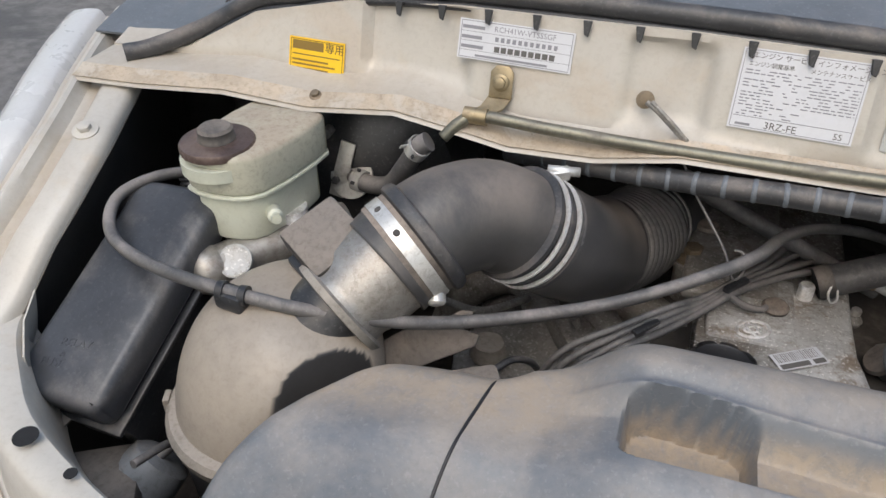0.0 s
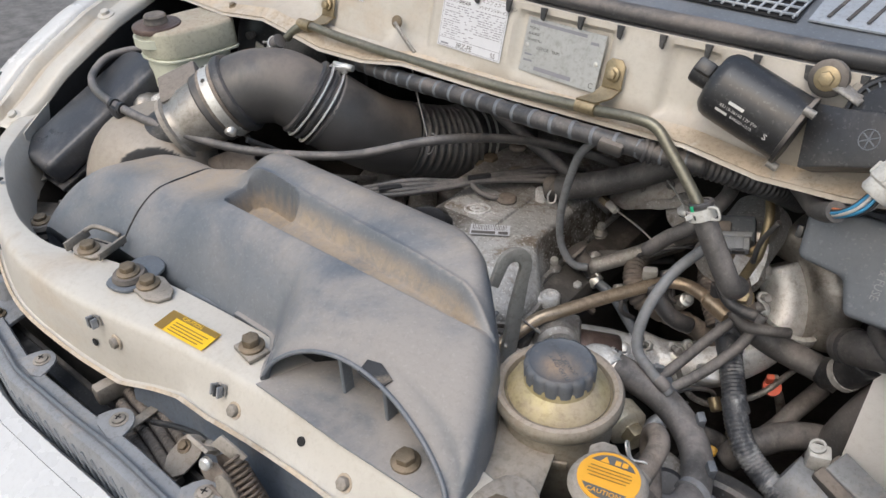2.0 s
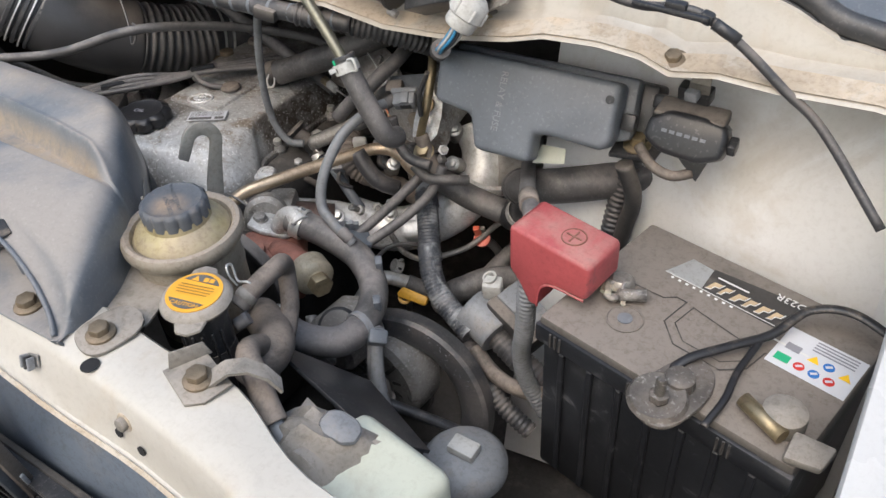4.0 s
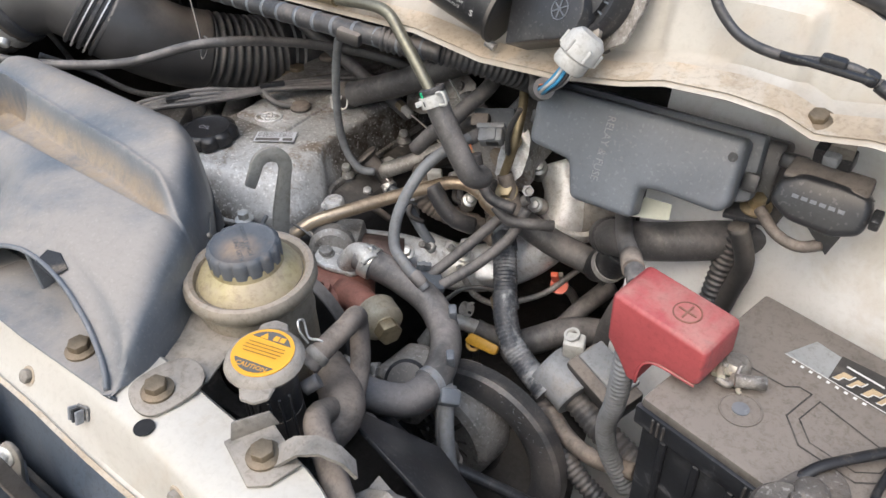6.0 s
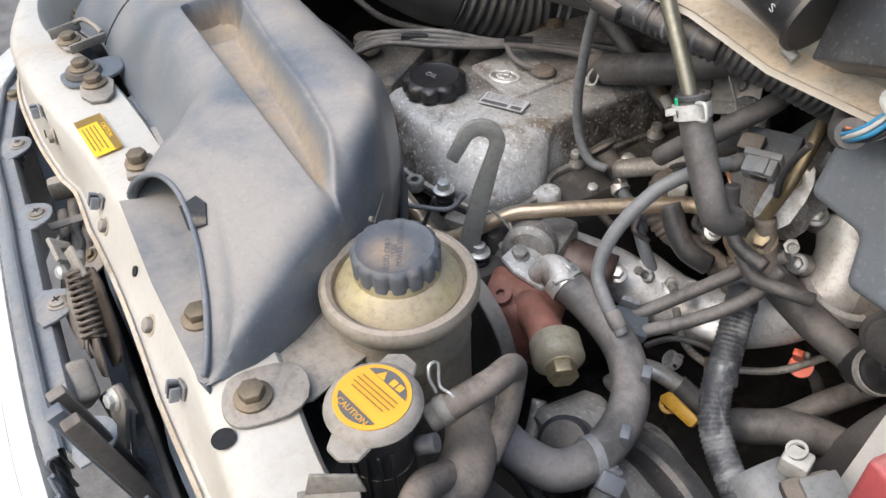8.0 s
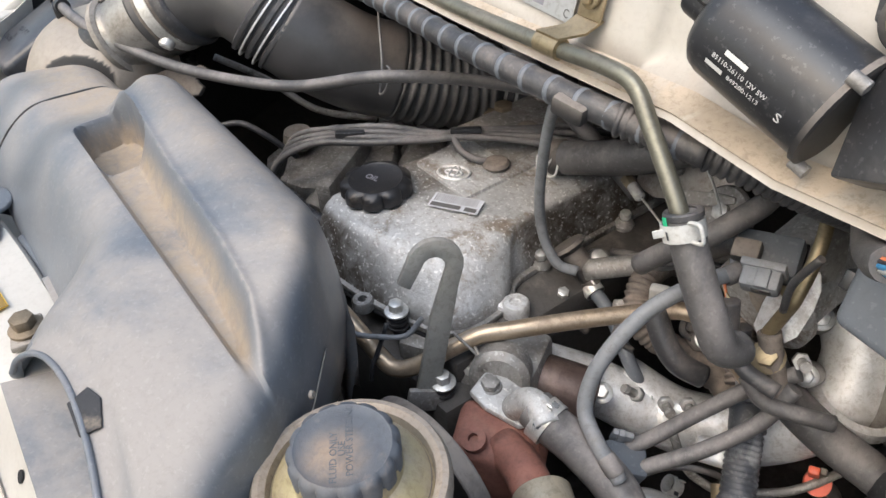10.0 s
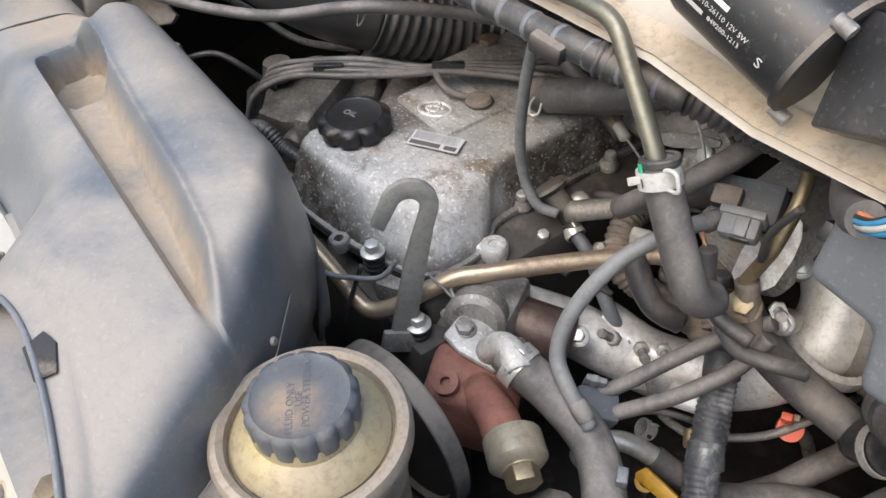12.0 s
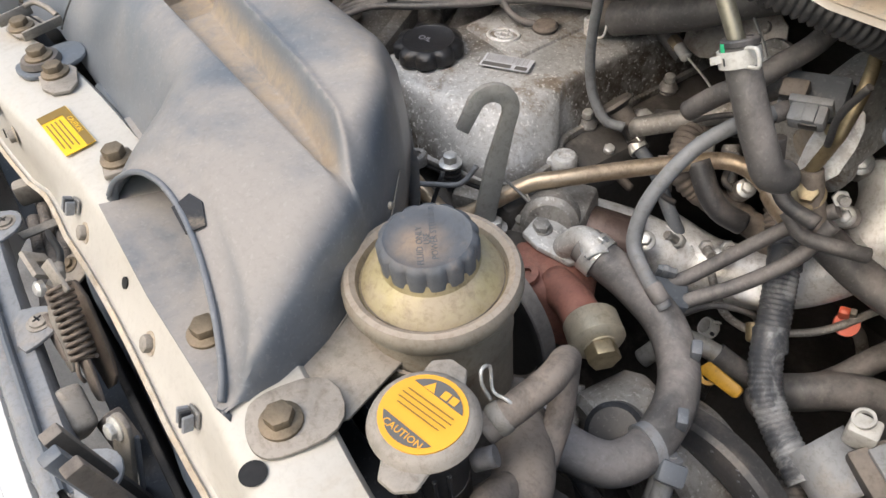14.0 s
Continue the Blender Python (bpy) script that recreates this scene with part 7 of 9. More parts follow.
# spring-loaded studs along the head, and the taped loom that runs on from the elbow
for at, up, n, mm in (((0.219, 0.655, 0.866), (0.1, -0.1, 1), 3, "dirty_metal"), ((0.256, 0.648, 0.851), (0.25, -0.15, 1), 3, "rust"), ((0.227, 0.758, 0.858), (0.05, 0, 1), 4, "dirty_metal")):
    up = Vector(up).normalized()
    st = thing("spring_stud", at, "grimy stud with stacked collars and a bright bolt head", "bolt", "head studs")
    part("ribbed_sleeve", lathe([(0.0, -0.02), (0.0085, -0.02), (0.0085, 0.0)] + [(0.0085 if k % 2 else 0.0105, 0.0035 * k) for k in range(n * 2)] + [(0.006, 0.0035 * n * 2), (0, 0.0035 * n * 2)], at, up, 20), mm, st)
    m = Matrix.Translation(Vector(at) + up * (0.0035 * n * 2)) @ frame_to(up)
    part("bolt_head", prism([(0.0058 * math.cos(radians(60 * k + 9)), 0.0058 * math.sin(radians(60 * k + 9))) for k in range(6)], 0.008, m, 0.0009, 2), "zinc", st)
hex_bolt((0.256, 0.694, 0.884), 0.0078, 0.009, (0.4, -0.35, 0.85), "zinc", "bright zinc bolt beside the regulator", 1.3, "engine bolts")
part("rail_boss", lathe([(0.0, -0.03), (0.013, -0.03), (0.013, -0.002), (0.011, 0.0), (0, 0.0)], (0.256, 0.694, 0.884), (0.4, -0.35, 0.85), 20), "dirty_metal", rail)
solo("taped_loom", tube([(0.345, 0.676, 0.863), (0.36, 0.683, 0.856), (0.373, 0.691, 0.85), (0.404, 0.698, 0.84), (0.44, 0.70, 0.82)], 0.0125, 16, 8, ribs=(0.011, 0.0012)), "hose_tan", "loom wound with dusty cloth tape", "cable")
tee = thing("hose_tee", (0.449, 0.683, 0.88), "black rubber branch joining thin hoses", "connector")
part("stem", tube([(0.418, 0.688, 0.925), (0.423, 0.683, 0.90), (0.436, 0.681, 0.886), (0.452, 0.685, 0.878)], 0.0068, 12, 6), "hose_clean", tee)
part("branch", tube([(0.444, 0.679, 0.881), (0.455, 0.70, 0.875), (0.463, 0.722, 0.87)], 0.0066, 12, 6), "hose_clean", tee)
part("collar", lathe([(0.0068, 0), (0.009, 0.001), (0.009, 0.008), (0.0068, 0.009)], (0.457, 0.705, 0.8742), (0.4, 1, -0.2), 18), "black_dusty", tee)
for pts, mm, r in (([(0.235, 0.60, 0.865), (0.255, 0.62, 0.86), (0.268, 0.645, 0.85), (0.28, 0.66, 0.83)], "hose_tan", 0.0045), ([(0.26, 0.582, 0.80), (0.275, 0.60, 0.815), (0.29, 0.63, 0.81), (0.30, 0.66, 0.79)], "hose_grey", 0.006), ([(0.25, 0.72, 0.875), (0.28, 0.725, 0.885), (0.31, 0.74, 0.88), (0.33, 0.77, 0.87)], "hose", 0.005)):
    solo("rubber_tube", tube(pts, r, 10, 8), mm, "thin dusty rubber tube beside the cylinder head", "hose", "thin tubes")

# nuts on the inlet manifold
for q, ax, r in (((0.386, 0.690, 0.884), (0.5, -0.4, 0.75), 0.0058), ((0.452, 0.735, 0.93), (0.3, -0.6, 0.7), 0.0066), ((0.47, 0.70, 0.905), (0.2, -0.7, 0.6), 0.006)):
    nb = hex_bolt(q, r, 0.008, ax, "zinc", "bright flanged nut on the inlet manifold", 1.5, "engine bolts")
    part("boss", lathe([(0.0, -0.03), (r * 1.7, -0.03), (r * 1.55, -0.002), (r * 1.4, 0.0), (0, 0.0)], q, ax, 20), "dirty_alu", nb)
solo("stay_wire", tube([(0.262, 0.535, 0.893), (0.29, 0.528, 0.886), (0.315, 0.517, 0.87), (0.345, 0.50, 0.845)], 0.0016, 6, 6), "dusty_steel", "thin bare steel wire below the pipe", "wire")
rib_c = thing("front_casting", (0.285, 0.53, 0.82), "grimy ribbed casting in front of the cylinder head", "engine part")
part("round_cover", lathe([(0.0, 0.010), (0.012, 0.010), (0.014, 0.006), (0.026, 0.006), (0.030, 0.0), (0.030, -0.02)], (0.290, 0.536, 0.846), (0.45, -0.75, 0.48), 30), "dirty_metal", rib_c)
for k in range(5):
    a = radians(72 * k)
    m = Matrix.Translation((0.290, 0.536, 0.846)) @ frame_to((0.45, -0.75, 0.48))
    part("cover_screw", lathe([(0.004, 0), (0.004, 0.004), (0.003, 0.005), (0, 0.005)], m @ Vector((0.0245 * math.cos(a), 0.0245 * math.sin(a), 0.006)), (0.45, -0.75, 0.48), 6), "zinc", rib_c)

# ---- power steering, radiator filler ----
C_PS = Vector((0.399, 0.360, 0))
ps = thing("power_steering_reservoir", (0.399, 0.36, 0.93), "dusty yellow zinc power steering reservoir with a fluted cap", "reservoir")
part("can", lathe([(0.046, 0.89), (0.049, 0.894), (0.0495, 0.955), (0.0505, 0.958), (0.0495, 0.961), (0.050, 0.992)], C_PS, seg=44), "can", ps)
part("rim", lathe([(0.050, 0.988), (0.0545, 0.991), (0.0578, 0.997), (0.0578, 1.003), (0.0555, 1.0075), (0.052, 1.0085), (0.0485, 1.006), (0.047, 1.000)], C_PS, seg=48), "can", ps)
part("top", lathe([(0.0485, 0.999), (0.046, 1.001), (0.0425, 1.009), (0.036, 1.0145), (0.0315, 1.017), (0.030, 1.024)], C_PS, seg=44), "can_top", ps, "gilded shoulder with dust")
pcap = part("cap", lathe([(0.027, 1.021), (0.0312, 1.0205), (0.0316, 1.0335), (0.0298, 1.0365), (0.027, 1.0375), (0.0262, 1.037), (0.02, 1.0371), (0.014, 1.0371), (0.008, 1.0371), (0.0, 1.0371)], C_PS, (0, 0, 1), flutes=15, flute_depth=0.0021, flute_rows=(1, 2, 3)), "cap", ps, "blue-grey fluted screw cap with a dusty middle")
txt = words("POWER STEERING", 0.0058, pose(0.399, 0.3665, 1.0371, 0, 0, 150), 0.00025, "CENTER")
add(txt, words("USE", 0.0058, pose(0.402, 0.360, 1.0371, 0, 0, 150), 0.00025, "CENTER"))
add(txt, words("FLUID ONLY", 0.0058, pose(0.404, 0.3535, 1.0371, 0, 0, 150), 0.00025, "CENTER"))
part("lettering", txt, "cap", pcap)
dirty(pcap, lambda p: 0.9 * sstep(0.024, 0.006, math.hypot(p.x - 0.403, p.y - 0.352)) * sstep(1.03, 1.036, p.z))
part("spigot", lathe([(0.009, 0), (0.009, 0.012), (0.011, 0.012), (0.011, 0.018)], (0.399 - 0.048, 0.355, 0.966), (-1, -0.1, 0), 16), "dirty_metal", ps)
part("weld_tab", box((0.022, 0.003, 0.010), pose(0.425, 0.3165, 0.958, 8, 0, 30), 0.001), "can", ps)
# dark ring puts the shade between rim and shoulder into colour
part("shoulder_shade_ring", ring(C_PS + Vector((0, 0, 1.0015)), (0, 0, 1), 0.0445, 0.0014, 44), "hose_tan", ps, "dark ring painting the shade in the trough round the shoulder")
ps.scale = (0.925, 0.925, 0.925)
ps.location = (0.413, 0.352, 0.9575)
psb = thing("reservoir_bracket", (0.42, 0.28, 0.98), "dusty steel bracket bolted to the nose support", "bracket")
part("arm", prism([(-0.045, 0.012), (-0.012, -0.030), (0.02, -0.022), (0.028, 0.0), (0.006, 0.06), (-0.05, 0.055)], 0.0025, pose(0.421, 0.272, 0.9935, 3, 0, -4), 0.001), "dusty_steel", psb)
part("foot", prism(soft([(-0.024, -0.016), (-0.008, -0.024), (0.012, -0.024), (0.022, -0.012), (0.018, 0.03), (-0.022, 0.03)]), 0.003, pose(0.436, 0.243, 1.0028, 0, 0, -12), 0.001), "dusty_steel", psb)
hex_bolt((0.4355, 0.2385, 1.0062), 0.0085, 0.007)

filler = thing("radiator_filler", (0.492, 0.3, 0.9), "radiator filler neck with a yellow warning cap", "radiator cap")
part("neck_scuff", lathe([(0.0202, 0.93), (0.0205, 0.94), (0.0202, 0.96)], (0.4922, 0.2988, 0), seg=28), "black_dusty", filler)
part("neck", lathe([(0.020, 0.84), (0.020, 0.99), (0.022, 0.995), (0.0225, 1.005)], (0.492, 0.299, 0), seg=28), "black", filler)
rc = part("cap", lathe([(0.022, 1.005), (0.028, 1.0055), (0.029, 1.008), (0.027, 1.012), (0.0235, 1.0145), (0.0, 1.0145)], (0.492, 0.299, 0), seg=36), "dusty_steel", filler, "dusty steel cap with a yellow disc")
for a in (-55, 125):
    part("cap_ear", prism([(-0.013, 0), (0.013, 0), (0.010, 0.012), (0, 0.016), (-0.010, 0.012)], 0.004, pose(0.492 + 0.024 * math.cos(radians(a)), 0.299 + 0.024 * math.sin(radians(a)), 1.0045, 0, 0, a - 90), 0.002), "dusty_steel", rc)
part("yellow_disc", lathe([(0, 0), (0.0225, 0), (0.0225, 0.0012), (0, 0.0014)], (0.492, 0.299, 1.0143), seg=36), "orange_label", rc, "yellow warning disc")
dm = pose(0.492, 0.299, 1.0158, 0, 0, 14)
seg_a = [(0.0195 * math.cos(radians(a)), 0.0195 * math.sin(radians(a))) for a in range(32, 149, 8)]
seg_b = [(0.0195 * math.cos(radians(a)), 0.0195 * math.sin(radians(a))) for a in range(-148, -31, 8)]
part("grey_segment", prism(seg_a, 0.0003, dm, 0), "ink_dark", rc)
part("grey_segment", prism(seg_b, 0.0003, dm, 0), "ink_dark", rc)
part("warning_mark", prism([(-0.0135, 0.0112), (-0.0065, 0.0112), (-0.010, 0.0168)], 0.0003, dm @ pose(0.004, 0, 0.0003), 0), "orange_label", rc)
part("print_mark", bars([(0.001, 0.0115, 0.0042, 0.0045), (0.0062, 0.0115, 0.0042, 0.0045)], dm @ pose(0, 0, 0.0004)), "orange_label", rc)
part("lettering", words("CAUTION", 0.0055, dm @ pose(0, -0.0165, 0.0004, 0, 0, 0), 0.0002, "CENTER"), "orange_label", rc)
part("line_print", bars([(-0.015, 0.0035, 0.03, 0.0008), (-0.016, 0.0005, 0.032, 0.0008), (-0.016, -0.0025, 0.031, 0.0008), (-0.014, -0.0055, 0.027, 0.0008)], dm @ pose(0, 0.002, 0.0004)), "ink_brown", rc)
for k in range(9):
    a = radians(180 + 22 * k)
    part("neck_rib", box((0.0022, 0.003, 0.07), pose(0.492 + 0.0203 * math.cos(a), 0.299 + 0.0203 * math.sin(a), 0.915, 0, 0, math.degrees(a) + 90), 0.0006, 1), "black", filler)
filler.location = (0.492, 0.295, 0.917)
part("hose_barb", tube([(0.505, 0.312, 0.985), (0.512, 0.322, 0.99)], 0.006, 12, 3), "hose", filler)
part("housing", tube([(0.51, 0.30, 0.93), (0.518, 0.33, 0.945), (0.492, 0.356, 0.932), (0.465, 0.372, 0.918), (0.448, 0.382, 0.908)], 0.0185, 20, 8), "hose_tan", filler, "dirt-covered plastic water elbow")
ov = thing("overflow_hose", (0.49, 0.37, 0.95), "dusty brown overflow hose", "hose")
part("hose_wall", tube([(0.497, 0.325, 0.992), (0.50, 0.345, 1.0), (0.496, 0.372, 0.997), (0.485, 0.392, 0.985), (0.478, 0.40, 0.965), (0.49, 0.385, 0.94), (0.505, 0.36, 0.93)], 0.0088, 14, 10), "hose_tan", ov)
part("hose_end", lathe([(0.0088, -0.001), (0.0096, 0.0), (0.0099, 0.003), (0.0096, 0.006), (0.0088, 0.007)], (0.4982, 0.332, 0.9955), (0.15, 0.9, 0.4), 20), "dusty_steel", ov, "pale worn hose end")
solo("wire_clip", tube([(0.492, 0.334, 1.007), (0.488, 0.332, 1.018), (0.484, 0.335, 1.024), (0.483, 0.341, 1.02), (0.489, 0.338, 1.008), (0.499, 0.34, 1.009), (0.505, 0.345, 0.999)], 0.0011, 6, 8), "zinc", "thin wire hose clip", "clip")
solo("overflow_tube", tube([(0.515, 0.325, 0.955), (0.525, 0.305, 0.975), (0.54, 0.29, 0.985), (0.56, 0.278, 0.985), (0.58, 0.266, 0.978), (0.592, 0.26, 0.97)], 0.010, 14, 10), "hose_tan", "dusty tube running to the expansion tank", "hose")
solo("tube_tip", tube([(0.588, 0.262, 0.972), (0.605, 0.254, 0.962)], 0.0065, 12, 3), "grey_plastic", "grey plastic hose barb", "connector")
brk2 = thing("hose_bracket", (0.54, 0.25, 1.0), "bent dusty steel bracket with a bolt on the nose support", "bracket")
BF = pose(0.538, 0.246, 1.0028, 0, 0, -18)
part("foot", prism([(-0.026, -0.018), (0.016, -0.02), (0.024, -0.008), (0.022, 0.016), (-0.024, 0.016)], 0.0026, BF, 0.0008), "dusty_steel", brk2)
part("side_flap", prism([(-0.018, 0), (0.016, 0), (0.012, 0.012), (-0.014, 0.014)], 0.0026, BF @ pose(-0.022, 0.004, 0.001, 75, 0, 80), 0.0008), "dusty_steel", brk2)
part("arm", strip([[BF @ Vector(p) for p in row] for row in (((0.0, 0.006, 0.004), (0.014, 0.0, 0.004)), ((0.008, 0.02, 0.014), (0.022, 0.014, 0.014)), ((0.018, 0.032, 0.016), (0.032, 0.026, 0.016)), ((0.03, 0.042, 0.010), (0.043, 0.036, 0.010)), ((0.036, 0.048, -0.004), (0.049, 0.042, -0.004)))], 0.0026), "dusty_steel", brk2)
hex_bolt((0.540, 0.244, 1.0062), 0.0085, 0.007)
tank = thing("expansion_tank", (0.63, 0.25, 0.8), "yellowed white expansion tank below the nose support", "tank")
part("tank_body", box((0.10, 0.09, 0.2), pose(0.665, 0.27, 0.745, 0, 0, -10), 0.012, 3), "milky", tank)
random.seed(5)
rows = []
for a in range(9):
    row = []
    for b in range(9):
        u, v = a / 8 - 0.5, b / 8 - 0.5
        h = 0.03 * (1 - (2 * abs(u)) ** 3) * (1 - (2 * abs(v)) ** 3) + random.uniform(-0.006, 0.006)
        row.append(Vector((0.612 + 0.085 * u + 0.02 * v, 0.268 + 0.075 * v, 0.94 + h)))
    rows.append(row)
part("tank_cover", strip(rows, 0.0015, False), "dusty_steel", tank, "crumpled dusty cover over the tank")
part("cap_flap", prism(soft([(-0.015, -0.012), (0.018, -0.014), (0.02, 0.01), (-0.012, 0.014)], 1), 0.006, pose(0.63, 0.285, 0.962, 0, 15, 10), 0.004), "grey_plastic", tank)

fan = thing("fan_shroud", (0.6, 0.35, 0.7), "dark plastic fan shroud panel", "shroud")
part("panel", prism([(-0.09, -0.02), (0.05, -0.05), (0.09, 0.0), (0.0, 0.05)], 0.004, pose(0.57, 0.36, 0.885, -40, 20, 0), 0.001), "black", fan)
part("lower_panel", box((0.5, 0.006, 0.3), pose(0.35, 0.30, 0.6), 0.002), "black", fan)
fan_rad = solo("radiator", box((0.62, 0.05, 0.36), pose(0.2, 0.262, 0.56), 0.006), "black", "black radiator behind the nose support", "radiator")

def pulley(at, axis, r, width, label, grooves=4, material="black"):
    ob = thing("pulley", at, label, "pulley", "pulleys")
    prof = [(r * 0.55, 0), (r * 0.9, 0), (r * 0.92, 0.003)]
    for k in range(grooves):
        h = 0.003 + (width - 0.006) * k / grooves
        g = (width - 0.006) / grooves
        prof += [(r, h), (r, h + g * 0.35), (r * 0.955, h + g * 0.6), (r, h + g * 0.95)]
    prof += [(r, 0.004)] if not grooves else []
    prof += [(r, width - 0.001), (r * 0.985, width), (r * 0.9, width), (r * 0.86, width * 0.75), (r * 0.55, width * 0.72), (r * 0.5, width * 0.68), (r * 0.2, width * 0.7), (0, width * 0.7)]
    part("rim", lathe(prof, at, axis, 56), material, ob)
    part("hub", lathe([(r * 0.22, 0), (r * 0.22, width * 1.1), (0, width * 1.1)], at, axis, 20), "black_dusty", ob)
    return ob


pulley((0.350, 0.441, 0.877), (0.1, -1, 0.02), 0.070, 0.017, "smooth dusty black steering pump pulley", 0, "black_dusty")
crank = thing("drive_pulley", (0.515, 0.50, 0.70), "broad dusty black pulley rim with white specks", "pulley")
part("rim", lathe([(0.076, 0.0), (0.108, 0.0), (0.112, 0.004), (0.112, 0.022), (0.108, 0.026), (0.094, 0.027), (0.080, 0.022), (0.076, 0.018), (0.076, 0.0)], (0.515, 0.515, 0.70), (0.10, -1, 0.25), 64), "hose_clean", crank)
part("web", lathe([(0.0, 0.004), (0.03, 0.004), (0.034, 0.0), (0.076, 0.002)], (0.515, 0.515, 0.70), (0.10, -1, 0.25), 48), "deep", crank)
random.seed(9)
fm = Matrix.Translation((0.515, 0.515, 0.70)) @ frame_to((0.10, -1, 0.25))
for k in range(26):
    a, r = random.gauss(0.9, 0.35), random.uniform(0.082, 0.108)
    part("paint_fleck", box((random.uniform(0.0008, 0.004), random.uniform(0.0006, 0.0016), 0.0006), fm @ pose(r * math.cos(a), r * math.sin(a), 0.0265 - max(0.0, 0.094 - r) * 0.35, 0, 0, random.uniform(0, 180)), 0), "slate", crank)
belt = solo("drive_belt", tube([(0.485, 0.40, 0.86), (0.52, 0.42, 0.80), (0.63, 0.465, 0.74), (0.62, 0.47, 0.68)], 0.006, 8, 8), "black", "black ribbed drive belt", "belt")
alt = thing("alternator", (0.5, 0.52, 0.7), "grimy alternator with slotted end", "alternator")
part("case", lathe([(0.05, 0), (0.058, 0.006), (0.058, 0.06), (0.05, 0.07), (0, 0.07)], (0.49, 0.49, 0.73), (0.12, 1, 0), 36), "dirty_metal", alt)
for k in range(10):
    a = radians(k * 36)
    part("fin", box((0.005, 0.004, 0.026), Matrix.Translation((0.49, 0.488, 0.73)) @ pose(0, 0, 0, 0, math.degrees(a), 0) @ pose(0, 0, 0.022), 0.0008, 1), "deep", alt)
pump = thing("steering_pump", (0.46, 0.46, 0.8), "grimy steering pump body below the hoses", "pump")
part("pump_body", lathe([(0.03, 0), (0.036, 0.006), (0.036, 0.05), (0.028, 0.06), (0, 0.06)], (0.455, 0.452, 0.80), (0.2, 1, 0.1), 30), "dirty_metal", pump)
part("pump_pipe", tube([(0.42, 0.468, 0.82), (0.435, 0.45, 0.80), (0.445, 0.43, 0.79), (0.465, 0.42, 0.80), (0.48, 0.43, 0.815)], 0.0065, 12, 8), "dirty_metal", pump)
part("pump_clip", box((0.016, 0.012, 0.012), pose(0.477, 0.43, 0.815, 20, 0, 30), 0.002), "grey_plastic", pump)
part("pump_boss", lathe([(0.022, 0), (0.022, 0.03), (0.018, 0.034), (0, 0.034)], (0.475, 0.46, 0.83), (0.3, -0.5, 0.8), 26), "black", pump)
for pts in ([(0.525, 0.46, 0.86), (0.535, 0.44, 0.83), (0.55, 0.425, 0.79), (0.58, 0.41, 0.76), (0.62, 0.405, 0.74)], [(0.52, 0.46, 0.86), (0.528, 0.445, 0.835), (0.53, 0.44, 0.81), (0.535, 0.44, 0.78)]):
    solo("sensor_lead", tube(pts, 0.0075, 12, 8), "hose_grey", "dusty grey sheathed lead", "cable", "sensor leads")
solo("lead_plug", lathe([(0.009, 0), (0.011, 0.004), (0.011, 0.022), (0.014, 0.024), (0.014, 0.04), (0, 0.04)], (0.534, 0.44, 0.80), (0.1, -0.05, -1), 18), "black_dusty", "dusty black plug on a lead", "connector")
solo("lead_plug", box((0.02, 0.016, 0.014), pose(0.528, 0.452, 0.852, 30, 20, 40), 0.003), "slate", "dark clip holding the lead", "clip")
hornc = thing("washer_reservoir_cap", (0.665, 0.435, 0.75), "clear grey round cap low beside the battery", "cap")
part("dome", lathe([(0.045, 0), (0.045, 0.01), (0.036, 0.022), (0.016, 0.028), (0, 0.028)], (0.645, 0.43, 0.74), (0, 0, 1), 32), "grey_plastic", hornc)
part("grip_bar", box((0.03, 0.02, 0.012), pose(0.645, 0.43, 0.766), 0.002), "white_plastic", hornc)

# ---- battery ----
bat = thing("battery", (0.836, 0.532, 0.74), "black car battery with a dust-covered lid", "battery")
BM = plane_at((0.836, 0.532, 0.745), (0.976, -0.216, 0), (0.216, 0.976, 0))
part("case", box((0.226, 0.168, 0.19), BM, 0.004), "battery_case", bat)
for k in range(7):
    part("case_rib", box((0.006, 0.004, 0.17), BM @ pose(-0.09 + 0.03 * k, -0.0855, 0.008), 0.001, 1), "battery_case", bat)
lid = part("lid", box((0.232, 0.173, 0.022), BM @ pose(0, 0, 0.188), 0.004), "battery_top", bat, "dust-covered black lid")
part("lid_lip", box((0.235, 0.006, 0.020), BM @ pose(0, -0.0868, 0.182), 0.0015), "battery_case", lid)
for k in (-0.1, -0.095, -0.09, -0.02, -0.015, -0.01, 0.06, 0.065, 0.07):
    part("lip_notch", box((0.0022, 0.004, 0.016), BM @ pose(k, -0.0895, 0.184), 0.0006, 1), "deep", lid)
TOPZ = 0.2103
dm = BM @ pose(0, 0, TOPZ)
part("eye_rim", ring(dm @ Vector((-0.058, -0.042, 0.0004)), (0, 0, 1), 0.0155, 0.0009), "battery_top", lid)
part("eye_dish", lathe([(0.0145, 0), (0.0145, 0.0006), (0.010, 0.0004), (0.0085, 0.0007), (0.0, 0.0007)], dm @ Vector((-0.058, -0.042, 0.0)), (0, 0, 1), 30), "battery_top", lid)
part("indicator_eye", lathe([(0.0065, 0), (0.0065, 0.0012), (0.004, 0.0016), (0, 0.0018)], dm @ Vector((-0.058, -0.042, 0.0004)), (0, 0, 1), 24), "slate", lid, "small dark indicator eye")
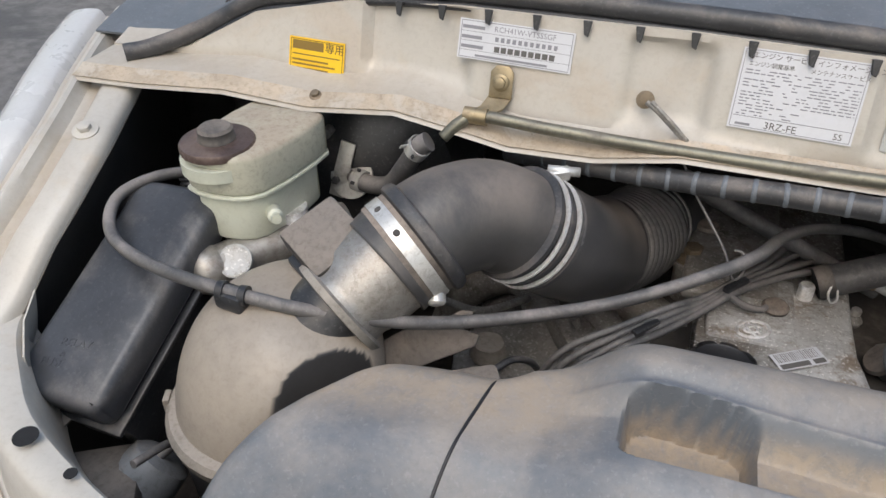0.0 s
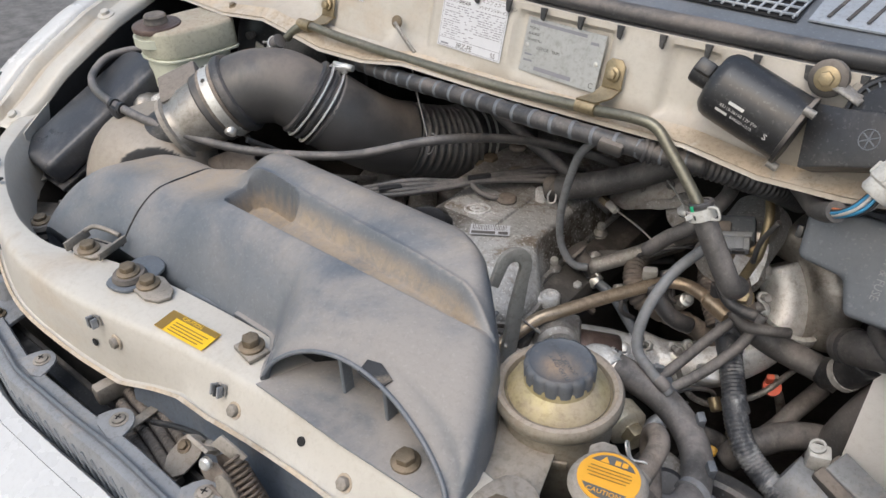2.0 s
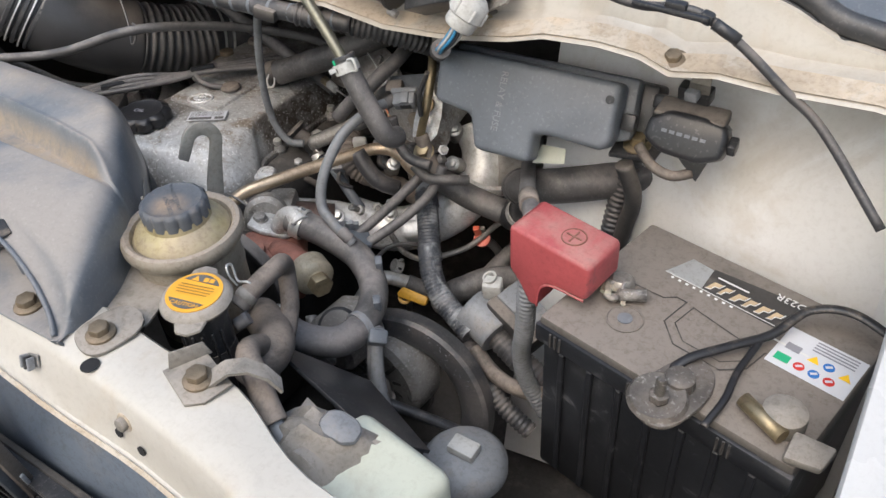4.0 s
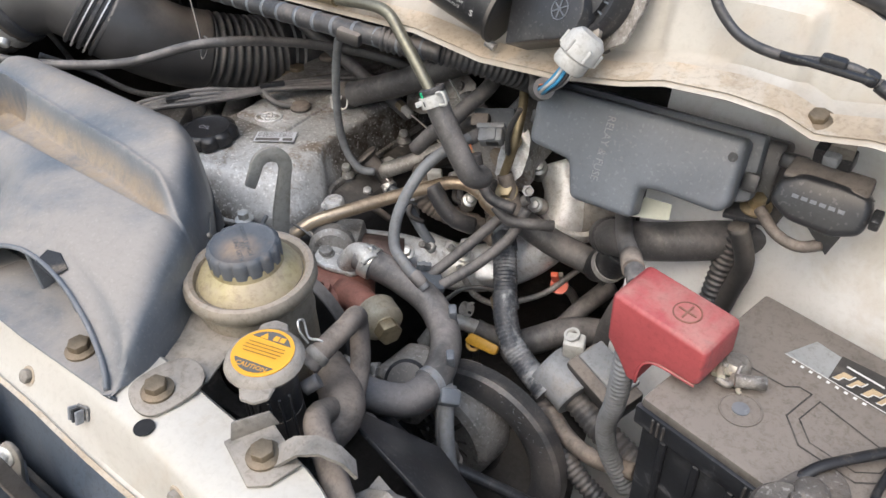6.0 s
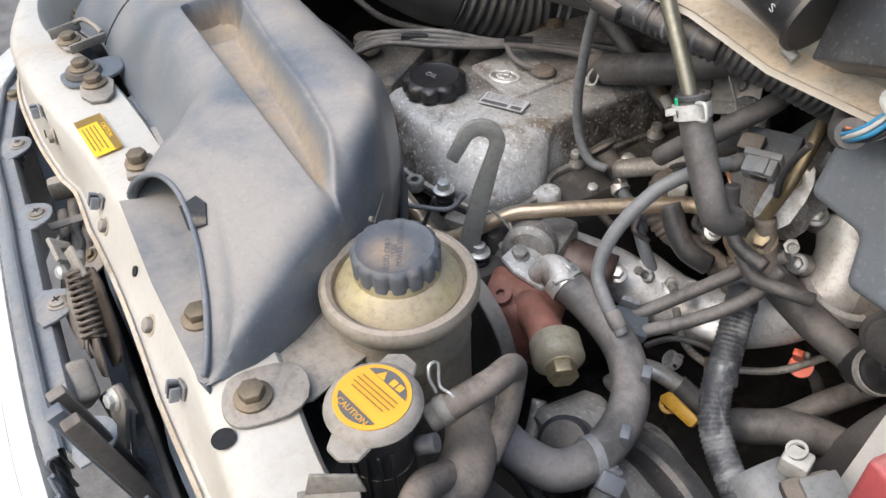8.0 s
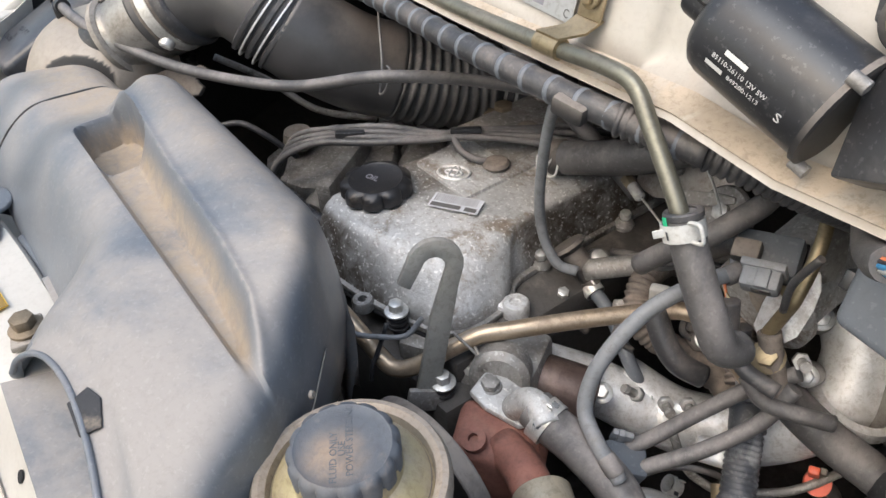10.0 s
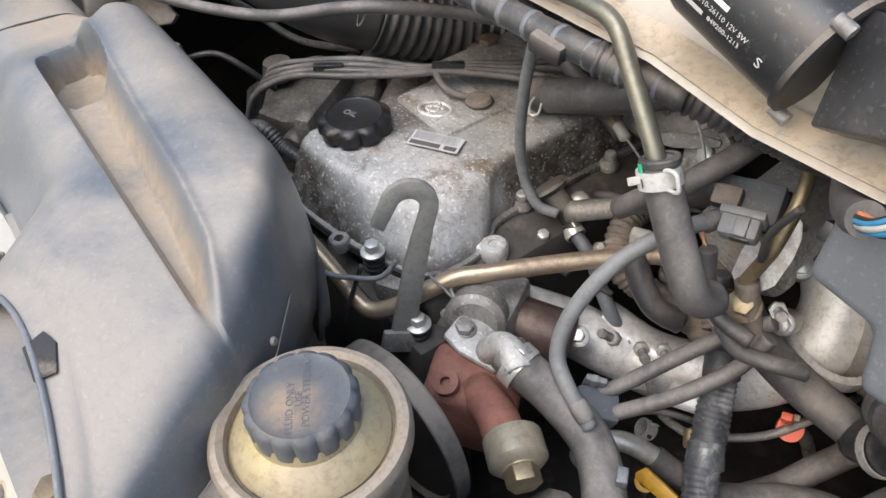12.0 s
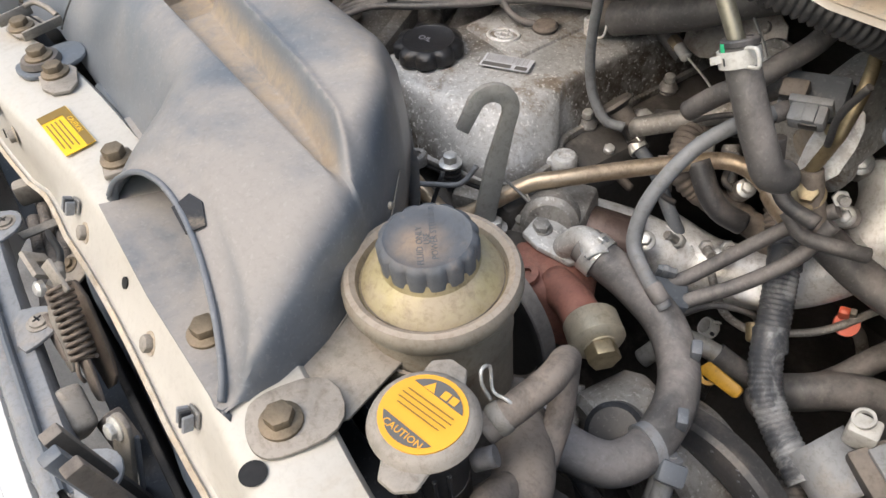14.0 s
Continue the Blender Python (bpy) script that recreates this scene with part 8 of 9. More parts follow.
def line_on(m, pts, w=0.0014):
    bm = bmesh.new()
    for a, b in zip(pts, pts[1:]):
        a, b = Vector((*a, 0)), Vector((*b, 0))
        n = (b - a).normalized().cross(Vector((0, 0, 1))) * w * 0.5
        e = (b - a).normalized() * w * 0.4
        vs = [m @ (q + Vector((0, 0, 0.0004))) for q in (a - n - e, b - n + e, b + n + e, a + n - e)]
        bm.faces.new([bm.verts.new(v) for v in vs])
    bmesh.ops.recalc_face_normals(bm, faces=bm.faces)
    return bm


part("lid_groove", line_on(dm, [(-0.085, 0.0), (-0.048, 0.002), (-0.040, 0.010), (-0.03, 0.010)]), "deep", lid)
part("lid_groove", line_on(dm, [(-0.03, 0.010), (-0.032, -0.022), (-0.012, -0.04), (0.03, -0.04), (0.045, -0.025), (0.048, -0.0), (0.10, 0.0)]), "deep", lid)
part("lid_groove", line_on(dm, [(-0.022, 0.008), (-0.024, -0.018), (-0.008, -0.032), (0.026, -0.032), (0.038, -0.02), (0.04, -0.002), (-0.022, 0.008)], 0.0012), "deep", lid)
bl = thing("battery_label", dm @ Vector((0.0, 0.04, 0)), "printed battery label with white and gold lettering", "label")
part("silver_fade", prism([(-0.066, 0.034), (-0.03, 0.034), (-0.034, 0.062), (-0.056, 0.064)], 0.0004, dm, 0), "plate", bl)
part("black_band", prism([(-0.03, 0.034), (0.045, 0.031), (0.05, 0.072), (-0.034, 0.064)], 0.0003, dm, 0), "label_black", bl)
part("size_code", words("D23R", 0.0115, dm @ pose(0.050, 0.072, 0.0006, 0, 0, 180), 0.0002), "print_white", bl)
for k, w in enumerate((0.009, 0.007, 0.010, 0.008, 0.009, 0.008)):
    lm = dm @ pose(-0.028 + 0.0115 * k, 0.0375, 0.0005)
    part("gilt_letter", prism([(0, 0), (w * 0.45, 0.0008), (w * 0.6, 0.006), (w, 0.0066), (w + 0.002, 0.0115), (0.003, 0.011)], 0.0003, lm, 0), "gilt_print", bl)
    part("letter_edge", line_on(lm @ pose(0, 0, 0.0001), [(0.0, -0.0008), (w * 0.5, 0.0), (w * 0.65, 0.0052), (w + 0.0012, 0.006), (w + 0.003, 0.0122)], 0.001), "print_white", bl)
part("white_line", bars([(-0.066, 0.0325, 0.105, 0.0009)], dm @ pose(0, 0, 0.0005)), "print_white", bl)
part("white_line", bars([(0.045, 0.018, 0.03, 0.002)], dm @ pose(0, 0, 0.0005)), "print_white", bl)
part("white_line", bars([(-0.026, 0.0545, 0.03, 0.002)], dm @ pose(0, 0, 0.0005)), "print_white", bl)
for k in range(9):
    part("small_letter", bars([(-0.058 + 0.0072 * k, 0.0285, 0.0028, 0.0026)], dm @ pose(0, 0, 0.0005)), "print_white", bl)
wl = thing("warning_label", dm @ Vector((0.085, -0.02, 0)), "white battery warning label with coloured round signs", "label")
wm_ = dm @ pose(0.078, 0.012, 0.0003, 0, 0, 0)
part("paper", prism([(-0.028, -0.018), (0.036, -0.018), (0.036, 0.03), (-0.028, 0.03)], 0.0004, wm_, 0), "white_label", wl)
for (sx_, sy_, mm) in ((-0.004, -0.008, "red_ink"), (0.008, -0.008, "blue"), (0.02, -0.008, "red_ink"), (0.014, 0.006, "blue")):
    part("round_sign", lathe([(0, 0), (0.0044, 0), (0.0044, 0.0004), (0, 0.0004)], wm_ @ Vector((sx_, sy_, 0.0005)), seg=20), mm, wl)
    part("sign_mark", bars([(-0.0028, -0.0012, 0.0056, 0.0024)], wm_ @ pose(sx_, sy_, 0.001, 0, 0, 40)), "white_label", wl)
for sx_, sy_ in ((0.002, 0.006), (0.028, 0.004)):
    part("warning_triangle", prism([(-0.0048, -0.003), (0.0048, -0.003), (0, 0.005)], 0.0004, wm_ @ pose(sx_, sy_, 0.0005), 0), "yellow_label", wl)
for k in range(4):
    part("text_line", bars([(-0.004, 0.015 + 0.0035 * k, 0.034, 0.0016)], wm_ @ pose(0, 0, 0.0005)), "ink_grey", wl)
part("grey_field", bars([(-0.022, 0.004, 0.012, 0.008)], wm_ @ pose(0, 0, 0.0005)), "ink_grey", wl)
part("green_field", bars([(-0.024, -0.012, 0.012, 0.009)], wm_ @ pose(0, 0, 0.0005)), "green", wl)

term = thing("battery_terminal", dm @ Vector((-0.09, -0.005, 0)), "corroded battery terminal clamp", "terminal")
tp = dm @ Vector((-0.083, -0.012, 0))
part("post_clamp", lathe([(0.010, 0), (0.012, 0.003), (0.011, 0.010), (0.008, 0.013), (0, 0.013)], tp, (0, 0, 1), 14), "dirty_alu", term)
part("clamp_bolt", tube([tp + Vector((0.005, -0.018, 0.009)), tp + Vector((0.026, -0.008, 0.009))], 0.0055, 8, 2), "dirty_metal", term)
for k in range(12):
    o = tp + Vector((random.uniform(-0.012, 0.020), random.uniform(-0.018, 0.004), random.uniform(0.002, 0.010)))
    bend = [o + Vector((random.uniform(-0.009, 0.009), random.uniform(-0.009, 0.009), random.uniform(-0.003, 0.005))) for _ in range(3)]
    part("corroded_strand", tube(bend, random.uniform(0.0016, 0.0032), 7, 5), ("dirty_alu", "dirty_metal", "milky_brown")[k % 3], term)
boot = thing("terminal_boot", (0.69, 0.52, 0.96), "faded red rubber boot over the positive terminal", "boot")
bm_b = plane_at((0.689, 0.523, 0.973), (0.985, -0.17, 0.0), (0.17, 0.985, 0.0))
sk = plane_at(bm_b @ Vector((0, -0.028, 0.0)), (0.985, -0.17, 0.0), (0, 0, 1))
part("boot_cover", prism([(-0.049, 0.038), (-0.045, 0.041), (0.046, 0.036), (0.050, 0.032), (0.050, -0.001), (0.045, -0.006), (0.012, -0.007), (-0.002, -0.012), (-0.009, -0.022), (-0.012, -0.046), (-0.022, -0.047), (-0.036, -0.026), (-0.049, -0.012)], 0.056, sk @ pose(0, 0, -0.056), 0.0042, 3), "red", boot)
part("boot_hem", tube([sk @ Vector(q) for q in ((-0.012, -0.045, -0.001), (-0.0095, -0.024, -0.001), (-0.002, -0.0125, -0.001), (0.012, -0.0075, -0.001), (0.045, -0.0065, -0.001))], 0.0014, 8, 6), "red", boot)
bt = bm_b @ pose(0.012, 0.0, 0.0382, 0, 3, 0)
part("raised_ring", ring(bt @ Vector((0, 0, 0)), (0, 0, 1), 0.0125, 0.0008), "rust", boot)
part("raised_bar", add(box((0.018, 0.002, 0.001), bt, 0.0003, 1), box((0.002, 0.018, 0.001), bt, 0.0003, 1)), "rust", boot)
boot.location = (0.702, 0.521, 0.963)
boot.scale = (0.86, 0.9, 0.92)
solo("battery_cable", tube([(0.668, 0.522, 0.965), (0.671, 0.514, 0.935), (0.668, 0.515, 0.88), (0.658, 0.528, 0.83), (0.662, 0.533, 0.785), (0.685, 0.535, 0.74)], 0.0092, 16, 10, ribs=(0.005, 0.0018)), "hose_grey", "grey corrugated battery cable", "cable")
solo("battery_cable", tube([(0.662, 0.54, 1.0), (0.645, 0.565, 1.0), (0.628, 0.595, 0.985), (0.605, 0.64, 0.96), (0.585, 0.68, 0.95)], 0.0085, 14, 8), "hose", "dusty cable from the red boot", "cable")
solo("cable_collar", tube([(0.652, 0.553, 1.002), (0.64, 0.573, 0.997)], 0.0098, 14, 2), "hose_tan", "tan taped collar on the cable", "cable")
hold = thing("battery_hold_down", dm @ Vector((0.02, -0.09, 0)), "dusty steel battery hold-down bracket with a black strap", "bracket")
HM = pose(0.833, 0.440, 0.957, 0, 0, -12)
part("foot", prism(soft([(-0.028, -0.026), (0.004, -0.038), (0.02, -0.026), (0.026, 0.02), (0.012, 0.046), (-0.012, 0.046), (-0.022, 0.01)]), 0.005, HM, 0.002), "bracket_rust", hold)
part("dish", lathe([(0.0215, 0), (0.0235, 0.002), (0.021, 0.006), (0.015, 0.004), (0.0, 0.004)], HM @ Vector((-0.004, -0.012, 0.005)), (0, -0.1, 1), 30), "bracket_rust", hold)
part("raised_boss", lathe([(0.013, 0), (0.0115, 0.009), (0.009, 0.011), (0, 0.011)], HM @ Vector((0.0, 0.012, 0.004)), (0, 0, 1), 24), "bracket_rust", hold)
part("stud", lathe([(0.0042, 0), (0.0042, 0.026), (0.003, 0.028), (0, 0.028)], HM @ Vector((-0.002, -0.014, 0.004)), (0, 0, 1), 14), "bracket_rust", hold)
part("nut", prism([(0.008 * math.cos(radians(60 * k)), 0.008 * math.sin(radians(60 * k))) for k in range(6)], 0.007, HM @ pose(-0.002, -0.014, 0.009), 0.001), "bracket_rust", hold)
part("strap", tube([HM @ Vector(p) for p in ((-0.014, 0.02, 0.002), (-0.006, 0.04, 0.008), (0.012, 0.07, 0.010), (0.03, 0.10, 0.012), (0.042, 0.135, 0.020), (0.07, 0.15, 0.024), (0.11, 0.148, 0.018))], 0.0044, 10, 8, flat=0.6), "cap_black", hold, "black rubber strap")
part("strap", tube([HM @ Vector(p) for p in ((0.026, 0.09, 0.010), (0.028, 0.05, 0.008), (0.034, 0.02, 0.007), (0.034, -0.01, 0.003))], 0.0030, 10, 8, flat=0.7), "cap_black", hold, "black rubber strap")
t2 = thing("battery_terminal", dm @ Vector((0.095, -0.06, 0)), "dusty brass-toned negative terminal clamp", "terminal")
tp = dm @ Vector((0.09, -0.055, 0))
part("post_clamp", lathe([(0.016, 0), (0.017, 0.003), (0.016, 0.014), (0.011, 0.017), (0, 0.017)], tp, (0, 0, 1), 22), "dusty_steel", t2)
part("clamp_bolt", tube([tp + Vector((-0.03, 0.0, 0.009)), tp + Vector((0.004, -0.02, 0.009))], 0.0065, 8, 2), "gold", t2)
part("lug", prism([(-0.012, -0.014), (0.014, -0.012), (0.02, 0.012), (-0.01, 0.014)], 0.008, Matrix.Translation(tp + Vector((0.02, -0.025, 0.004))), 0.003), "dusty_steel", t2)

# ---- relay box by the cowl ----
fb = thing("relay_box", (0.59, 0.66, 0.98), "slate grey relay and fuse box on the firewall side", "fuse box")
FM = plane_at((0.501, 0.643, 1.089), (1, 0.01, 0.0), (0, 0.457, 0.889)) @ Matrix.Diagonal((1.10, 1.0, 1.0, 1.0))
lidp = [(0.0, 0.002), (0.176, 0.004), (0.178, -0.05), (0.172, -0.060), (0.125, -0.058), (0.110, -0.060), (0.108, -0.064), (0.110, -0.089), (0.054, -0.090), (0.044, -0.057), (0.004, -0.052)]
part("lid", prism(lidp, 0.03, FM @ pose(0, 0, -0.03), 0.006, 3), "slate", fb)
part("lid_step", prism([(0.003, 0.004), (0.183, 0.006), (0.187, -0.05), (0.177, -0.055), (0.004, -0.05)], 0.02, FM @ pose(0, 0.004, -0.05), 0.004), "slate", fb)
part("case", prism([(0.004, 0.004), (0.197, 0.006), (0.197, -0.052), (0.045, -0.06), (0.004, -0.05)], 0.05, FM @ pose(0, 0.002, -0.1), 0.004), "black", fb)
part("lid_lettering", words("RELAY & FUSE", 0.0095, FM @ pose(0.068, -0.008, 0.0003, 0, 0, -90), 0.0003), "grey_plastic", fb, "raised letters")
part("latch", box((0.012, 0.016, 0.010), FM @ pose(0.184, -0.03, -0.03), 0.002), "black", fb)
part("latch", box((0.02, 0.014, 0.02), FM @ pose(0.205, -0.006, -0.06), 0.003), "black", fb)
part("side_hinge", box((0.006, 0.012, 0.012), FM @ pose(-0.003, -0.03, -0.028), 0.001), "black", fb)
part("latch_pin", lathe([(0.004, 0), (0.004, 0.002), (0, 0.002)], FM @ Vector((0.170, -0.012, 0.0)), FM.to_3x3() @ Vector((0, 0, 1)), 14), "black", fb)
part("mounting_foot", prism([(-0.024, -0.016), (0.02, -0.014), (0.026, 0.012), (-0.02, 0.016)], 0.006, pose(0.708, 0.668, 1.012, 5, 0, 10), 0.002), "black", fb)
part("paper_tag", prism([(0, 0), (0.034, 0.003), (0.034, 0.018), (0.008, 0.020)], 0.001, plane_at((0.61, 0.640, 0.985), (1, 0.1, 0.1), (0, 0.5, 0.85)), 0), "milky", fb, "pale tag below the lid")
hex_bolt((0.709, 0.667, 1.02), 0.0075, 0.010, (0, -0.15, 1), "gold", "yellow zinc bolt on the relay box foot", 1.8, "engine bolts")

blk = thing("connector_holder", (0.75, 0.64, 1.04), "black plastic connector holder on the inner fender", "connector")
part("holder_body", prism(soft([(-0.036, -0.020), (0.036, -0.022), (0.038, 0.012), (0.028, 0.020), (-0.034, 0.018)], 1), 0.03, plane_at((0.759, 0.662, 1.048), (1, 0.0, -0.04), (0, 0.5, 0.86)), 0.006, 3), "black", blk)
part("moulded_mark", bars([(-0.02 + 0.007 * k, -0.002, 0.005, 0.003) for k in range(6)], plane_at((0.759, 0.662, 1.048), (1, 0.0, -0.04), (0, 0.5, 0.86)) @ pose(0, 0, 0.0303)), "slate", blk, "faint moulded marks")
part("side_tab", box((0.008, 0.014, 0.012), pose(0.801, 0.648, 1.052, 20, 0, 0), 0.002), "black", blk)
part("holder_top", prism([(-0.030, -0.012), (0.034, -0.012), (0.034, 0.012), (-0.028, 0.014)], 0.012, plane_at((0.757, 0.658, 1.066), (1, 0.0, 0.02), (0, 0.95, 0.2)), 0.003, 3), "black_dusty", blk, "dust-covered top of the holder")
part("clip_block", box((0.03, 0.014, 0.014), pose(0.757, 0.668, 1.082, 10, 0, -4), 0.002), "black", blk)
part("clip_jaw", box((0.012, 0.018, 0.01), pose(0.757, 0.66, 1.088, 10, 0, -4), 0.002), "grey_plastic", blk)
part("tape_tail", prism([(-0.014, 0), (0.02, 0.004), (0.012, -0.022)], 0.003, plane_at((0.764, 0.650, 1.035), (1, 0, 0), (0, 0.35, 0.9)), 0.001), "black", blk)
part("hook_bracket", strip([[(0.755, 0.665, 1.118), (0.769, 0.665, 1.118)], [(0.753, 0.655, 1.104), (0.771, 0.655, 1.104)], [(0.751, 0.66, 1.088), (0.77, 0.66, 1.088)]], 0.002), "dusty_steel", blk)
solo("wire_loom", tube([(0.715, 0.652, 1.03), (0.735, 0.64, 1.02), (0.755, 0.636, 1.018), (0.77, 0.645, 1.02)], 0.005, 10, 6), "hose_tan", "short dusty wire loom", "cable")
solo("wire_loom", tube([(0.70, 0.66, 1.0), (0.712, 0.665, 0.96), (0.706, 0.668, 0.92), (0.695, 0.67, 0.86)], 0.009, 12, 8), "black_dusty", "dusty taped wire loom going down", "cable")
hex_bolt((0.743, 0.630, 1.1335), 0.0072, 0.006, (0, -0.3, 1), "bolt", "rusty bolt in the cowl lip", 1.7, "cowl bolts")

# ---- alternator plug block ----
conn = thing("wiring_connector", (0.58, 0.59, 0.8), "grey wiring connector block with a white plug", "connector")
part("clamp_shell", tube([(0.56, 0.585, 0.80), (0.59, 0.58, 0.79), (0.605, 0.575, 0.785)], 0.026, 18, 4), "grey_plastic", conn)
part("block", box((0.075, 0.04, 0.025), pose(0.625, 0.59, 0.80, 12, 10, -20), 0.004), "black_dusty", conn)
part("block_cover", box((0.06, 0.03, 0.006), pose(0.627, 0.593, 0.825, 12, 10, -20), 0.002), "grey_plastic", conn)
part("plug_mouth", lathe([(0.008, 0), (0.0085, 0.004), (0.006, 0.004), (0.006, 0.0), (0.008, 0.0)], (0.581, 0.598, 0.844), (-0.2, -0.3, 1), 16), "white_plastic", conn)
part("white_plug", box((0.022, 0.018, 0.026), pose(0.583, 0.60, 0.818, 10, 0, 20), 0.003), "white_plastic", conn, "dirty white plug")
solo("loom_tail", tube([(0.59, 0.578, 0.788), (0.62, 0.57, 0.775), (0.655, 0.56, 0.765), (0.70, 0.555, 0.75)], 0.0145, 16, 8, ribs=(0.007, 0.002)), "hose_clean", "black corrugated wiring loom", "cable")
solo("loom_sleeve", tube([(0.58, 0.56, 0.765), (0.61, 0.548, 0.752), (0.645, 0.54, 0.752), (0.69, 0.54, 0.765)], 0.009, 14, 8), "hose_tan", "dirt-covered taped sleeve under the loom", "cable")
solo("loom_tail", tube([(0.56, 0.57, 0.77), (0.59, 0.55, 0.745), (0.63, 0.535, 0.72), (0.67, 0.53, 0.70)], 0.010, 14, 8, ribs=(0.006, 0.002)), "hose_clean", "black corrugated wiring loom tail", "cable")

# ---- wiper motor ----
wip = thing("wiper_motor", (0.5, 0.63, 1.15), "black wiper motor bolted to the cowl with a white wiring plug", "motor")
wa, wb = Vector((0.395, 0.630, 1.189)), Vector((0.472, 0.630, 1.162))
wd = (wb - wa).normalized()
mo = part("motor_can", lathe([(0.0, -0.022), (0.0115, -0.022), (0.0125, -0.019), (0.0125, -0.004), (0.017, -0.003), (0.026, -0.001), (0.0305, 0.004), (0.032, 0.010), (0.032, 0.083)], wa, wd, 40), "black", wip)
part("end_boss", box((0.018, 0.018, 0.014), plane_at(wa - wd * 0.012 + Vector((0.004, 0, 0.012)), wd, (0, -0.7, 0.7)), 0.003), "black", mo)


def can_line(along, turn):
    """A pose on the can's skin, a way along its axis and turned up from the front."""
    up = Vector((0, 0, 1)) - wd * wd.z
    up.normalize()
    front = wd.cross(up)
    a = radians(turn)
    out = front * math.cos(a) + up * math.sin(a)
    return plane_at(wa + wd * along + out * 0.0323, wd, up * math.cos(a) - front * math.sin(a))


part("maker_print", bars([(0.0, 0.0, 0.015, 0.003)], can_line(0.026, 10)), "print_white", mo)
part("rating_print", words("85110-26110 12V 5W", 0.0042, can_line(0.020, 0), 0.0001), "print_white", mo)
part("maker_print", bars([(0.0, 0.0, 0.012, 0.003)], can_line(0.018, -10)), "print_white", mo)
part("rating_print", words("849200-1213", 0.0042, can_line(0.033, -10), 0.0001), "print_white", mo)
part("grade_print", words("S", 0.009, can_line(0.066, -10), 0.0001), "print_white", mo)
part("seam_flange", lathe([(0.031, 0), (0.0338, 0.0005), (0.0338, 0.004), (0.031, 0.005)], wa + wd * 0.081, wd, 36), "black_dusty", wip)
for q in (60, -70):
    part("flange_screw", lathe([(0.004, -0.005), (0.004, 0.005), (0, 0.006)], can_line(0.086, q) @ Vector((0, 0, 0.003)), wd, 12), "dirty_metal", wip)
NX, NY = Vector((0.058, -0.009, 0.017)), Vector((0.024, 0.023, 0.053))
NM = plane_at((0.537, 0.611, 1.180), NX, NY)
GN = NM.to_3x3() @ Vector((0, 0, 1))
outline = [(-0.056, -0.028), (-0.02, -0.0245)] + [(0.0235 * math.cos(radians(a)), 0.0235 * math.sin(radians(a))) for a in range(-80, 81, 16)] + [(-0.02, 0.0245), (-0.056, 0.03)]
part("gear_neck", prism(outline, 0.03, NM @ pose(0, 0, -0.03), 0.002), "black", wip)
part("maker_mark", ring(NM @ Vector((0, 0, 0.0006)), GN, 0.0085, 0.0005), "slate", wip)
for a in (0.25, 1.3, 2.35):
    part("mark_bar", box((0.015, 0.0012, 0.0008), NM @ pose(0, 0, 0.0006, 0, 0, math.degrees(a)), 0.0002, 1), "slate", wip)
gc = Vector((0.542, 0.634, 1.190))
part("gear_case", lathe([(0.040, -0.022), (0.0405, -0.004), (0.037, 0.001), (0.034, 0.001), (0.0335, -0.002), (0.029, -0.002), (0.0285, 0.003), (0.02, 0.006), (0, 0.006)], gc, GN, 48), "black", wip)
part("back_plate", prism(soft([(-0.046, -0.03), (0.03, -0.052), (0.056, 0.0), (0.05, 0.034), (-0.02, 0.044), (-0.05, 0.03)], 1), 0.004, Matrix.Translation(gc - GN * 0.024) @ NM.to_3x3().to_4x4(), 0.001), "dirty_metal", wip)
for k in range(12):
    a = radians(-40 + k * 17)
    e = Matrix.Translation(gc) @ NM.to_3x3().to_4x4() @ Vector((0.0312 * math.cos(a), 0.0312 * math.sin(a), -0.002))
    part("case_fin", box((0.006, 0.0016, 0.003), Matrix.Translation(e) @ NM.to_3x3().to_4x4() @ pose(0, 0, 0, 0, 0, math.degrees(a)), 0.0004, 1), "slate", wip)
for k in (20, 75, 140, -60):
    a = radians(k)
    e = Matrix.Translation(gc) @ NM.to_3x3().to_4x4() @ Vector((0.0405 * math.cos(a), 0.0405 * math.sin(a), -0.006))
    part("case_screw", lathe([(0.005, 0), (0.005, 0.004), (0, 0.005)], e, GN, 10), "dusty_steel", wip)
plug = part("plug", lathe([(0.0, 0), (0.0105, 0.0), (0.0155, 0.005), (0.0165, 0.012), (0.0165, 0.02), (0.0145, 0.022), (0.0145, 0.030), (0.0125, 0.033), (0.011, 0.028), (0.0, 0.026)], (0.570, 0.606, 1.168), (-0.42, -0.4, -0.8), 20), "white_plastic", wip, "off-white round wiring plug")
for k in range(6):
    a = k * 1.05
    part("plug_rib", box((0.003, 0.003, 0.012), Matrix.Translation((0.570, 0.606, 1.168)) @ frame_to((-0.42, -0.4, -0.8)) @ pose(0.0165 * math.cos(a), 0.0165 * math.sin(a), 0.008, 0, 0, math.degrees(a)), 0.0008, 1), "white_plastic", plug)
for k in range(9):
    a, b = 0.006 * math.cos(k * 0.7), 0.006 * math.sin(k * 0.7)
    part("wire", tube([(0.559 + a * 0.8, 0.595 + b, 1.146), (0.552 + a, 0.590 + b, 1.132), (0.541 + a * 0.8, 0.592 + b * 0.8, 1.120), (0.528 + a * 0.5, 0.602, 1.110 + b * 0.6), (0.515, 0.62 + b * 0.3, 1.099)], 0.0016, 6, 6), ("white_plastic", "wire_blue", "white_plastic", "wire_orange", "ink", "wire_blue", "white_plastic", "wire_blue", "ink")[k], plug)
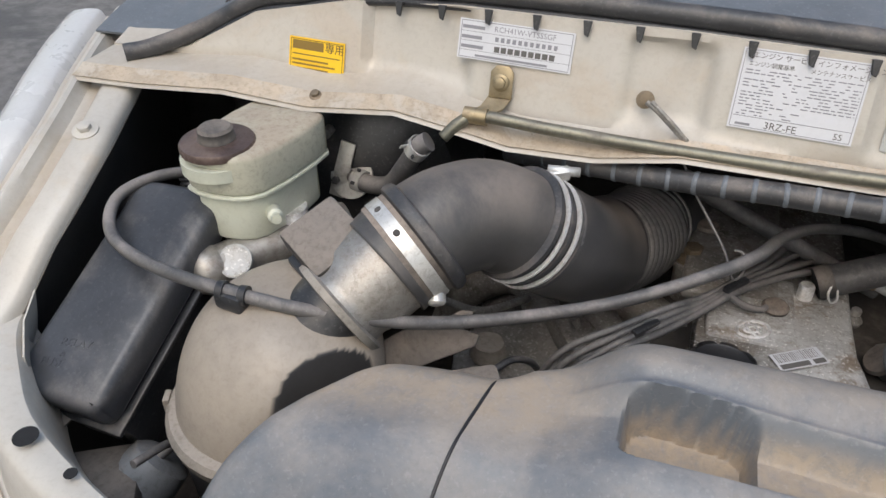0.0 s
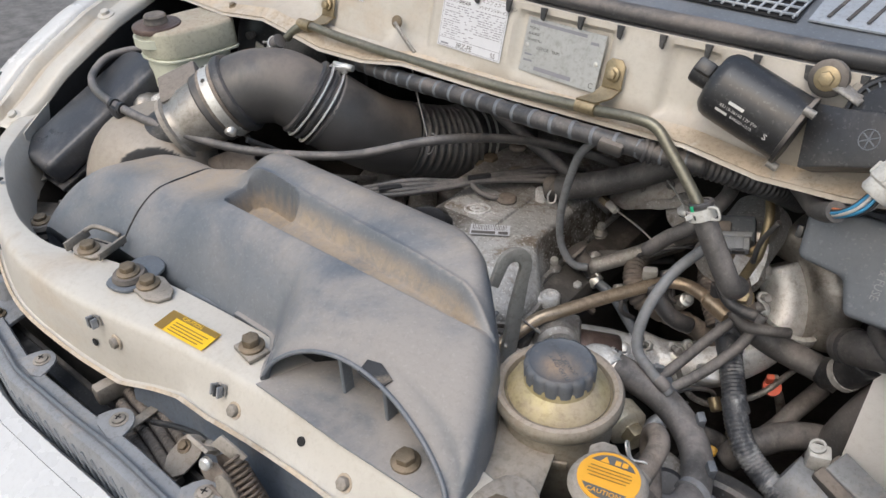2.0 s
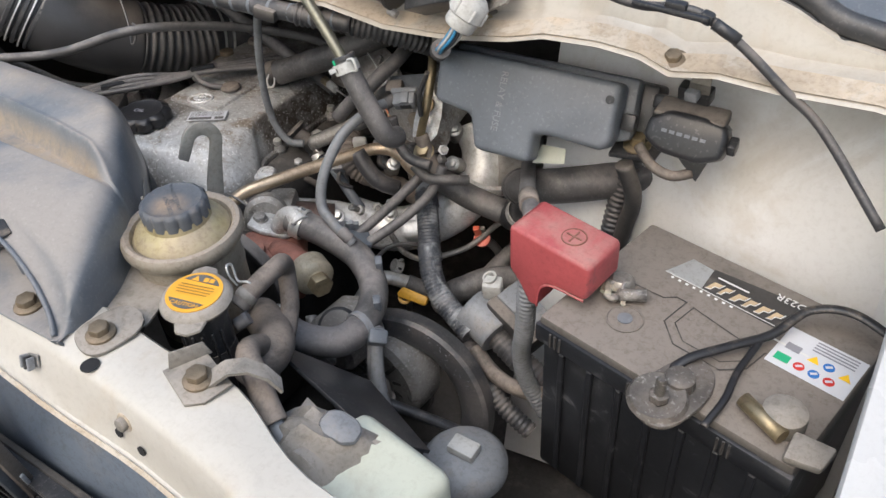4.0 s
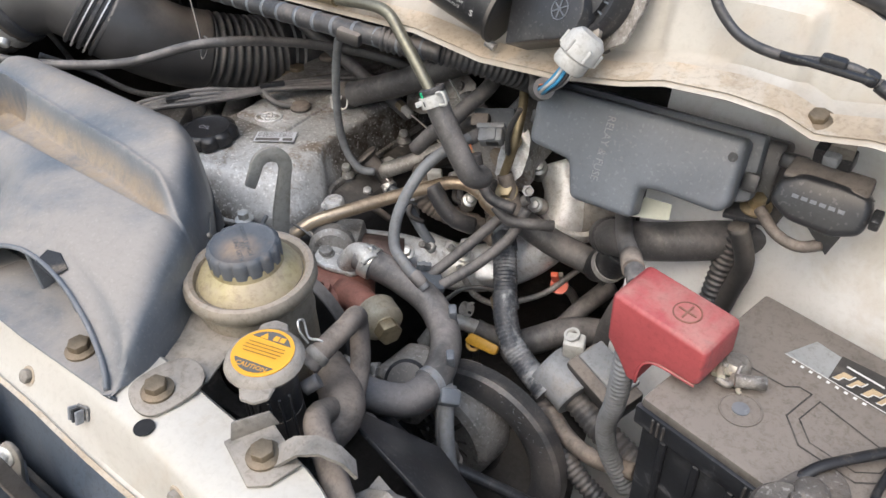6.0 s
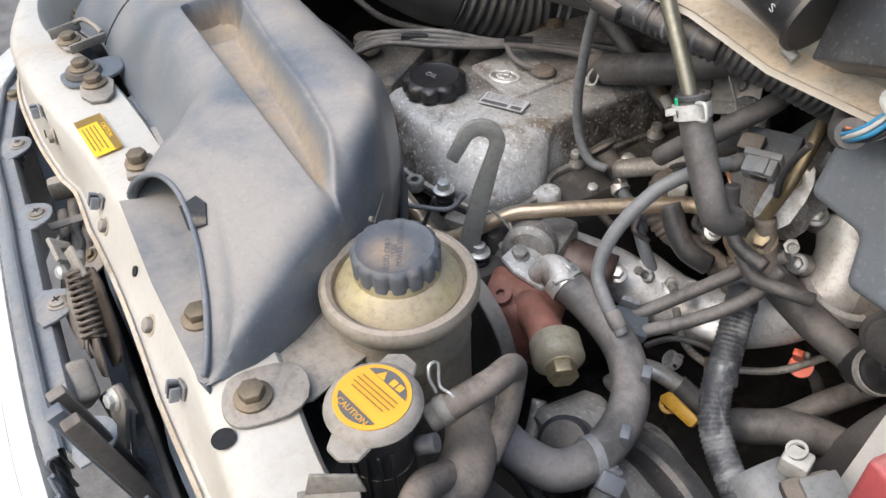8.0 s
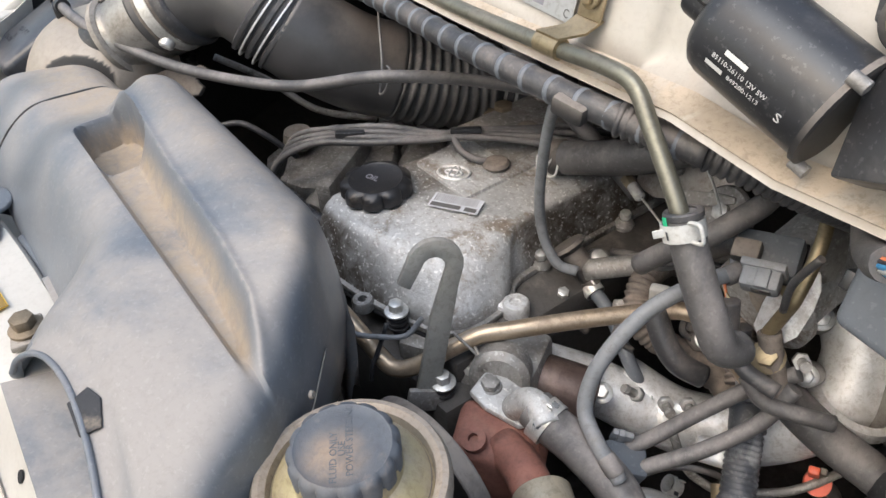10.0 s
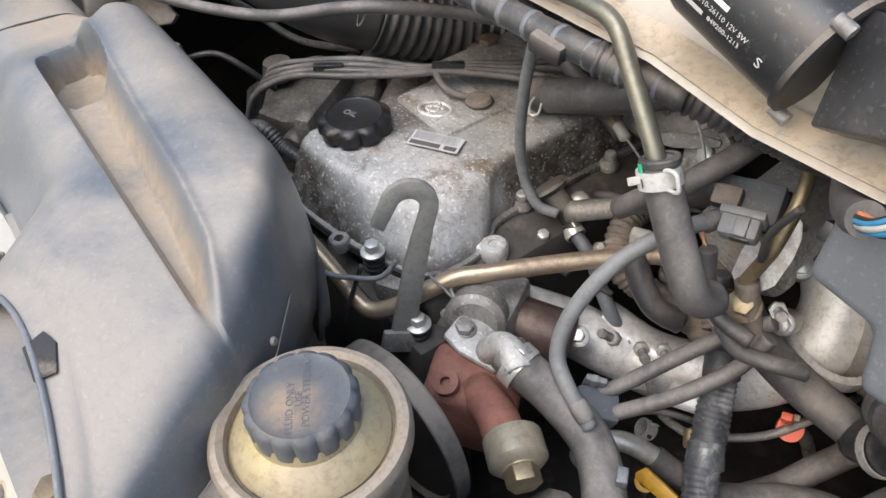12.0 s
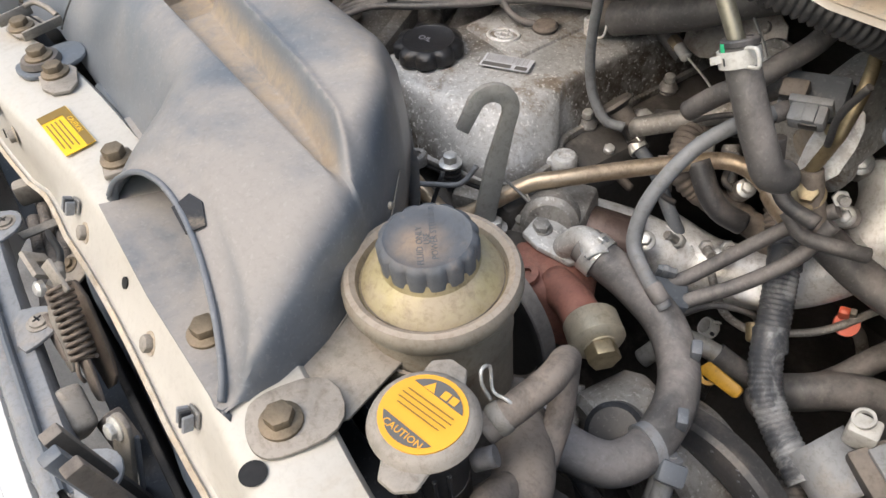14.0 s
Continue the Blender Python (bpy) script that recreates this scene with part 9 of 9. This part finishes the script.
part("taped_tail", tube([(0.531, 0.602, 1.112), (0.522, 0.612, 1.103), (0.508, 0.632, 1.092), (0.492, 0.66, 1.085), (0.475, 0.685, 1.08)], 0.0095, 14, 6), "hose", wip)
for at in ((0.558, 0.652, 1.122), (0.576, 0.655, 1.203), (0.485, 0.659, 1.204)):
    part("bracket_arm", tube([Vector(at) + Vector((0, -0.004, 0)), Vector(at).lerp(gc, 0.6)], 0.009, 10, 2, flat=0.35), "dirty_metal", wip)
    part("rubber_mount", lathe([(0.0165, 0), (0.0165, 0.010), (0.0125, 0.012), (0, 0.012)], Vector(at) + Vector((0, 0.0, 0)), (0, -1, 0.3), 24), "black_dusty", wip)
    hex_bolt(Vector(at) + Vector((0, -0.0115, 0.0035)), 0.0068, 0.005, (0, -1, 0.3), "gold", "yellow zinc wiper motor bolt", 1.6, "cowl bolts")

cab = thing("hood_cable", (0.75, 0.65, 1.15), "black cable with a plastic joint along the cowl", "cable")
part("cable", tube([(0.632, 0.66, 1.245), (0.650, 0.632, 1.211), (0.669, 0.625, 1.191), (0.69, 0.618, 1.184), (0.717, 0.613, 1.183), (0.741, 0.611, 1.186), (0.765, 0.613, 1.184), (0.80, 0.615, 1.163), (0.835, 0.615, 1.136), (0.87, 0.612, 1.111), (0.93, 0.58, 1.06)], 0.0038, 12, 10), "hose_clean", cab)
part("joint_block", box((0.062, 0.006, 0.005), pose(0.742, 0.606, 1.183, 0, 4, 0), 0.002), "black", cab)
part("joint_block", box((0.018, 0.010, 0.010), pose(0.745, 0.61, 1.183, 0, 4, 0), 0.003), "black", cab)
part("joint_block", box((0.011, 0.010, 0.010), pose(0.768, 0.612, 1.178, 0, 18, 0), 0.003), "black", cab)
part("joint_end", tube([(0.775, 0.613, 1.179), (0.795, 0.615, 1.168)], 0.0048, 12, 2), "black", cab)

# ---- stickers and plates on the cowl ----
def face_pose(x, z):
    y = min(cowl_y(x + a, z + c) - 0.3 * c + 0.07 * a for a in (0.0, 0.03, 0.06, 0.1) for c in (0.0, 0.02, 0.035))
    return plane_at((x, y - 0.0015, z), (1, -0.07, 0), (0, 0.3, 1))


st = thing("caution_sticker", (-0.35, 0.64, 1.128), "yellow printed sticker on the cowl", "sticker")
fm = face_pose(-0.391, 1.1185)
part("paper", prism([(0, 0), (0.064, 0), (0.064, 0.040), (0, 0.040)], 0.0005, fm, 0), "yellow_label", st)
part("print_block", bars([(0.004, 0.028, 0.036, 0.009), (0.004, 0.0225, 0.055, 0.0012)] + [(0.004, 0.004 + 0.0042 * k, 0.05 - 0.008 * (k % 2), 0.0018) for k in range(4)], fm @ pose(0, 0, 0.0006)), "ink_brown", st)
part("print_word", words("専用", 0.011, fm @ pose(0.0415, 0.0285, 0.0006), 0.0001), "ink", st)
part("frame_line", line_on(fm @ pose(0, 0, 0.0003), [(0.002, 0.002), (0.062, 0.002), (0.062, 0.038), (0.002, 0.038), (0.002, 0.002)], 0.0008), "ink_brown", st)

st = thing("model_sticker", (-0.15, 0.66, 1.165), "white printed model sticker on the cowl", "sticker")
fm = face_pose(-0.206, 1.163)
part("paper", prism([(0, 0), (0.11, 0), (0.11, 0.036), (0, 0.036)], 0.0005, fm, 0), "white_label", st)
part("print_word", words("RCH41W-VTSSSGF", 0.0072, fm @ pose(0.034, 0.0272, 0.0006), 0.0001), "ink_grey", st)
for row in ([(0.003, 0.0275, 0.022, 0.003)], [(0.003, 0.0185, 0.02, 0.003)], [(0.003, 0.0098, 0.022, 0.003)], [(0.018, 0.0028, 0.07, 0.002)]):
    part("print_line", bars(row, fm @ pose(0, 0, 0.0006)), "ink_grey", st)
for k in range(11):
    part("number_mark", bars([(0.036 + 0.0056 * k, 0.0185, 0.0034, 0.0042)], fm @ pose(0, 0, 0.0006)), "ink_grey", st)
for k in range(9):
    part("maker_mark", bars([(0.036 + 0.0066 * k, 0.009, 0.0052, 0.0052)], fm @ pose(0, 0, 0.0006)), "ink_dark", st)
for y in (0.008, 0.0165, 0.025):
    part("frame_line", line_on(fm @ pose(0, 0, 0.0003), [(0.002, y), (0.108, y)], 0.0004), "ink_grey", st)
part("frame_line", line_on(fm @ pose(0, 0, 0.0003), [(0.002, 0.0015), (0.108, 0.0015), (0.108, 0.0345), (0.002, 0.0345), (0.002, 0.0015)], 0.0006), "ink_grey", st)

st = thing("service_sticker", (0.09, 0.64, 1.14), "white engine service information sticker on the cowl", "sticker")
fm = face_pose(0.0445, 1.1435)
part("paper", prism([(0, 0), (0.098, 0), (0.098, 0.0665), (0, 0.0665)], 0.0005, fm, 0), "white_label", st)
part("print_word", words("エンジン サービス インフォメーション", 0.0058, fm @ pose(0.008, 0.0592, 0.0006), 0.0001), "ink_dark", st)
part("print_word", words("エンジン調整基準", 0.0045, fm @ pose(0.006, 0.0525, 0.0006), 0.0001), "ink_dark", st)
part("print_word", words("メンテナンスサービス", 0.0045, fm @ pose(0.054, 0.0525, 0.0006), 0.0001), "ink_dark", st)
part("print_word", words("3RZ-FE", 0.0085, fm @ pose(0.029, 0.0025, 0.0006), 0.0001), "ink_dark", st)
part("print_word", words("55", 0.0075, fm @ pose(0.083, 0.003, 0.0006), 0.0001), "ink_dark", st)
rows = []
for k in range(15):
    y = 0.0485 - 0.0026 * k
    x = 0.005
    while x < 0.094:
        w = random.uniform(0.002, 0.007)
        if random.random() < (0.8 if x < 0.026 or x > 0.052 else 0.45) and not (k > 10 and x > 0.05):
            rows.append((x, y, min(w, 0.0945 - x), 0.0009))
        x += w + random.uniform(0.0008, 0.0025)
rows += [(0.003, 0.0105, 0.093, 0.0005), (0.006, 0.003, 0.012, 0.002)]
part("print_block", bars(rows, fm @ pose(0, 0, 0.0006)), "ink_grey", st)
part("frame_line", line_on(fm @ pose(0, 0, 0.0003), [(0.002, 0.0015), (0.096, 0.0015), (0.096, 0.065), (0.002, 0.065), (0.002, 0.0015)], 0.0005), "ink_grey", st)

st = thing("type_plate", (0.2, 0.64, 1.14), "riveted aluminium type plate on the cowl", "plate")
fm = face_pose(0.165, 1.140)
part("metal_plate", prism([(0, 0), (0.102, 0), (0.102, 0.059), (0, 0.059)], 0.0009, fm, 0.0003, 1), "plate", st)
part("print_word", words("MODEL", 0.0042, fm @ pose(0.004, 0.0465, 0.001), 0.0001), "ink_dark", st)
part("print_word", words("ENGINE", 0.0042, fm @ pose(0.004, 0.0405, 0.001), 0.0001), "ink_dark", st)
part("print_word", words("FRAME No.", 0.0042, fm @ pose(0.004, 0.034, 0.001), 0.0001), "ink_dark", st)
part("print_word", words("COLOR   TRIM", 0.0048, fm @ pose(0.018, 0.0265, 0.001), 0.0001), "ink_dark", st)
part("print_word", words("C", 0.009, fm @ pose(0.092, 0.003, 0.001), 0.0001), "ink_dark", st)
part("print_block", bars([(0.004, 0.0525, 0.075, 0.0035), (0.02, 0.004, 0.05, 0.0045), (0.004, 0.0185, 0.01, 0.002), (0.004, 0.012, 0.012, 0.002), (0.085, 0.047, 0.01, 0.003)], fm @ pose(0, 0, 0.0012)), "ink_grey", st)
for p in ((0.005, 0.029), (0.096, 0.029)):
    part("rivet", lathe([(0.0028, 0), (0.0024, 0.001), (0, 0.0016)], fm @ Vector((*p, 0.0009)), (0, -1, 0.3), 12), "zinc", st)

st = thing("caution_sticker", (0.085, 0.218, 1.0025), "yellow printed caution sticker on the nose support", "sticker")
fm = plane_at((0.0505, 0.204, 1.0034), (0.068, 0.006, 0), (-0.02, 0.99, 0.04))
part("paper", prism([(0, 0), (0.067, 0), (0.067, 0.025), (0, 0.025)], 0.0005, fm, 0), "yellow_label", st)
part("print_block", bars([(0.0, 0.018, 0.067, 0.0065), (0.0, 0.0, 0.012, 0.018)], fm @ pose(0, 0, 0.0006)), "ink_brown", st)
part("print_block", bars([(0.016, 0.013 - 0.0035 * k, 0.046 - 0.004 * (k % 2), 0.0012) for k in range(4)], fm @ pose(0, 0, 0.0006)), "ink_brown", st)
part("print_word", words("CAUTION", 0.006, fm @ pose(0.018, 0.0193, 0.001), 0.0001), "yellow_label", st)

# ---- fixings on the nose support ----
hex_bolt((0.155, 0.240, 1.0085), 0.0085, 0.009)
part_blk = thing("hood_bumper", (0.155, 0.24, 1.002), "small dusty steel pad below a bolt", "bracket")
part("pad", box((0.03, 0.022, 0.005), pose(0.155, 0.239, 1.0028, 0, 0, -10), 0.0015), "dusty_steel", part_blk)
lb = thing("radiator_bracket", (-0.115, 0.24, 1.0), "dusty bent steel bracket on the nose support", "bracket", "radiator brackets")
LB = pose(-0.115, 0.236, 1.0028, 0, 0, 14)
part("plate", prism(soft([(-0.024, -0.015), (0.022, -0.016), (0.024, 0.016), (-0.022, 0.017)], 1), 0.003, LB, 0.001), "dusty_steel", lb)
part("upturn", box((0.003, 0.034, 0.011), LB @ pose(-0.023, 0.002, 0.001, 0, -8, 0), 0.001), "dusty_steel", lb)
part("upturn", box((0.003, 0.040, 0.010), LB @ pose(0.024, 0.006, 0.001, 0, 8, 0), 0.001), "dusty_steel", lb)
part("lip", tube([LB @ Vector(p) for p in ((-0.024, 0.014, 0.010), (-0.018, 0.023, 0.012), (0.0, 0.026, 0.010), (0.016, 0.026, 0.007))], 0.0028, 8, 6), "dusty_steel", lb)
part("slot", box((0.026, 0.0022, 0.0006), LB @ pose(-0.002, 0.012, 0.0031), 0.0001, 1), "cavity", lb)
hex_bolt((-0.115, 0.232, 1.006), 0.0085, 0.007)
lb2 = thing("radiator_bracket", (-0.005, 0.235, 1.0), "dusty flat steel bracket beside the duct ear", "bracket", "radiator brackets")
part("plate", prism(soft([(-0.022, -0.016), (0.026, -0.014), (0.032, 0.014), (-0.018, 0.018)], 1), 0.0035, pose(-0.002, 0.236, 1.0028, 0, 0, -8), 0.001), "dusty_steel", lb2)
hex_bolt((-0.006, 0.236, 1.0066), 0.0085, 0.007)
rub = thing("rubber_mount", (-0.315, 0.262, 0.93), "dusty black rubber mount with a bolt", "mount")
part("rubber", lathe([(0.018, 0), (0.019, 0.004), (0.016, 0.010), (0.019, 0.016), (0.017, 0.021), (0, 0.021)], (-0.318, 0.262, 0.925), seg=26), "black_dusty", rub)
hex_bolt((-0.318, 0.262, 0.946), 0.0085, 0.006)
hex_bolt((-0.548, 0.541, 1.0935), 0.0072, 0.006, (0.1, -0.25, 1), "paint", "painted bolt in the fender flange", 1.8)
hex_bolt((-0.541, 0.354, 0.9955), 0.0072, 0.006, (0.1, -0.45, 1), "paint", "painted bolt in the fender flange", 1.8)
for x, h in ((-0.021, 0.08), (0.155, 0.28), (0.385, 0.30)):
    q, n = on_flange(x, h)
    m = plane_at(q, (1, 0, 0), n.cross(Vector((1, 0, 0))))
    p = thing("push_clip", q, "dark split push clip in the nose flange", "clip", "push clips")
    part("clip_base", box((0.013, 0.011, 0.002), m @ pose(0, 0, 0.001, 0, 0, 12), 0.0006, 1), "dirty_metal", p)
    for k in (-1, 0, 1):
        part("clip_fin", box((0.0024, 0.0105, 0.007), m @ pose(0.0038 * k, 0, 0.004, 0, 8 * k, 12), 0.0006, 1), "grey_plastic" if k else "black", p)
for x, h in ((0.002, 0.33), (0.175, 0.62), (0.312, 0.60), (0.495, 0.35)):
    q, n = on_flange(x, h)
    p = thing("hex_plug", q, "dusty hexagonal plug in the nose flange", "plug", "flange plugs")
    part("plug_collar", lathe([(0, 0), (0.0085, 0), (0.008, 0.0012), (0, 0.0015)], q, n, 18), "rust_edge", p)
    part("plug_head", prism([(0.0062 * math.cos(radians(60 * k + 9)), 0.0062 * math.sin(radians(60 * k + 9))) for k in range(6)], 0.006, Matrix.Translation(q) @ frame_to(n), 0.0012, 2), "dusty_steel", p)
solo("slot_bar", tube([(0.02, 0.262, 0.994), (0.09, 0.268, 0.994), (0.14, 0.270, 0.992)], 0.004, 8, 3), "slate", "dark rubber bar in the slot behind the support", "seal")

latch = thing("hood_latch", (0.22, 0.165, 0.90), "rusty dust-covered hood latch with a coil spring", "latch")
LD = Vector((0.55, -0.05, -0.42)).normalized()
LM = plane_at((0.222, 0.160, 0.940), LD, (0.35, 0.45, 0.8))
part("back_plate", prism(soft([(-0.04, -0.028), (0.05, -0.03), (0.05, -0.004), (0.03, 0.004), (-0.03, 0.006)], 1), 0.003, LM @ pose(0.0, 0.0, -0.016), 0.0008), "spring_steel", latch)
part("front_plate", prism(soft([(-0.05, -0.03), (-0.012, -0.036), (0.02, -0.022), (0.05, -0.024), (0.056, -0.008), (-0.03, -0.006)], 1), 0.0028, LM @ pose(0.004, 0.0, -0.004), 0.0008), "hose_tan", latch)
part("pawl", prism(soft([(-0.022, -0.008), (0.02, -0.012), (0.034, -0.004), (0.016, 0.006), (-0.02, 0.008)], 1), 0.005, LM @ pose(0.0, -0.012, 0.002, 0, 0, -6), 0.001), "dusty_steel", latch)
part("pawl", prism(soft([(-0.016, -0.006), (0.022, -0.006), (0.03, 0.004), (-0.012, 0.006)], 1), 0.004, LM @ pose(-0.006, -0.024, 0.004, 0, 0, 10), 0.001), "hose_tan", latch)
part("striker_fork", prism([(-0.012, -0.01), (-0.004, -0.012), (-0.002, 0.004), (0.004, 0.004), (0.006, -0.012), (0.012, -0.01), (0.012, 0.012), (-0.012, 0.012)], 0.004, LM @ pose(-0.052, -0.008, 0.0, 60, 0, 20), 0.0008), "dusty_steel", latch)
part("spring_arm", prism([(-0.02, -0.004), (0.012, -0.004), (0.016, 0.008), (-0.014, 0.01)], 0.003, LM @ pose(-0.03, 0.016, 0.004, 0, 0, 24), 0.0008), "dusty_steel", latch)
part("coil_spring", coil(LM @ Vector((-0.026, 0.016, 0.006)), LM @ Vector((0.028, 0.008, 0.006)), 0.0082, 11, 0.0016), "spring_steel", latch, "dark rusty coil spring")
part("spring_hook", tube([LM @ Vector(p) for p in ((0.028, 0.008, 0.012), (0.036, 0.006, 0.013), (0.041, 0.002, 0.01), (0.04, -0.004, 0.008))], 0.0016, 6, 5), "spring_steel", latch)
part("striker_block", box((0.036, 0.030, 0.020), LM @ pose(0.058, -0.014, 0.010, 0, 0, 8), 0.006, 3), "dusty_steel", latch, "rounded tan latch cover")
part("block_foot", box((0.030, 0.024, 0.014), LM @ pose(0.082, -0.006, -0.008, 0, 10, 6), 0.003), "black_dusty", latch)
part("pivot_pin", lathe([(0, 0), (0.006, 0), (0.006, 0.004), (0.004, 0.006), (0, 0.006)], LM @ Vector((-0.036, -0.014, 0.004)), LM.to_3x3() @ Vector((0, 0, 1)), 16), "zinc", latch)
hub = thing("latch_cable", (0.16, 0.16, 0.9), "thin black latch cable with a ferrule", "cable")
part("cable_sheath", tube([(0.06, 0.168, 0.905), (0.10, 0.170, 0.925), (0.14, 0.172, 0.94), (0.168, 0.168, 0.95)], 0.003, 8, 8), "black", hub)
part("ferrule", tube([(0.166, 0.168, 0.9495), (0.182, 0.166, 0.953)], 0.0045, 10, 2), "dusty_steel", hub)

lever = thing("latch_rod", (0.325, 0.16, 0.86), "dull steel release lever with a bolt", "lever")
part("rod_plate", prism(soft([(-0.009, -0.075), (0.009, -0.075), (0.010, -0.02), (0.012, 0.006), (0.0, 0.016), (-0.012, 0.006), (-0.010, -0.02)], 1), 0.004, plane_at((0.318, 0.160, 0.925), (0.9, 0.3, 0), (-0.25, 0.25, 1)), 0.001), "dusty_steel", lever)
part("rod_rib", box((0.003, 0.06, 0.004), plane_at((0.322, 0.157, 0.885), (0.9, 0.3, 0), (-0.25, 0.25, 1)), 0.001, 1), "grey_plastic", lever)
hex_bolt((0.316, 0.156, 0.927), 0.006, 0.005, (0.3, -0.9, 0.35), "zinc", "bright bolt through the release lever", 1.5)
stay = thing("hood_lock_stay", (0.345, 0.15, 0.8), "dark steel lock stay with rails behind the grille", "stay")
for dx, dy, mm in ((0.0, 0.0, "slate"), (0.014, 0.008, "hose_tan"), (-0.014, 0.004, "black_dusty")):
    part("rail", box((0.009, 0.012, 0.20), pose(0.345 + dx, 0.152 + dy, 0.80, 8, 6, 10), 0.0015), mm, stay)
part("cross_plate", box((0.05, 0.004, 0.016), pose(0.35, 0.148, 0.868, 8, 6, 10), 0.001), "grey_plastic", stay)
hex_bolt((0.343, 0.1455, 0.872), 0.005, 0.004, (0.1, -1, 0.15), "zinc", "bright bolt on the lock stay", 1.5)

cooler = thing("oil_cooler", (0.03, 0.18, 0.86), "dusty black finned pipe cooler strapped behind the grille", "cooler")
for k in range(4):
    o = Vector((0.006 * k, -0.013 * k, 0.003 - 0.004 * k))
    part("ribbed_pipe", tube([Vector((-0.03, 0.198, 0.884)) + o, Vector((0.03, 0.190, 0.882)) + o, Vector((0.105, 0.176, 0.878)) + o], 0.0058, 12, 24, ribs=(0.0042, 0.0013)), "black_dusty", cooler)
part("end_tank", box((0.016, 0.052, 0.024), pose(-0.03, 0.181, 0.880, 0, 0, -8), 0.004), "dusty_steel", cooler)
part("strap", prism([(-0.006, -0.032), (0.006, -0.032), (0.006, 0.026), (-0.006, 0.026)], 0.0022, pose(0.032, 0.176, 0.8905, -10, 0, 12), 0.0006), "dusty_steel", cooler)
part("end_bracket", prism(soft([(-0.014, -0.02), (0.012, -0.024), (0.018, 0.012), (0.004, 0.026), (-0.012, 0.02)], 1), 0.003, pose(0.108, 0.168, 0.892, 25, 10, 8), 0.0008), "dusty_steel", cooler)
hex_bolt((0.104, 0.172, 0.897), 0.005, 0.004, (0.1, -0.4, 0.9), "bolt", "dusty bolt on the cooler bracket", 1.5)
hl_br = thing("headlamp_mount", (-0.25, 0.15, 0.9), "grey plastic headlamp mount with a bolt", "mount")
part("mount_plate", prism([(-0.03, -0.02), (0.02, -0.024), (0.034, 0.01), (0.01, 0.03), (-0.026, 0.022)], 0.006, pose(-0.247, 0.153, 0.892, 5, 0, 30), 0.002), "grey_plastic", hl_br)
part("mount_post", lathe([(0.014, 0), (0.011, 0.03), (0, 0.03)], (-0.27, 0.18, 0.895), (0, 0.1, 1), 18), "grey_plastic", hl_br)
hex_bolt((-0.244, 0.152, 0.899), 0.007, 0.006)
